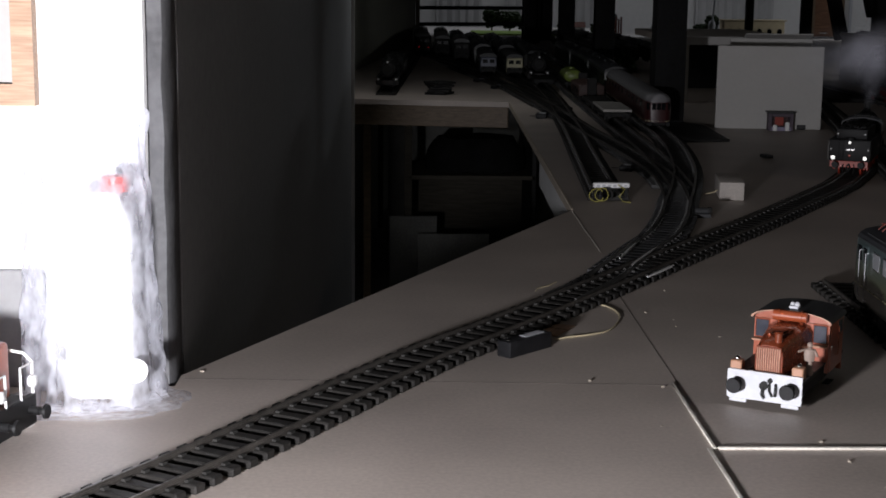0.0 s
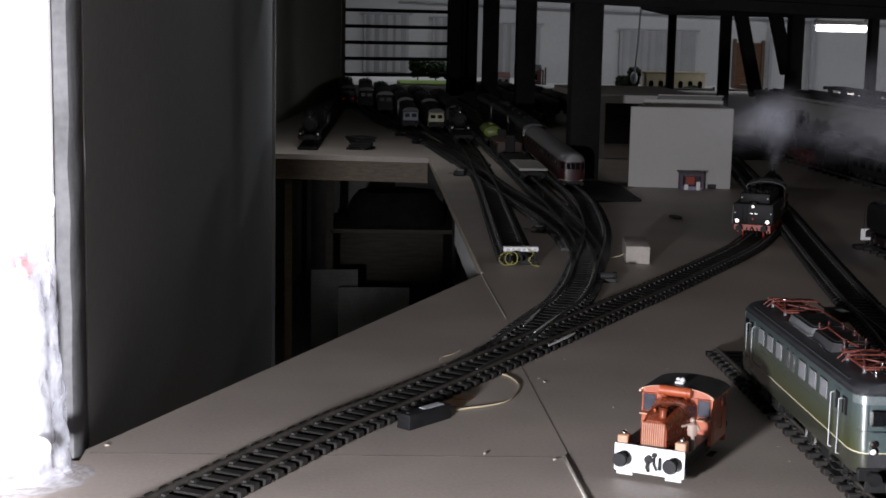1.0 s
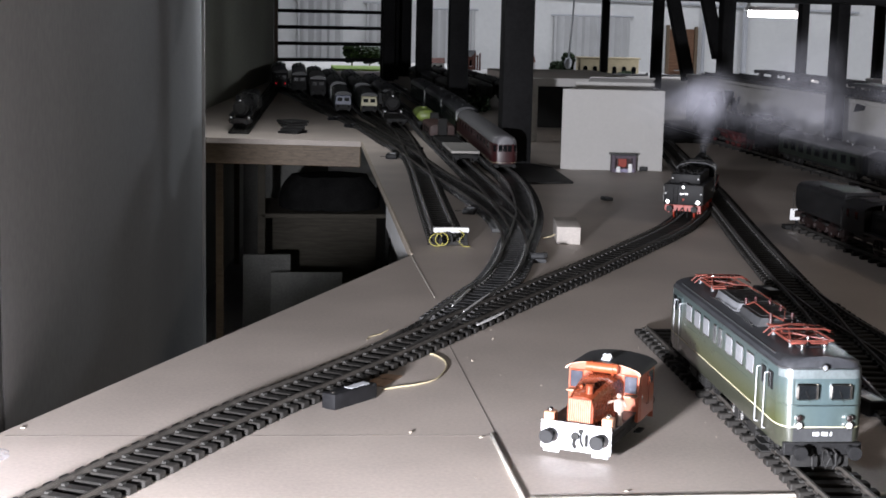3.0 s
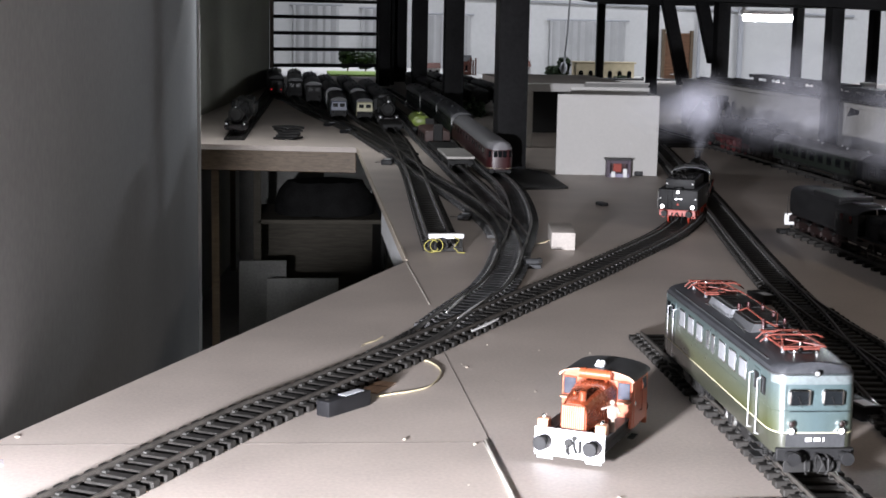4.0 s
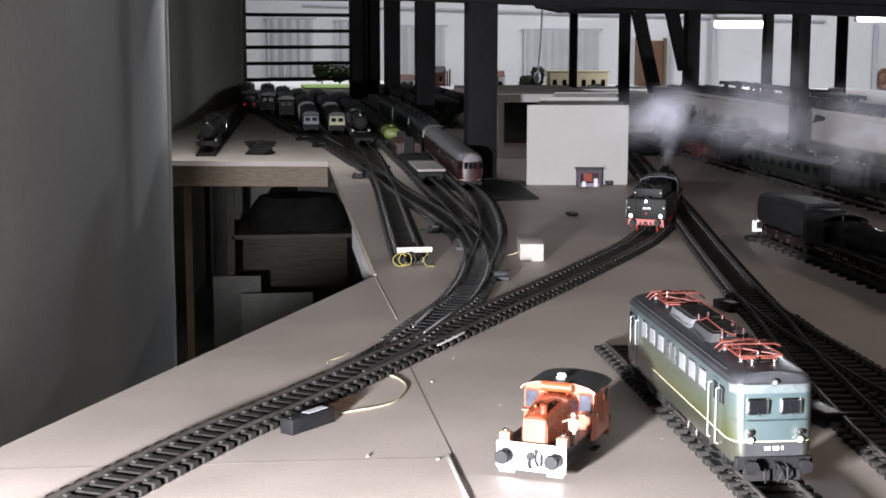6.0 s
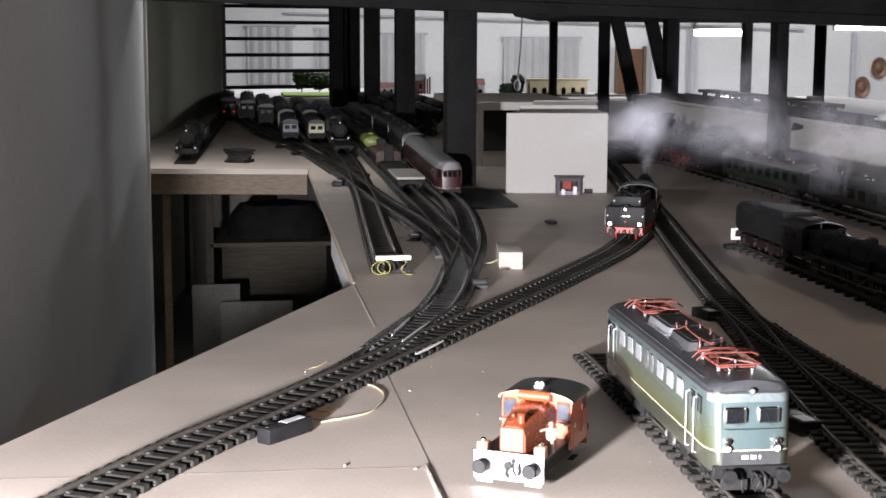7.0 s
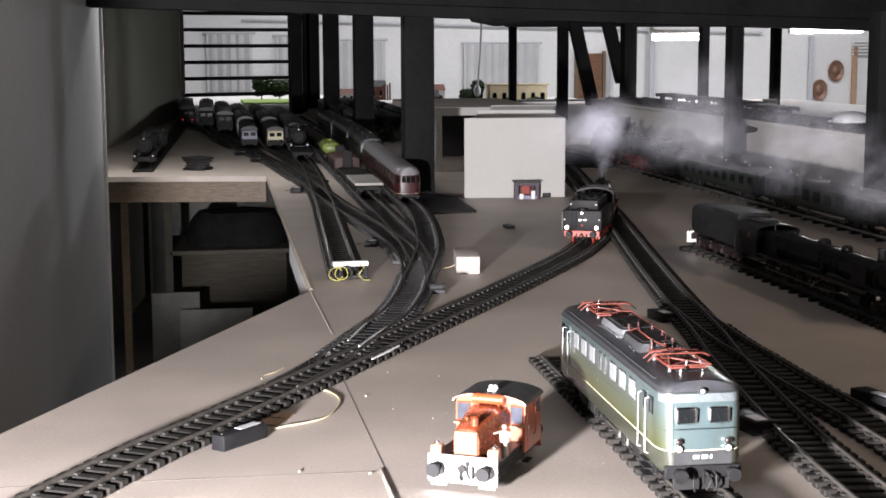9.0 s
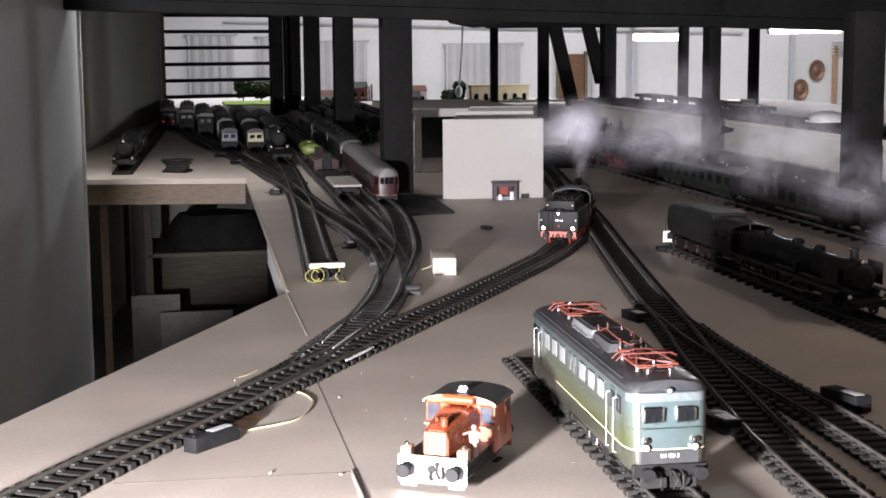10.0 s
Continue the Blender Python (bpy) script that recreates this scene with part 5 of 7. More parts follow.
PANEL = mat("grey_white_curtain", (0.50, 0.50, 0.50), 0.85, vary=0.06, scale=6)
for x0, x1, z0, z1 in ((3.58, 4.48, -0.16, 0.48), (0.60, 1.12, -0.05, 0.60), (1.39, 1.60, -0.06, 0.575), (2.03, 2.64, -0.09, 0.52)):
    wp = thing("wall_panel", None, "pale grey curtain panel on the far white wall", "curtain", "far wall panels")
    bm = B()
    n = max(6, int((x1 - x0) / 0.03))
    rings = [[(x0 + (x1 - x0) * k / n, WY - 0.03 + 0.012 * math.sin(k * 1.9), z) for z in (z0, z1)] + [(x0 + (x1 - x0) * k / n, WY - 0.004, z) for z in (z1, z0)] for k in range(n + 1)]
    loft(bm, rings)
    part("cloth", bm, PANEL, wp)
    part("rail", rod(B(), (x0 - 0.04, WY - 0.03, z1 + 0.015), (x1 + 0.04, WY - 0.03, z1 + 0.015), 0.011), LIGHTGREY, wp)
pp = thing("wall_pipe", None, "thin white pipe along the far wall", "pipe")
part("pipe", rod(B(), (1.0, WY - 0.03, 0.765), (7.26, WY - 0.03, 0.60), 0.014), LIGHTGREY, pp)
part("pipe", rod(B(), (5.37, WY - 0.03, -0.8), (5.37, WY - 0.03, 1.4), 0.02), LIGHTGREY, pp)
part("pipe", rod(B(), (5.865, WY - 0.05, -0.8), (5.865, WY - 0.05, 1.4), 0.035), LIGHTGREY, pp)
for x, z0, z1, mm, w in ((7.90, -0.85, 0.57, LIGHTGREY, 0.028), (8.47, -0.85, 0.43, WOODFRAME, 0.03)):
    ob = structure("door_post", box(B(), x - w, x + w, WY - 0.05, WY, z0, z1, 0.006), mm, "pale slim door post", "door frame")
for x, z in ((8.235, 0.14), (8.026, -0.093)):
    pl = thing("wall_plate", None, "round copper plate hung on the white wall", "plate", "copper plates")
    bm = B()
    loft(bm, [[(x + r * math.cos(a), y, z + r * 1.25 * math.sin(a)) for a in [2 * math.pi * k / 28 for k in range(28)]] for r, y in ((0.085, WY), (0.105, WY - 0.02), (0.095, WY - 0.03), (0.062, WY - 0.015), (0.058, WY - 0.012), (0.02, WY - 0.02))])
    part("rim", bm, COPPER, pl)
    part("boss", ball(B(), (x, WY - 0.02, z), 0.045, 3, (1, 0.4, 1.2)), COPPER, pl)
rd = thing("wall_rack", None, "small white slatted rack on the wall", "rack")
for k in range(5):
    part("slat", box(B(), 8.43, 8.70, WY - 0.05, WY - 0.01, 0.335 + k * 0.038, 0.349 + k * 0.038, 0.002), WHITE, rd)
for x in (8.46, 8.66):
    part("bracket", box(B(), x - 0.008, x + 0.008, WY - 0.012, WY, 0.325, 0.515), WHITE, rd)
cb = thing("hanging_cable", None, "dark cable hanging from the deck beside a clear bag", "cable")
part("cable", wire(B(), [(2.885, 12.4, 0.84), (2.865, 12.4, 0.40), (2.845, 12.4, 0.14), (2.845, 12.4, 0.09)], 0.008), LIGHTGREY, cb)
part("bulb", ball(B(), (2.84, 12.4, 0.08), 0.033, 2, (1, 1, 1.6)), LIGHTGREY, cb)

# ---- far tables with scenery ----
structure("far_table", box(B(), 2.454, 4.395, 12.6, 15.5, -0.155, -0.090, 0.004), CARD, "white edge of a far layout table", "table")
structure("far_table_left", box(B(), 0.216, 2.216, 12.2, 15, -0.121, -0.025, 0.004), CARD, "white far layout table behind the rack", "table")
for x, y in ((2.53, 12.7), (4.3, 12.7), (0.3, 12.3), (2.1, 12.3), (2.53, 15.4), (4.3, 15.4), (0.3, 14.9), (2.1, 14.9)):
    structure("far_table_leg", box(B(), x - 0.035, x + 0.035, y - 0.035, y + 0.035, GROUND, -0.121 if x < 2.4 else -0.155), WOODLEG, "pine leg of a far table", "table leg")
random.seed(11)


def tree(x, y, z, h, w):
    t = thing("model_tree", Matrix.Translation((x, y, z)), "small dark green model tree on a far table", "model tree", "model trees")
    bm = rod(B(), (0, 0, 0), (0.004, 0, h * 0.55), h * 0.035, h * 0.02)
    for k in range(5):
        a = k * 2.4
        rod(bm, (0, 0, h * (0.25 + 0.06 * k)), (w * 0.35 * math.cos(a), w * 0.35 * math.sin(a), h * (0.5 + 0.06 * k)), h * 0.014, h * 0.007, 5)
    part("trunk", bm, WOODLEG, t)
    bm = B()
    for k in range(150):
        a, r, zz = random.uniform(0, 6.28), random.uniform(0, 1) ** 0.5, random.uniform(0, 1)
        rr = w * 0.5 * r * (0.45 + 1.1 * zz * (1.25 - zz))
        ball(bm, (rr * math.cos(a), rr * math.sin(a), h * (0.26 + 0.68 * zz)), h * random.uniform(0.06, 0.12), 1, (1, 1, 0.8))
    part("crown", bm, SCENERY, t)


for x, y, h, w in ((2.864, 13.0, 0.17, 0.16), (2.96, 13.0, 0.25, 0.11), (2.93, 13.3, 0.15, 0.15), (3.224, 12.8, 0.10, 0.09), (3.405, 12.8, 0.09, 0.08), (3.47, 12.85, 0.10, 0.08), (3.09, 12.8, 0.08, 0.08)):
    tree(x, y, -0.090, h, w)
for x, y, h, w in ((1.19, 13.2, 0.20, 0.20), (1.03, 13.2, 0.22, 0.16), (1.324, 13.3, 0.16, 0.16), (1.63, 12.9, 0.10, 0.1), (1.914, 12.9, 0.10, 0.1)):
    tree(x, y, -0.025, h, w)


def small_house(x, y, z, w, d, h, wall_m, roof_m, label, n=4, pitched=True):
    g = thing("model_house", Matrix.Translation((x, y, z)), label, "model house", "model houses")
    part("wall", box(B(), -w / 2, w / 2, -d / 2, d / 2, 0, h, 0.001), wall_m, g)
    if pitched:
        bm = loft(B(), [[(xx, -d * 0.56, h), (xx, d * 0.56, h), (xx, 0, h + d * 0.4)] for xx in (-w * 0.53, w * 0.53)])
    else:
        bm = box(B(), -w * 0.53, w * 0.53, -d * 0.56, d * 0.56, h, h + 0.012, 0.002)
    part("roof", bm, roof_m, g)
    for k in range(n):
        xx = -w / 2 + w * (k + 0.5) / n
        bm = box(B(), xx - w * 0.22 / n, xx + w * 0.22 / n, -d / 2 - 0.003, -d / 2 + 0.001, h * 0.3, h * 0.58)
        rod(bm, (xx, -d / 2 - 0.003, h * 0.58), (xx, -d / 2 + 0.001, h * 0.58), w * 0.22 / n, seg=18)
        f = part("window", bm, GLASS_DARK, g, "arched dark window")
        part("sill", box(B(), xx - w * 0.27 / n, xx + w * 0.27 / n, -d / 2 - 0.006, -d / 2 + 0.001, h * 0.26, h * 0.30), WHITE, f)
    return g


YELLOWWALL = mat("yellow_render", (0.45, 0.375, 0.25), 0.85, vary=0.1, scale=30)
small_house(3.32, 13.0, -0.090, 0.53, 0.2, 0.20, YELLOWWALL, YELLOWWALL, "yellow model station building with dark arched windows", 6, False)
small_house(2.674, 13.6, -0.090, 0.16, 0.14, 0.14, CARD, BRICK, "pale model house on a far table", 2)
small_house(2.55, 13.2, -0.090, 0.16, 0.14, 0.10, BRICK, DARKGREY, "brick model works with dark roof", 3)
small_house(2.09, 13.4, -0.025, 0.16, 0.14, 0.12, BRICK, DARKGREY, "brick model factory on a far table", 2)
small_house(1.77, 13.2, -0.025, 0.18, 0.12, 0.06, CARD, BRICK, "low pale model shed on a far table", 3)
for k in range(4):
    tagged(part("model_chimney", rod(B(), (2.13 + 0.022 * k, 13.25, -0.025), (2.13 + 0.022 * k, 13.25, 0.11 + 0.02 * (k % 2)), 0.008), BRICK, None), "brown model factory chimney stack", "model chimney", "model chimneys")
LIMEMAT = mat("lime_meadow", (0.22, 0.34, 0.06), 0.95, vary=0.2, scale=40)
structure("meadow", box(B(), 0.839, 1.553, 12.25, 13.1, -0.024, 0.002, 0.004), LIMEMAT, "lime green scatter meadow on a far table", "meadow")
for x in (2.93, 3.405, 3.88):
    coach(straight(x - 0.22, 12.72, x + 0.22, 12.72, -0.1045), BLACKM, BLACKM, 0.42, 5, "dark model wagon standing on a far table", "far wagons", "model wagon", "goods_wagon", 0.065, 0.08)

# pale timber post and shelf behind the main post
structure("shelf_board", box(B(), 1.261, 1.724, 5.347, 5.387, 0.208, 0.239, 0.003), CARD, "white shelf edge on a pale upright", "shelf")
structure("shelf_upright", box(B(), 1.285, 1.313, 5.346, 5.386, 0.0, 0.211, 0.003), GREYBOARD, "pale timber upright", "upright")
# added dark sheet in place of the deep shade below the shelf
structure("shelf_shade", box(B(), 1.297, 1.718, 6.088, 6.108, 0.0, 0.21), CEIL, "dark sheet standing for the shaded space below the shelf", "panel")
structure("shelf_top", box(B(), 1.261, 1.724, 5.387, 6.326, 0.211, 0.237, 0.002), BOARD, "grey board of the raised level", "shelf")

# ---- white card box with the little kiosk ----
wb = thing("white_box", Matrix.Translation((1.372, 4.375, 0)) @ Matrix.Rotation(radians(-5), 4, "Z"), "white card box standing on the layout board", "box")
part("front_panel", box(B(), -0.157, 0.157, -0.006, 0.0, 0.0, 0.247, 0.0015), CARD, wb)
part("side_panel", box(B(), 0.151, 0.157, 0.0005, 0.19, 0.0, 0.247, 0.001), CARD, wb)
part("side_panel", slab(B(), [(-0.1565, 0.0005), (-0.1505, 0.0005), (-0.0900, 0.19), (-0.0960, 0.19)], 0.0, 0.244), CARD, wb)
part("back_panel", box(B(), -0.096, 0.157, 0.1905, 0.1965, 0.0, 0.262, 0.001), CARD, wb)
part("flap", box(B(), -0.055, 0.15, -0.045, 0.0, 0.0, 0.003, 0.0005, 1, Matrix.Translation((0, 0.19, 0.2625)) @ Matrix.Rotation(radians(-18), 4, "X")), CARD, wb)
LILACDARK = mat("dull_plum", (0.075, 0.055, 0.075), 0.6, vary=0.2, scale=60)
LILAC = mat("pale_lilac", (0.26, 0.24, 0.34), 0.6, vary=0.15, scale=60)
ks = thing("kiosk", Matrix.Translation((1.400, 4.335, 0)) @ Matrix.Scale(0.88, 4) @ Matrix.Rotation(radians(-5), 4, "Z"), "small plum model kiosk with red goods inside", "model kiosk")
part("back", box(B(), -0.038, 0.038, 0.016, 0.020, 0, 0.058), WINE, ks)
for s in (-1, 1):
    part("side", box(B(), s * 0.036 - 0.006, s * 0.036 + 0.006, -0.02, 0.02, 0, 0.058, 0.0006), LILACDARK, ks)
part("roof", box(B(), -0.047, 0.047, -0.026, 0.026, 0.058, 0.064, 0.001), DARKGREY, ks)
part("counter", box(B(), -0.035, 0.035, -0.020, -0.012, 0, 0.012), LILAC, ks)
part("shelf", box(B(), -0.016, 0.012, 0.004, 0.0155, 0.016, 0.044), RED, ks)
for x in (-0.020, 0.021):
    part("crate", box(B(), x - 0.007, x + 0.007, -0.028, -0.0205, 0.0, 0.030 if x > 0 else 0.02, 0.002), WHITE, ks)
part("sign", box(B(), -0.03, 0.03, -0.0265, -0.024, 0.048, 0.058), LILACDARK, ks)

# ---- small things on the board ----


def motor(x, y, ang, L=0.090, W=0.022, H=0.020, label="black switch motor with a grey label beside the track"):
    g = thing("switch_motor", Matrix.Translation((x, y, 0)) @ Matrix.Rotation(radians(ang), 4, "Z"), label, "switch motor", "switch motors")
    part("case", box(B(), -L / 2, L / 2, -W / 2, W / 2, 0.0, H, 0.0018, 2), BLACK_PLASTIC, g)
    part("label", box(B(), -L * 0.05, L * 0.40, -W * 0.28, W * 0.28, H - 0.0003, H + 0.0004), LIGHTGREY, g)
    part("terminal", box(B(), L / 2, L / 2 + 0.006, -W * 0.3, W * 0.3, 0.002, H * 0.5, 0.001), BLACK_PLASTIC, g)
    part("throw_rod", rod(B(), (-L * 0.2, W / 2, 0.006), (-L * 0.2, W / 2 + 0.02, 0.006), 0.0012), STEEL, g)
    part("screw", rod(B(), (-L * 0.40, 0, H - 0.001), (-L * 0.40, 0, H + 0.0006), 0.0022, seg=10), STEEL, g)
    return g


motor(0.431, 1.667, 47, 0.078, 0.020, 0.019)
motor(1.172, 2.33, -78, 0.055, 0.026, 0.016)
motor(1.051, 1.615, -80, 0.060, 0.030, 0.018)
motor(1.249, 1.685, -76, 0.072, 0.026, 0.022)
motor(0.8, 3.362, 75, 0.05, 0.03, 0.012)
motor(0.72, 4.684, 80, 0.08, 0.035, 0.014)
motor(0.657, 5.962, 53, 0.07, 0.03, 0.014)
motor(0.604, 6.357, 52, 0.07, 0.03, 0.014)
motor(1.478, 4.386, 70, 0.06, 0.03, 0.014)

sl = thing("switch_stand", Matrix.Translation((0.84, 2.68, 0)), "small grey switch stand beside the curved track", "switch stand")
part("base", box(B(), -0.016, 0.014, -0.016, 0.016, 0, 0.008, 0.001), DARKGREY, sl)
part("drum", rod(B(), (-0.014, 0.0, 0.011), (0.011, 0.0, 0.011), 0.0065, seg=12), DARKGREY, sl)
part("lantern", box(B(), 0.010, 0.018, -0.004, 0.006, 0.008, 0.018, 0.001), BLACKM, sl)
part("lever", rod(B(), (-0.012, 0.008, 0.010), (-0.015, 0.02, 0.018), 0.0012), BLACKM, sl)

tb = thing("terminal_strip", Matrix.Translation((0.696, 2.875, 0)) @ Matrix.Rotation(radians(3), 4, "Z"), "buffer stop with a white terminal strip and yellow wires", "buffer stop")
for s in (-1, 1):
    part("post", box(B(), s * 0.030 - 0.004, s * 0.030 + 0.004, -0.004, 0.010, 0, 0.0268, 0.001), BLACKM, tb)
    part("stay", rod(B(), (s * 0.030, 0.06, 0.012), (s * 0.030, 0.004, 0.028), 0.003), BLACKM, tb)
part("strip", box(B(), -0.036, 0.036, -0.008, 0.006, 0.0270, 0.0370, 0.0015), WHITE, tb, "white plastic terminal strip")
for k in range(6):
    part("clamp", box(B(), -0.030 + 0.011 * k, -0.024 + 0.011 * k, -0.0088, -0.0075, 0.029, 0.034), LIGHTGREY, tb)
part("coil", tube_ring(B(), (-0.010, -0.008, 0.016), (0.3, 1, 0.2), 0.010, 0.014, 0.012, 16), BLACKM, tb)
for k in range(2):
    pts = [(-0.022 - 0.012 * k + 0.013 * math.cos(a) * (1 + 0.1 * k), -0.020 - 0.008 * k + 0.004 * math.sin(2 * a), 0.016 + 0.013 * math.sin(a)) for a in [2 * math.pi * q / 14 + 0.5 * k for q in range(15 - 2 * k)]]
    part("wire", wire(B(), pts, 0.0009, 5), YELLOW, tb, "yellow wire loop")
part("wire", wire(B(), [(0.012, -0.010, 0.034), (0.024, -0.020, 0.026), (0.012, -0.026, 0.012), (0.020, -0.034, 0.003), (0.034, -0.030, 0.0018)], 0.0009, 5), YELLOW, tb)

BLOCKWHITE = mat("worn_white_paint", (0.40, 0.365, 0.335), 0.75, vary=0.15, scale=40, fine=250)
bk = part("white_block", box(B(), -0.0245, 0.0245, -0.056, 0.100, 0.0, 0.036, 0.0015, 2), BLOCKWHITE, None)
bk.matrix_world = Matrix.Translation((0.95, 2.95, 0)) @ Matrix.Rotation(radians(-8), 4, "Z")
tagged(bk, "white painted wooden block lying on the board", "wood block")
pw = part("feed_wire", wire(B(), [(0.93, 2.963, 0.012), (0.917, 2.961, 0.006), (0.898, 2.961, 0.002)], 0.0012, 5), BEIGEWIRE, None)
tagged(pw, "short pale wire end beside the white block", "wire")
yw = smooth([Vector(p) for p in ((0.473, 1.722), (0.492, 1.734), (0.514, 1.744), (0.542, 1.767), (0.561, 1.814), (0.569, 1.865), (0.558, 1.909), (0.54, 1.922), (0.522, 1.93))], 0.008)
tagged(part("feed_wire", wire(B(), [(p.x, p.y, 0.0016) for p in yw], 0.0011, 5), BEIGEWIRE, None), "pale yellow wire curling from the switch motor", "wire")
yw = smooth([Vector(p) for p in ((0.508, 2.07), (0.493, 2.04), (0.477, 2.022), (0.471, 1.997))], 0.008)
tagged(part("feed_wire", wire(B(), [(p.x, p.y, 0.0012) for p in yw], 0.0008, 5), BEIGEWIRE, None), "pale wire end beside the main track", "wire")
yw = smooth([Vector(p) for p in ((1.062, 1.578), (1.059, 1.564), (1.053, 1.552), (1.044, 1.544))], 0.008)
tagged(part("feed_wire", wire(B(), [(p.x, p.y, 0.0016) for p in yw], 0.0012, 5), BEIGEWIRE, None), "pale wire beside the side track", "wire")
ht = thing("brown_tab", Matrix.Translation((0.481, 1.776, 0)) @ Matrix.Rotation(radians(62), 4, "Z"), "brown card tab under the wire", "card tab")
part("card", box(B(), -0.034, 0.026, -0.013, 0.013, 0.0004, 0.0018, 0.0005), WOODFRAME, ht)
part("crease", box(B(), -0.001, 0.001, -0.012, 0.012, 0.0017, 0.0022), WOODLEG, ht)
# a small dark lid lying on the board
tagged(part("dropped_lid", box(B(), -0.010, 0.010, -0.018, 0.018, 0.0, 0.009, 0.003, 2, Matrix.Translation((1.190, 3.63, 0)) @ Matrix.Rotation(radians(15), 4, "Z")), DARKGREY, None), "small dark plastic lid on the board", "lid")

# crumbs and chips strewn over the board
random.seed(21)
CHIPS = mat("wood_chip", (0.40, 0.35, 0.29), 0.85, vary=0.2, scale=60)
chip_meshes = []
for k in range(4):
    bm = B()
    ball(bm, (0, 0, 0), 1.0, 1, (1.0, 0.55, 0.35))
    for v in bm.verts:
        v.co *= random.uniform(0.7, 1.2)
    me = bpy.data.meshes.new("chip")
    bm.to_mesh(me)
    bm.free()
    me.materials.append(CHIPS)
    chip_meshes.append(me)
spots = [(0.568, 1.515, 0.0032), (0.492, 1.538, 0.0036), (0.607, 1.876, 0.0028), (0.347, 1.738, 0.0040), (0.067, 1.569, 0.0036), (0.686, 1.325, 0.003), (0.696, 1.267, 0.003), (0.423, 1.305, 0.0018)]
for x, y, r in spots:
    ob = new("chip", random.choice(chip_meshes))
    ob.matrix_world = Matrix.Translation((x, y, r * 0.3)) @ Matrix.Rotation(random.uniform(0, 6.28), 4, "Z") @ Matrix.Scale(r, 4)
    tagged(ob, "pale wood chip lying on the board", "wood chip", "wood chips")
bm = B()
for k in range(60):
    x, y = random.choice(((random.gauss(0.78, 0.14), random.gauss(1.75, 0.22)), (random.uniform(0.2, 1.6), random.uniform(1.0, 3.4))))
    r = random.uniform(0.0005, 0.0013)
    if x < 0.25 + (y - 1.47) * 0.46:
        continue
    bmesh.ops.create_icosphere(bm, subdivisions=1, radius=r, matrix=Matrix.Translation((x, y, r * 0.5)) @ Matrix.Diagonal((1, 0.8, 0.6, 1)))
tagged(part("crumbs", bm, CHIPS, None), "pale crumbs strewn over the board", "crumbs", kind="stuff")

# switch blades of the turnout, near-white and widened to stand for their glints


def blade(a, b, w0, w1):
    a, b = Vector(a), Vector(b)
    d = (b - a).normalized()
    n = Vector((-d.y, d.x))
    bm = B()
    stations = [(a.lerp(b, k / 6), w0 + (w1 - w0) * math.sin(math.pi * k / 6)) for k in range(7)]
    loft(bm, [[(p.x + n.x * u, p.y + n.y * u, z) for u, z in ((-w, 0.0128), (w, 0.0128), (w * 0.8, 0.0151), (-w * 0.8, 0.0151))] for p, w in stations])
    part("switch_blade", bm, STEEL_GLINT, main_track, "polished switch blade, its glint put into near-white paint")


blade((0.616, 2.185), (0.662, 2.325), 0.0004, 0.0018)
blade((0.628, 2.140), (0.690, 2.285), 0.0004, 0.0022)
blade((0.636, 2.044), (0.690, 2.135), 0.0004, 0.0022)

# ---- trains on the storage yard ----


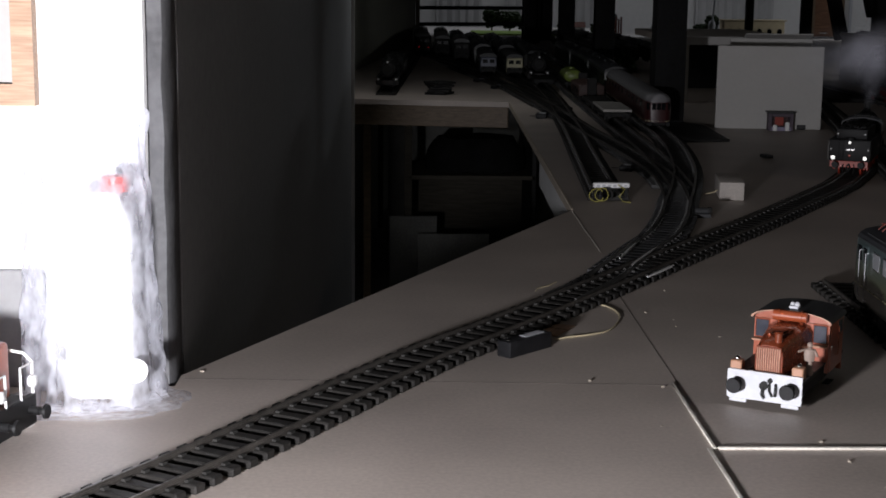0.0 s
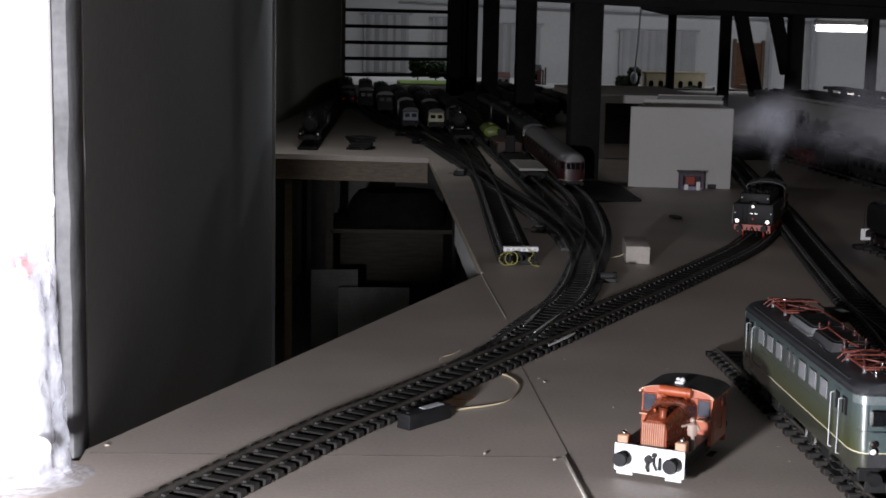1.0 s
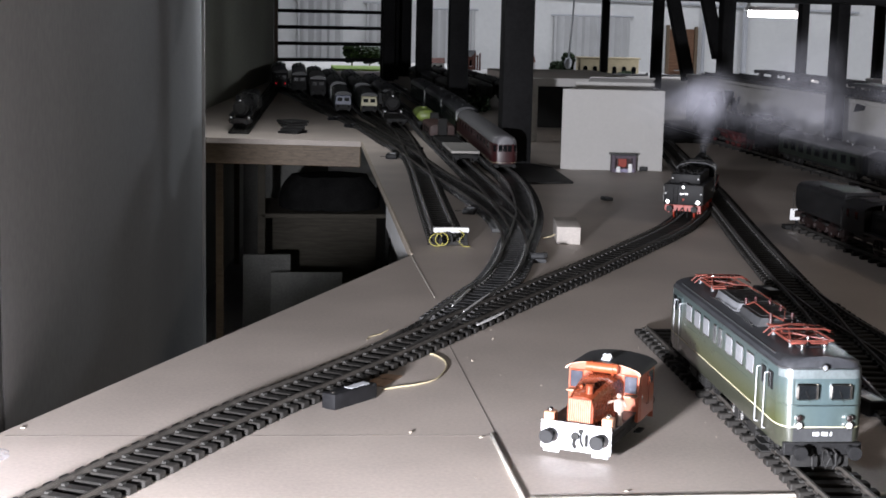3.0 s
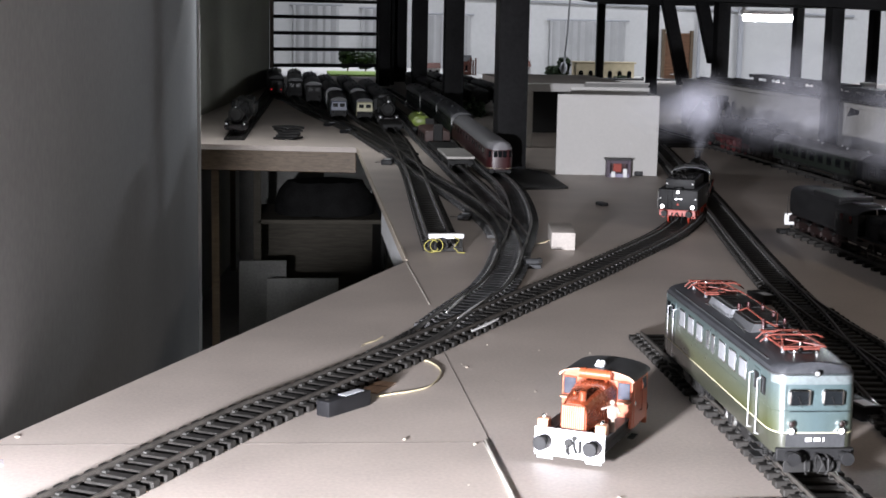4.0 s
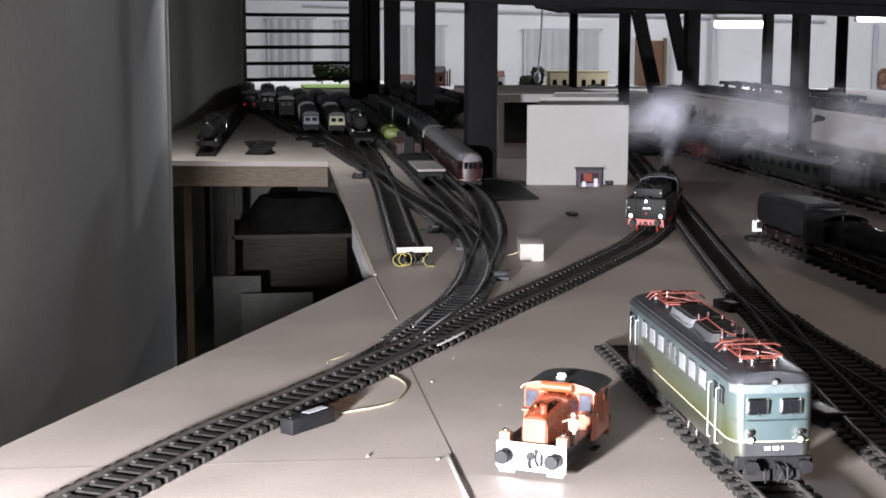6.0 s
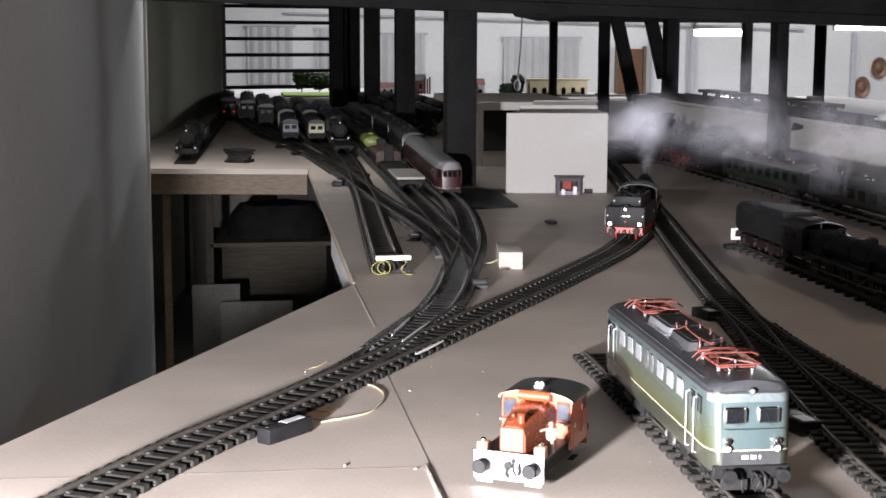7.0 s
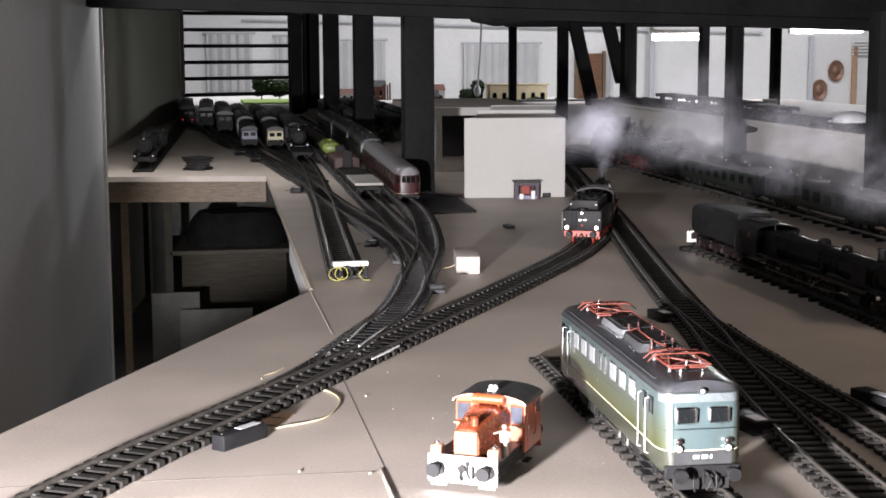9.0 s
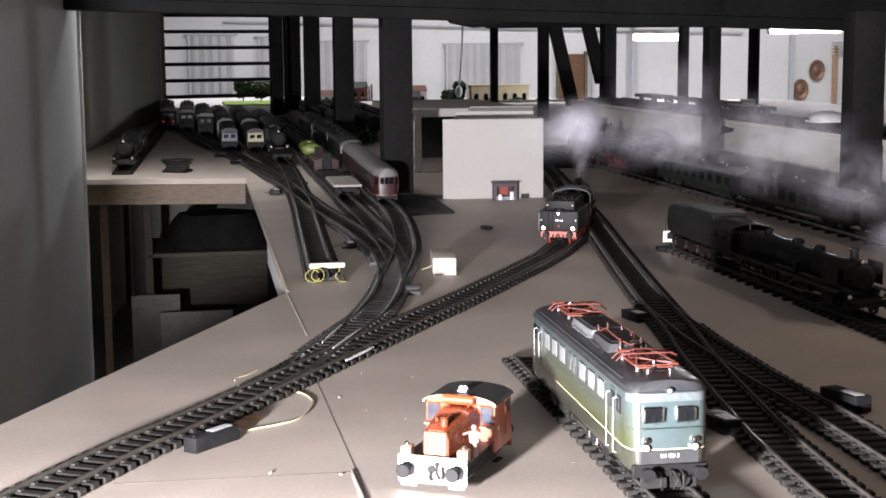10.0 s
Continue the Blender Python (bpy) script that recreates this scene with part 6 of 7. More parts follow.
def railcar(m, L, label, front=True):
    g = thing("railcar", m, label, "model railcar", "wine red railcar set")
    h = L / 2
    sec = [(0.040, 0.020), (0.0435, 0.030), (0.0440, 0.060), (0.0425, 0.090)]
    top = [(0.0425, 0.0905), (0.036, 0.105), (0.022, 0.1145), (0.008, 0.1175)]

    def ring(x, f, pts, fz=1.0):
        r = [(x, y * f, 0.02 + (z - 0.02) * fz) for y, z in pts]
        return r + [(a, -b, c) for a, b, c in reversed(r)]
    st = [(-h, 0.90, 1), (-h + 0.008, 1, 1), (h - 0.055, 1, 1), (h - 0.028, 0.97, 1), (h - 0.010, 0.84, 0.985), (h - 0.002, 0.66, 0.96), (h, 0.5, 0.94)]
    part("body", loft(B(), [ring(x, f, sec, fz) for x, f, fz in st]), WINE, g)
    part("roof", loft(B(), [ring(x, f, top, fz) for x, f, fz in st]), ROOFLIGHT, g, "dull silver rounded roof")
    part("skirt_line", loft(B(), [ring(x, f * 1.01, [(0.0418, 0.0245), (0.0425, 0.0262)], fz) for x, f, fz in st]), CREAM, g)
    part("underframe", box(B(), -h + 0.03, h - 0.04, -0.032, 0.032, 0.006, 0.020, 0.002), BLACKM, g)
    for s in (-1, 1):
        for k in range(11):
            x = -h + 0.05 + (L - 0.15) * k / 10
            f = part("window", box(B(), x - 0.016, x + 0.016, *sorted((s * 0.0425, s * 0.0443)), 0.066, 0.084, 0.0006), BLACKM, g)
            part("pane", box(B(), x - 0.0145, x + 0.0145, *sorted((s * 0.0430, s * 0.0447)), 0.0675, 0.0825, 0.0004), GLASS_DARK, f)
    if front:
        for x, y, a, w in ((h, 0.0, 0, 0.0064), (h, 0.0148, 0, 0.0064), (h, -0.0148, 0, 0.0064), (h - 0.0055, 0.0325, 45, 0.0052), (h - 0.0055, -0.0325, -45, 0.0052)):
            bm = box(B(), -0.002, 0.0012, -w, w, 0.062, 0.0835, 0.0006)
            bmesh.ops.transform(bm, matrix=Matrix.Translation((x, y, 0)) @ Matrix.Rotation(radians(a), 4, "Z"), verts=bm.verts)
            part("front_window", bm, GLASS_DARK, g)
        for s in (-1, 1):
            lamp(g, h - 0.006, s * 0.022, 0.046, 0.0032, 1, WHITE, SILVER)
        buffers(g, h - 0.006, 0.016, 1, BLACK)
    for d in (-1, 1):
        part("bogie", B_bogie(d * (h - 0.14)), BLACKM, g)
        for ax in (-0.045, 0.045):
            for s in (-1, 1):
                wheel(g, d * (h - 0.14) + ax, s * 0.0235, 0.0140, BLACKM)
    return g


cl = along(C2_PTS, (1.012, 4.20))
railcar(on_track(C2_PTS, cl + 1.15, cl) @ Matrix.Diagonal((1, 0.92, 0.88, 1)), 1.15, "wine red model railcar with silver roof at the line's head")
for k in range(3):
    coach(on_track(C2_PTS, cl + 1.96 + 0.81 * k, cl + 1.17 + 0.81 * k), COACHGREEN, ROOFGREY, 0.78, 8, "dark coach coupled behind the wine red railcar", "yard coaches")


def flat_wagon(m, L=0.30, load=True, label="flat goods wagon with a pale load deck"):
    g = thing("flat_wagon", m, label, "model wagon", "goods wagons")
    h = L / 2
    part("frame", box(B(), -h, h, -0.040, 0.040, 0.022, 0.034, 0.001), BLACKM, g)
    if load:
        part("load", box(B(), -h + 0.003, h - 0.003, -0.043, 0.043, 0.036, 0.044, 0.0015), GREYBOARD, g, "pale load deck")
    for d in (-1, 1):
        buffers(g, d * h, 0.0255, d, BLACK)
        for s in (-1, 1):
            wheel(g, d * h * 0.6, s * 0.0235, 0.0145, BLACKM)
            part("axle_guard", box(B(), d * h * 0.6 - 0.012, d * h * 0.6 + 0.012, *sorted((s * 0.029, s * 0.034)), 0.008, 0.022), BLACKM, g)
    return g


BROWNVAN = mat("dark_brown_van", (0.045, 0.022, 0.018), 0.6, vary=0.2, scale=20)
BLUENOSE = mat("blue_grey_nose", (0.10, 0.11, 0.15), 0.45, vary=0.15, scale=30)
wl = along(W_PTS, (0.914, 4.315))
flat_wagon(on_track(W_PTS, wl + 0.30, wl))
flat_wagon(on_track(W_PTS, wl + 0.66, wl + 0.34), 0.30, False, "empty dark flat wagon behind another")
coach(on_track(W_PTS, wl + 1.03, wl + 0.70), BROWNVAN, BROWNVAN, 0.30, 3, "small brown goods van standing in the yard", "goods wagons", "model wagon", "goods_van", 0.062, 0.070)
tk = thing("tank_wagon", on_track(W_PTS, wl + 1.68, wl + 1.35), "lime green rounded tank wagon in the yard", "model wagon", "goods wagons")
part("frame", box(B(), -0.14, 0.14, -0.036, 0.036, 0.022, 0.032, 0.001), BLACKM, tk)
bm = rod(B(), (-0.12, 0, 0.060), (0.12, 0, 0.060), 0.031, seg=20)
ball(bm, (0.12, 0, 0.060), 0.031, 3, (0.4, 1, 1))
ball(bm, (-0.12, 0, 0.060), 0.031, 3, (0.4, 1, 1))
bmesh.ops.transform(bm, matrix=Matrix.Translation((0, 0, 0.052)) @ Matrix.Diagonal((1, 1.22, 0.78, 1)) @ Matrix.Translation((0, 0, -0.060)), verts=bm.verts)
part("tank", bm, MOSS, tk)
part("dome", rod(B(), (0, 0, 0.074), (0, 0, 0.082), 0.012, seg=14), MOSS, tk)
for d in (-1, 1):
    buffers(tk, d * 0.14, 0.0255, d, BLACK)
    for s in (-1, 1):
        wheel(tk, d * 0.085, s * 0.0235, 0.0145, BLACKM)


def yard_loco(m, L, body_m, nose_m, label, lit=None, roof_m=DARKGREY):
    """A box engine seen from its front end."""
    g = thing("yard_engine", m, label, "model locomotive", "yard engines")
    h = L / 2
    part("body", box(B(), -h, h - 0.02, -0.044, 0.044, 0.024, 0.100, 0.004, 2), body_m, g)
    bm = loft(B(), [[(x, y, z) for y, z in ((0.044 * f, 0.024), (0.044 * f, 0.062), (0.040 * f, t), (-0.040 * f, t), (-0.044 * f, 0.062), (-0.044 * f, 0.024))] for x, f, t in ((h - 0.0205, 1, 0.100), (h - 0.004, 0.95, 0.096), (h, 0.9, 0.092))])
    part("nose", bm, nose_m, g)
    part("nose_apron", box(B(), h - 0.012, h + 0.0008, -0.0415, 0.0415, 0.022, 0.050, 0.002), BLACKM, g)
    arc = [(0.044 * math.cos(a), 0.098 + 0.020 * math.sin(a)) for a in [math.pi * q / 10 for q in range(11)]]
    part("roof", loft(B(), [[(x, y, z) for y, z in arc] for x in (-h, h - 0.012)]), roof_m, g)
    for y in (-0.018, 0.018):
        part("front_window", box(B(), h - 0.006, h + 0.0008, y - 0.013, y + 0.013, 0.066, 0.086, 0.001), GLASS_DARK, g)
        lamp(g, h + 0.0005, y * 1.5, 0.040, 0.0035, 1, lit or GLASS_DARK, BLACKM)
    for d in (-1, 1):
        part("bogie", B_bogie(d * (h - 0.12)), BLACKM, g)
        buffers(g, d * h, 0.0255, d, BLACK)
    for s in (-1, 1):
        for k in range(5):
            x = -h + 0.06 + (L - 0.16) * k / 4
            part("window", box(B(), x - 0.014, x + 0.014, *sorted((s * 0.0430, s * 0.0447)), 0.070, 0.088), GLASS_DARK, g)
    return g


yard_loco(straight(0.659, 7.233, 0.648, 6.55) @ Matrix.Diagonal((1, 0.86, 0.84, 1)), 0.66, COACHGREEN, BLUENOSE, "dark yard engine with a blue and white nose")
yard_loco(straight(0.77, 7.138, 0.76, 6.483) @ Matrix.Diagonal((1, 0.86, 0.84, 1)), 0.64, COACHGREEN, CREAM, "dark yard engine with a cream nose")
flat_wagon(straight(0.834, 6.089, 0.828, 5.795), 0.28, False, "dark low wagon standing in the yard")
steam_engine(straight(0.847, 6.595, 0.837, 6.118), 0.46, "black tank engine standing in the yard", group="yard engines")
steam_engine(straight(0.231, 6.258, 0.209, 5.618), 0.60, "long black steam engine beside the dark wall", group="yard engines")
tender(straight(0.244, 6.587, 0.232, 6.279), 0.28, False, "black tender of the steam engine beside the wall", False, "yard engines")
yard_loco(straight(0.371, 9.145, 0.376, 8.431), 0.66, BLACK, BLACK, "black yard engine with lit red tail lamps", TAIL)
ends = [(0.478, 8.18, COACHGREEN, "dark green coaches parked in the yard"), (0.569, 7.70, DARKGREY, "dark grey coaches parked in the yard")]
for x, y, mm, lab in ends:
    yard_loco(straight(x + 0.01, y + 0.75, x, y), 0.70, mm, BLACKM, lab, None, ROOFGREY)
for x, y0 in ((0.658, 7.27), (0.77, 7.19), (0.87, 6.67), (0.489, 9.0), (0.577, 8.51), (0.363, 9.18)):
    for k in range(2):
        if y0 + 0.82 * (k + 1) < 10.15:
            coach(straight(x + 0.01, y0 + 0.80 + 0.82 * k, x, y0 + 0.82 * k), COACHGREEN, ROOFGREY, 0.79, 8, "dark coach in a row on a yard track", "yard coaches")
ju = thing("scrap_pile", Matrix.Translation((0.411, 5.635, 0)), "pile of black spare track parts on the far table", "spare parts")
for k in range(5):
    part("spare_part", box(B(), -0.042, 0.042, -0.05, 0.05, 0.0005 + 0.010 * k, 0.0095 + 0.010 * k, 0.002, 1, Matrix.Rotation(0.25 * k - 0.4, 4, "Z")), BLACKM, ju)

# dark wagons and scatter bushes beyond the main post
for x, y0, n in ((1.281, 7.50, 3), (1.433, 7.58, 3), (1.579, 7.19, 3)):
    for k in range(n):
        coach(straight(x + 0.01, y0 + 0.80 + 0.82 * k, x, y0 + 0.82 * k), BLACKM, DARKGREY, 0.79, 5, "dark coach on a far siding behind the posts", "siding coaches", z1=0.085, zr=0.103)
random.seed(31)
for x, y, r in ((1.193, 6.47, 0.047), (1.237, 7.04, 0.056), (1.331, 7.12, 0.066), (1.177, 7.38, 0.042), (1.498, 6.96, 0.055)):
    bm = B()
    for k in range(46):
        a, q, zz = random.uniform(0, 6.28), random.uniform(0, 1) ** 0.5, random.uniform(0, 1)
        ball(bm, (r * q * math.cos(a), r * 1.4 * q * math.sin(a), r * 1.3 * zz * (1.1 - 0.6 * q) + r * 0.1), r * random.uniform(0.14, 0.28), 1)
    ob = part("scatter_bush", bm, SCENERY, None)
    ob.matrix_world = Matrix.Translation((x, y, 0.0))
    tagged(ob, "dark green scatter bush on the layout board", "model bush", "model bushes")

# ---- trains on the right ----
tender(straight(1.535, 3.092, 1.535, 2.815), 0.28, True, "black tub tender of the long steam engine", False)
steam_engine(straight(1.535, 2.806, 1.534, 2.205) @ Matrix.Diagonal((1, 1, 0.87, 1)), 0.62, "long black steam engine, shade put into its dark red wheels", deflect=True)
ts = thing("track_sign", Matrix.Translation((1.525, 3.135, 0)), "small white track sign at the rail's end", "sign")
part("plate", box(B(), -0.026, 0.012, 0.0, 0.004, 0.020, 0.046, 0.001), WHITE, ts)
part("post", box(B(), -0.010, -0.004, 0.0045, 0.009, 0, 0.03), BLACKM, ts)
part("foot", box(B(), -0.04, 0.03, -0.012, 0.016, 0, 0.010, 0.002), BLACKM, ts)
for y in (4.64, 3.90, 3.16, 2.42):
    coach(straight(2.037, y, 2.035, y - 0.715), COACHGREEN, ROOFLIGHT, 0.715, 9, "bottle green express coach with grey roof", "express coaches", z1=0.080, zr=0.098)
steam_engine(straight(2.031, 4.864, 2.023, 5.36) @ Matrix.Diagonal((1, 1, 1.12, 1)), 0.54, "black express steam engine with red wheels", group="model trains", deflect=True, red=DEEPRED)
tender(straight(2.032, 4.664, 2.031, 4.855), 0.21, False, "black tender of the express engine", False)

# raised level behind the coaches
structure("fascia", box(B(), 2.266, 2.284, 3.15, 6.7, 0.0, 0.199, 0.002), GREYBOARD, "grey board facing below the raised level", "fascia")
structure("raised_deck", box(B(), 2.258, 2.50, 3.15, 6.7, 0.200, 0.215, 0.002), GREYBOARD, "grey raised layout level", "deck")
track("yard_track", [(2.329, 3.176), (2.332, 4.808), (2.335, 6.575)], "track along the edge of the raised level", single=False, z=0.2155, group="raised level tracks")
track("yard_track", [(2.425, 3.145), (2.427, 4.759), (2.43, 6.508)], "second track on the raised level", single=False, z=0.2155, group="raised level tracks")
flat_wagon(straight(2.332, 4.808, 2.331, 4.543, 0.2155), 0.28, False, "low dark wagon on the raised level")
for yy in (6.0, 5.62, 5.27):
    flat_wagon(straight(2.389, yy, 2.389, yy - 0.3, 0.215), 0.28, False, "low dark wagon on the raised level")
# pale dome of unknown use on the raised level
sp = thing("pale_dome", Matrix.Translation((2.379, 4.17, 0.2302)), "white-grey dome lying on the raised level", "cover")
part("dome", ball(B(), (0, 0, 0.008), 0.05, 3, (1.15, 1, 0.55)), LIGHTGREY, sp)
part("plinth", box(B(), -0.05, 0.05, -0.05, 0.05, 0.0, 0.006, 0.001), WHITE, sp)
tagged(part("white_block", box(B(), 2.44, 2.48, 4.98, 5.03, 0.216, 0.272, 0.002), CARD, None), "white upright block on the raised level", "block")
GREYBOX = part("low_ramp", box(B(), 1.801, 1.993, 5.392, 6.892, 0.0, 0.017, 0.003), BLACKM, None)
tagged(GREYBOX, "low black trackside ramp", "ramp")

# the main post's shadow, laid on the board as a thin dark sheet
tagged(part("post_shadow", slab(B(), [(1.044, 3.966), (1.177, 3.997), (1.190, 4.388), (1.146, 4.500), (1.047, 4.500)], 0.0004, 0.006), BLACKM, None), "dark sheet laid in for the post's shadow", "plate")

# ---- the corner by the white wall ----
fr = thing("picture_frame", None, "wide oak picture frame hung on the white wall", "picture frame")
FX1, FZ0, FT, FW = -0.086, 0.298, 0.018, 0.022
for nm, rings in (("rail", [[(-0.60, FZ0), (FX1, FZ0), (FX1 - FW, FZ0 + FW), (-0.60 + FW, FZ0 + FW)], None]), ("rail", [[(FX1, FZ0), (FX1, 0.70), (FX1 - FW, 0.70 - FW), (FX1 - FW, FZ0 + FW)], None]),
                  ("rail", [[(FX1, 0.70), (-0.60, 0.70), (-0.60 + FW, 0.70 - FW), (FX1 - FW, 0.70 - FW)], None]), ("rail", [[(-0.60, 0.70), (-0.60, FZ0), (-0.60 + FW, FZ0 + FW), (-0.60 + FW, 0.70 - FW)], None])):
    bm = loft(B(), [[(x, 1.514 - dd, z) for x, z in rings[0]] for dd in (0.0, FT)])
    part(nm, bm, WOODFRAME, fr)
part("board", box(B(), -0.60 + FW, FX1 - FW, 1.506, 1.5135, FZ0 + FW, 0.70 - FW), CARD, fr)
structure("wall_recess_panel", box(B(), -0.9, -0.086, 1.506, 1.5145, 0.0, 0.126, 0.002), PLASTER_GREY, "grey lower panel of the white wall", "panel")

cn = thing("canister", Matrix.Translation((-0.014, 1.448, 0)) @ Matrix.Diagonal((1.045, 1.045, 1.10, 1)), "white plastic canister with a red cap inside a clear bag", "canister")
bm = loft(B(), [[(0.034 * f * math.copysign(abs(math.cos(a)) ** 0.45, math.cos(a)), 0.030 * f * math.copysign(abs(math.sin(a)) ** 0.45, math.sin(a)), z) for a in [2 * math.pi * k / 28 for k in range(28)]]
                for z, f in ((0.012, 0.94), (0.016, 1), (0.150, 1), (0.172, 0.97), (0.188, 0.8), (0.196, 0.62), (0.199, 0.56))])
part("body", bm, WHITE, cn)
part("cap", rod(B(), (0.015, 0, 0.1985), (0.015, 0, 0.2125), 0.0125, seg=20), REDCAP, cn, "ribbed red screw cap")

bm = B()
rings = []
NB = 56
for k in range(34):
    t = k / 33
    z = 0.004 + 0.276 * t
    ring = []
    for q in range(NB):
        a = 2 * math.pi * q / NB
        w = 0.057 + 0.012 * (1 - t) ** 2
        d = 0.040 + 0.016 * (1 - t) ** 2
        if t > 0.75:
            d *= 1 - 0.8 * (t - 0.75) / 0.25
        fold = 0.10 * noise.noise(Vector((3 * math.cos(a), 3 * math.sin(a), t * 4))) + 0.07 * noise.noise(Vector((9 * math.cos(a), 9 * math.sin(a), t * 11 + 5))) + 0.05 * math.sin(a * 7 + t * 6)
        ring.append((w * (1 + fold) * math.cos(a), d * (1 + fold) * math.sin(a), z + 0.010 * noise.noise(Vector((a, t * 3, 9))) * (t if t > 0.8 else 0.3)))
    rings.append(ring)
loft(bm, rings, caps=False)
bag = part("plastic_bag", bm, BAG, None)
bag.matrix_world = Matrix.Translation((-0.025, 1.447, 0.002)) @ Matrix.Scale(1.045, 4)
for p_ in bag.data.polygons:
    p_.use_smooth = True
tagged(bag, "crumpled clear plastic bag standing against the white wall", "plastic bag")
bm = B()
rings = []
for k in range(6):
    t = k / 5
    rings.append([((0.066 + 0.026 * t) * (1 + 0.16 * noise.noise(Vector((4 * math.cos(a), 4 * math.sin(a), t)))) * math.cos(a), (0.050 + 0.020 * t) * (1 + 0.16 * noise.noise(Vector((4 * math.cos(a), 4 * math.sin(a), t)))) * math.sin(a),
                   0.012 * (1 - t) ** 1.5 * (1 + 0.6 * noise.noise(Vector((6 * math.cos(a), 6 * math.sin(a), 3 + 2 * t)))) + 0.0015) for a in [2 * math.pi * q / 48 for q in range(48)]])
loft(bm, rings, caps=False)
hem = part("hem", bm, BAG, bag)
hem.matrix_parent_inverse = Matrix.Identity(4)
# white disc of unknown kind, added to the bag to fit the camera's view
st = part("white_disc", rod(B(), (0, 0, 0), (0.0004, -0.0016, 0.0003), 0.0112, seg=32), WHITE, bag, "round white disc")
st.matrix_parent_inverse = Matrix.Identity(4)
st.location = (0.051, -0.055, 0.046)
bag.visible_shadow = hem.visible_shadow = False

# orange engine at the wall, seen by its railed end
oe = thing("railed_engine", Matrix.Translation((-0.175, 1.336, 0.004)) @ Matrix.Rotation(radians(-14), 4, "Z"), "orange diesel engine with white railings at the bench edge", "model locomotive", "model trains")
part("frame", box(B(), -0.12, 0.105, -0.040, 0.040, 0.020, 0.032, 0.001), BLACKM, oe)
part("end_beam", box(B(), 0.105, 0.110, -0.041, 0.041, 0.006, 0.036, 0.001), BLACK, oe)
part("bonnet", box(B(), -0.10, 0.092, -0.027, 0.027, 0.0325, 0.088, 0.006, 3), ORANGE, oe)
part("bonnet_top", box(B(), -0.10, 0.060, -0.020, 0.020, 0.0882, 0.0900, 0.001), BURNT, oe)
part("cab", box(B(), -0.12, -0.05, -0.038, 0.038, 0.0325, 0.105, 0.003, 2), ORANGE, oe)
for s in (-1, 1):
    part("railing", wire(B(), [(0.108, s * 0.038, 0.010), (0.108, s * 0.038, 0.066), (0.100, s * 0.038, 0.074), (0.070, s * 0.036, 0.078)], 0.0016), WHITE, oe, "white railing")
    part("railing", wire(B(), [(0.070, s * 0.036, 0.033), (0.070, s * 0.036, 0.078)], 0.0010), BLACKM, oe)
    part("railing", wire(B(), [(0.109, s * 0.014, 0.034), (0.109, s * 0.014, 0.066), (0.109, s * 0.038, 0.066)], 0.0012), WHITE, oe)
    lamp(oe, 0.112, s * 0.030, 0.050, 0.0045, 1, WHITE, WHITE)
    part("step", box(B(), 0.088, 0.106, *sorted((s * 0.034, s * 0.043)), 0.003, 0.006), WHITE, oe)
    for x in (-0.07, 0.06):
        wheel(oe, x, s * 0.0225, 0.0150, BLACKM)
buffers(oe, 0.110, 0.022, 1, BLACK)

# ---- things stored under the far table ----
COVER = mat("black_cloth", (0.010, 0.010, 0.010), 0.95, vary=0.3, scale=20, bump=0.3, spec=0.05)
# card and wood tones that hold the shade below the table
GREYDIM = mat("shaded_grey_card", (0.17, 0.169, 0.158), 0.9, vary=0.2, scale=9, fine=120)
SHADEWOOD = wood("shaded_wood", (0.050, 0.046, 0.037), (0.074, 0.067, 0.055), 4)
SHADEWOOD.node_tree.nodes["Principled BSDF"].inputs["Specular IOR Level"].default_value = 0.1
SHADEWOOD.node_tree.nodes["Principled BSDF"].inputs["Roughness"].default_value = 0.9
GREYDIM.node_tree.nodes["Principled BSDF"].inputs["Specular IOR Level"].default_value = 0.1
shf = thing("storage_shelf", None, "wooden shelf with covered goods, the table's shade in its colour", "shelf")
part("board", box(B(), 0.292, 0.79, 5.66, 6.15, -0.335, -0.318, 0.002), SHADEWOOD, shf)
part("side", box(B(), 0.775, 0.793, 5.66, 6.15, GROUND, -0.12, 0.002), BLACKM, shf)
part("back", box(B(), 0.292, 0.79, 6.14, 6.155, GROUND, -0.336, 0.002), SHADEWOOD, shf)
part("upright", box(B(), 0.277, 0.307, 5.66, 5.71, GROUND, -0.10, 0.002), SHADEWOOD, shf)
bm = B()
rings = []
for k in range(10):
    t = k / 9
    rings.append([((0.20 * (1 - 0.25 * t * t)) * (1 + 0.08 * noise.noise(Vector((2 * math.cos(a), 2 * math.sin(a), t * 2)))) * math.cos(a), 0.15 * (1 - 0.3 * t * t) * math.sin(a), 0.13 * t ** 0.7 + 0.01 * noise.noise(Vector((3 * math.cos(a), 3 * math.sin(a), 4 + t)))) for a in [2 * math.pi * q / 32 for q in range(32)]])
loft(bm, rings)
cv = part("black_cover", bm, COVER, None)
cv.matrix_world = Matrix.Translation((0.562, 5.87, -0.317))
tagged(cv, "black cloth heaped on a shelf under the table", "cloth")
for x0, x1, y, z0, z1, tilt, lab in ((0.222, 0.405, 5.60, GROUND, -0.470, 4, "grey card sheet leaning below the table"), (0.330, 0.600, 5.45, GROUND, -0.513, 0, "pale cardboard box side below the table"), (0.20, 0.59, 6.75, GROUND, -0.05, 0, "grey panel far under the table, shade put into its colour")):
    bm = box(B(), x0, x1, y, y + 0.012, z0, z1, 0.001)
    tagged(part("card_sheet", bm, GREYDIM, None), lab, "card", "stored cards")
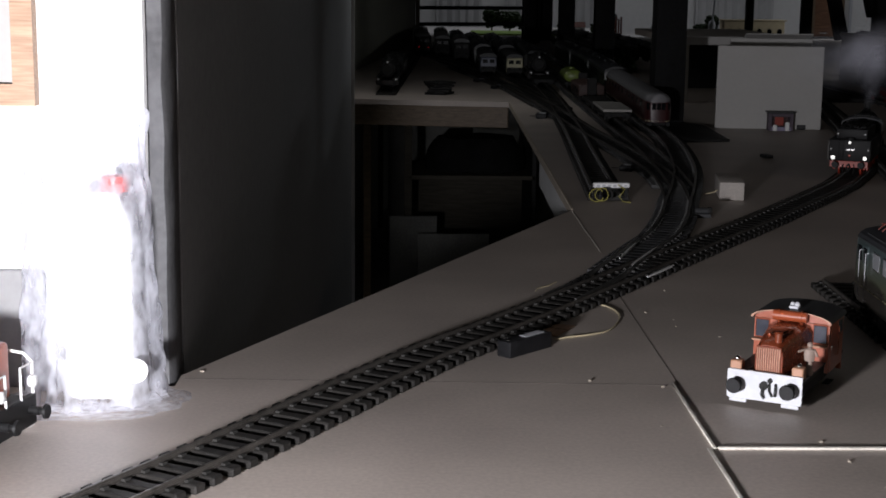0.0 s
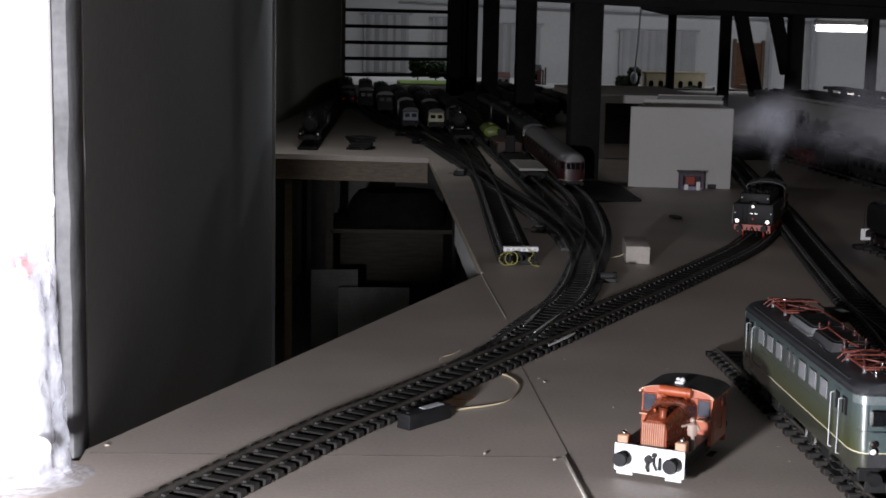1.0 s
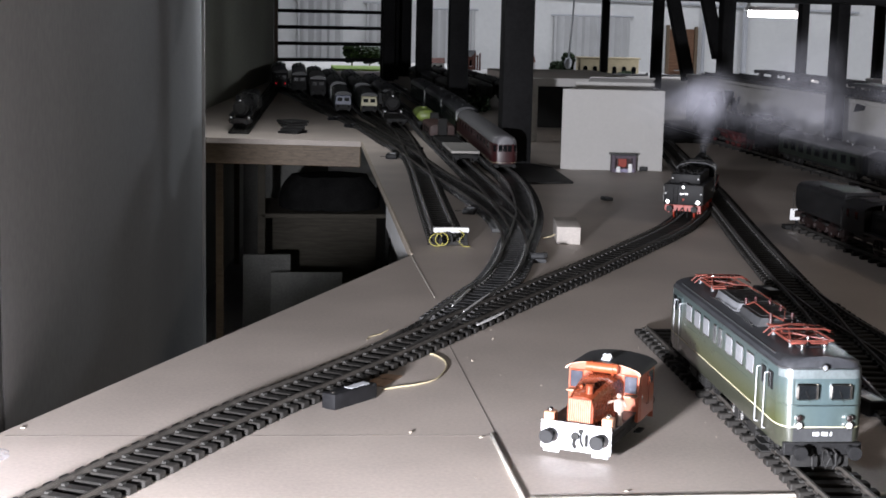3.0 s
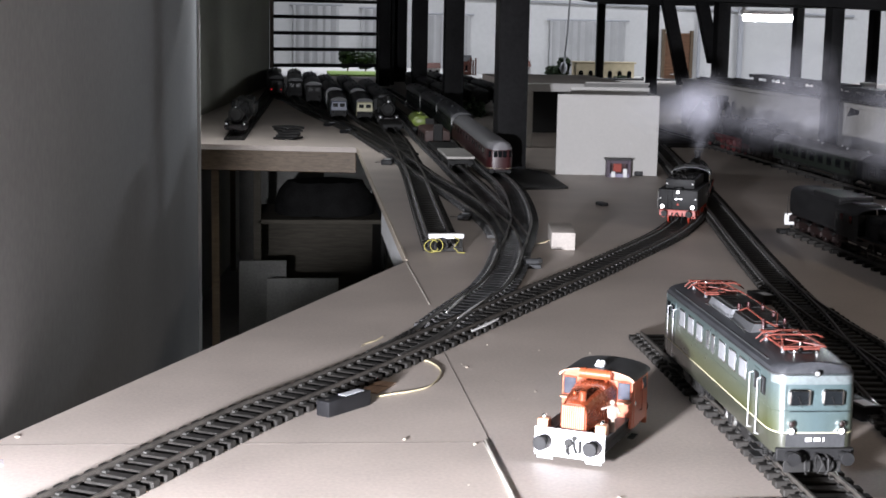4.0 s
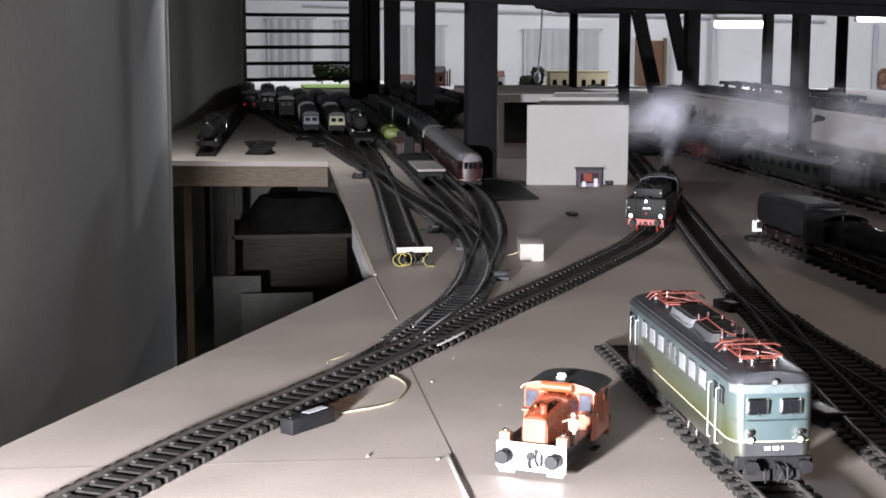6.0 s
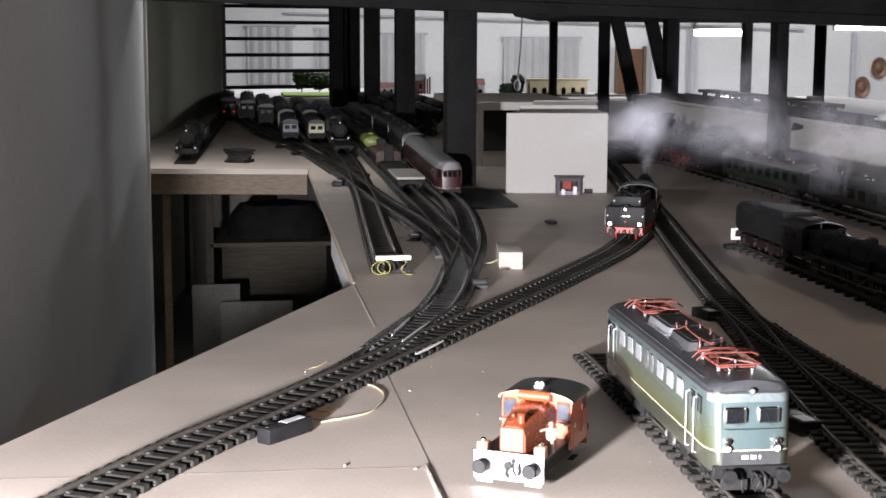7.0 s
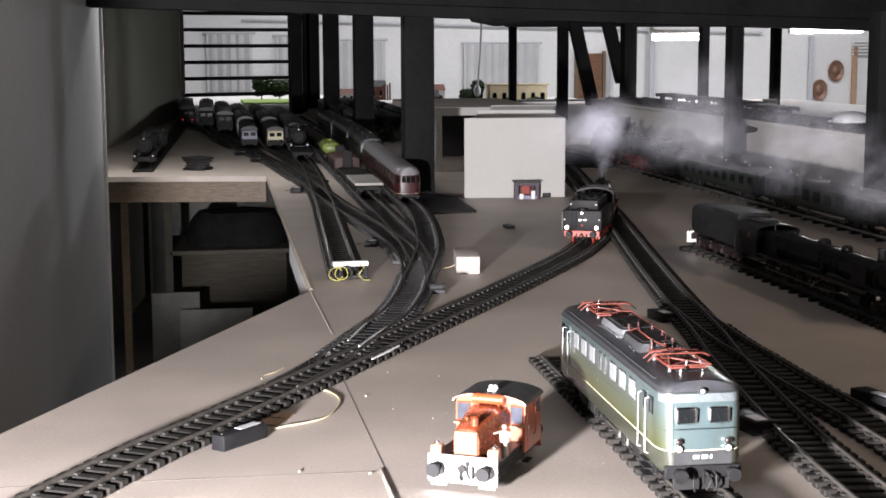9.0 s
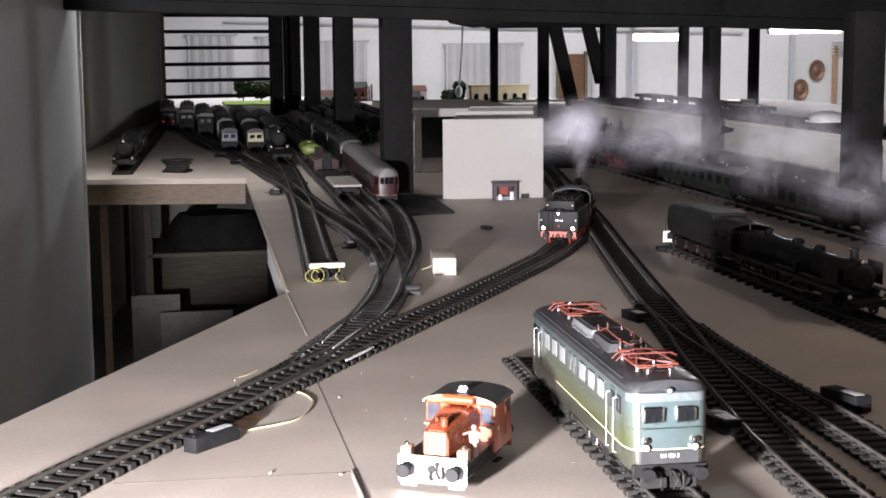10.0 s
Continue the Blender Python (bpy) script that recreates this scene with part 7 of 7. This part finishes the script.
structure("under_side", box(B(), 0.90, 0.92, 2.9, 8.0, GROUND, -0.02), WALL_FAR, "pale side panel under the table arm", "panel")

# ---- smoke from the chimney: thin curled veils ----
SMOKE = bpy.data.materials.new("thin_smoke")
SMOKE.use_nodes = True
sn, sk = SMOKE.node_tree.nodes, SMOKE.node_tree.links
sn.remove(sn["Principled BSDF"])
s_uv, s_len, s_map = sn.new("ShaderNodeUVMap"), sn.new("ShaderNodeVectorMath"), sn.new("ShaderNodeMapRange")
s_off = sn.new("ShaderNodeVectorMath")
s_off.operation, s_len.operation = "SUBTRACT", "LENGTH"
s_off.inputs[1].default_value = (0.5, 0.5, 0.0)
sk.new(s_uv.outputs[0], s_off.inputs[0])
sk.new(s_off.outputs[0], s_len.inputs[0])
s_map.interpolation_type = "SMOOTHERSTEP"
s_map.inputs[1].default_value, s_map.inputs[2].default_value, s_map.inputs[3].default_value, s_map.inputs[4].default_value = 0.02, 0.48, 1.0, 0.0
sk.new(s_len.outputs["Value"], s_map.inputs[0])
s_tc, s_n, s_r, s_mul, s_mul2 = sn.new("ShaderNodeTexCoord"), sn.new("ShaderNodeTexNoise"), sn.new("ShaderNodeMapRange"), sn.new("ShaderNodeMath"), sn.new("ShaderNodeMath")
s_n.inputs["Scale"].default_value, s_n.inputs["Detail"].default_value, s_n.inputs["Distortion"].default_value = 11.0, 5.0, 1.0
sk.new(s_tc.outputs["Object"], s_n.inputs["Vector"])
s_r.inputs[1].default_value, s_r.inputs[2].default_value = 0.26, 0.80
sk.new(s_n.outputs["Fac"], s_r.inputs[0])
s_mul.operation = s_mul2.operation = "MULTIPLY"
sk.new(s_map.outputs[0], s_mul.inputs[0])
sk.new(s_r.outputs[0], s_mul.inputs[1])
sk.new(s_mul.outputs[0], s_mul2.inputs[0])
s_mul2.inputs[1].default_value = 0.28
s_d, s_t, s_m1, s_tr, s_m2 = sn.new("ShaderNodeBsdfDiffuse"), sn.new("ShaderNodeBsdfTranslucent"), sn.new("ShaderNodeMixShader"), sn.new("ShaderNodeBsdfTransparent"), sn.new("ShaderNodeMixShader")
s_d.inputs[0].default_value = s_t.inputs[0].default_value = (0.88, 0.885, 1.0, 1)
sk.new(s_d.outputs[0], s_m1.inputs[1])
sk.new(s_t.outputs[0], s_m1.inputs[2])
s_m1.inputs[0].default_value = 0.45
sk.new(s_mul2.outputs[0], s_m2.inputs[0])
sk.new(s_tr.outputs[0], s_m2.inputs[1])
sk.new(s_m1.outputs[0], s_m2.inputs[2])
sk.new(s_m2.outputs[0], sn["Material Output"].inputs["Surface"])

random.seed(5)
bm = B()
uvl = bm.loops.layers.uv.new("UVMap")
N = 10
VEILS = []
# the narrow jet over the chimney
for k in range(5):
    t = k / 4
    VEILS.append(((1.430 + 0.012 * t, 3.590 + 0.02 * t, 0.152 + 0.115 * t), 0.022 + 0.060 * t, 0.040 + 0.035 * t))
# the billow above it
for k in range(6):
    VEILS.append(((1.445 + random.gauss(0, 0.08), 3.64 + random.uniform(-0.05, 0.1), 0.265 + random.gauss(0, 0.026)), random.uniform(0.09, 0.16), random.uniform(0.07, 0.12)))
# the drift that thins out over the parked trains
for k in range(14):
    t = (k + 0.5) / 14
    VEILS.append(((1.50 + 0.52 * t + random.gauss(0, 0.05), 3.60 - 1.05 * t ** 1.3 + random.gauss(0, 0.10), 0.268 - 0.12 * t + random.gauss(0, 0.035)), random.uniform(0.15, 0.26), random.uniform(0.07, 0.14)))
# wisps that sink over the black engine
for k in range(5):
    VEILS.append(((1.62 + random.uniform(-0.06, 0.14), 2.45 - 0.11 * k + random.gauss(0, 0.03), 0.135 + random.gauss(0, 0.02)), random.uniform(0.08, 0.14), random.uniform(0.05, 0.08)))
for c, w, h in VEILS:
    a = random.uniform(-0.5, 0.5)
    u, v = Vector((math.cos(a), math.sin(a), random.uniform(-0.25, 0.25))), Vector((random.uniform(-0.3, 0.3), random.uniform(-0.4, 0.4), 1))
    nrm = u.cross(v).normalized()
    ph = random.uniform(0, 50)
    g = []
    for i in range(N + 1):
        row = []
        for j in range(N + 1):
            s, t = i / N - 0.5, j / N - 0.5
            d = 0.35 * w * noise.noise(Vector((s * 3 + ph, t * 3, ph)))
            row.append((bm.verts.new(Vector(c) + u * s * 2 * w + v * t * 2 * h + nrm * d), (i / N, j / N)))
        g.append(row)
    for i in range(N):
        for j in range(N):
            q = (g[i][j], g[i + 1][j], g[i + 1][j + 1], g[i][j + 1])
            if min(math.hypot(p[1][0] - 0.5, p[1][1] - 0.5) for p in q) > 0.47:
                continue
            f = bm.faces.new([p[0] for p in q])
            f.smooth = True
            for lp, p in zip(f.loops, q):
                lp[uvl].uv = p[1]
sm = part("smoke", bm, SMOKE, None)
sm.visible_shadow = False
tagged(sm, "thin bluish white steam drifting from the chimney", "smoke", kind="stuff")
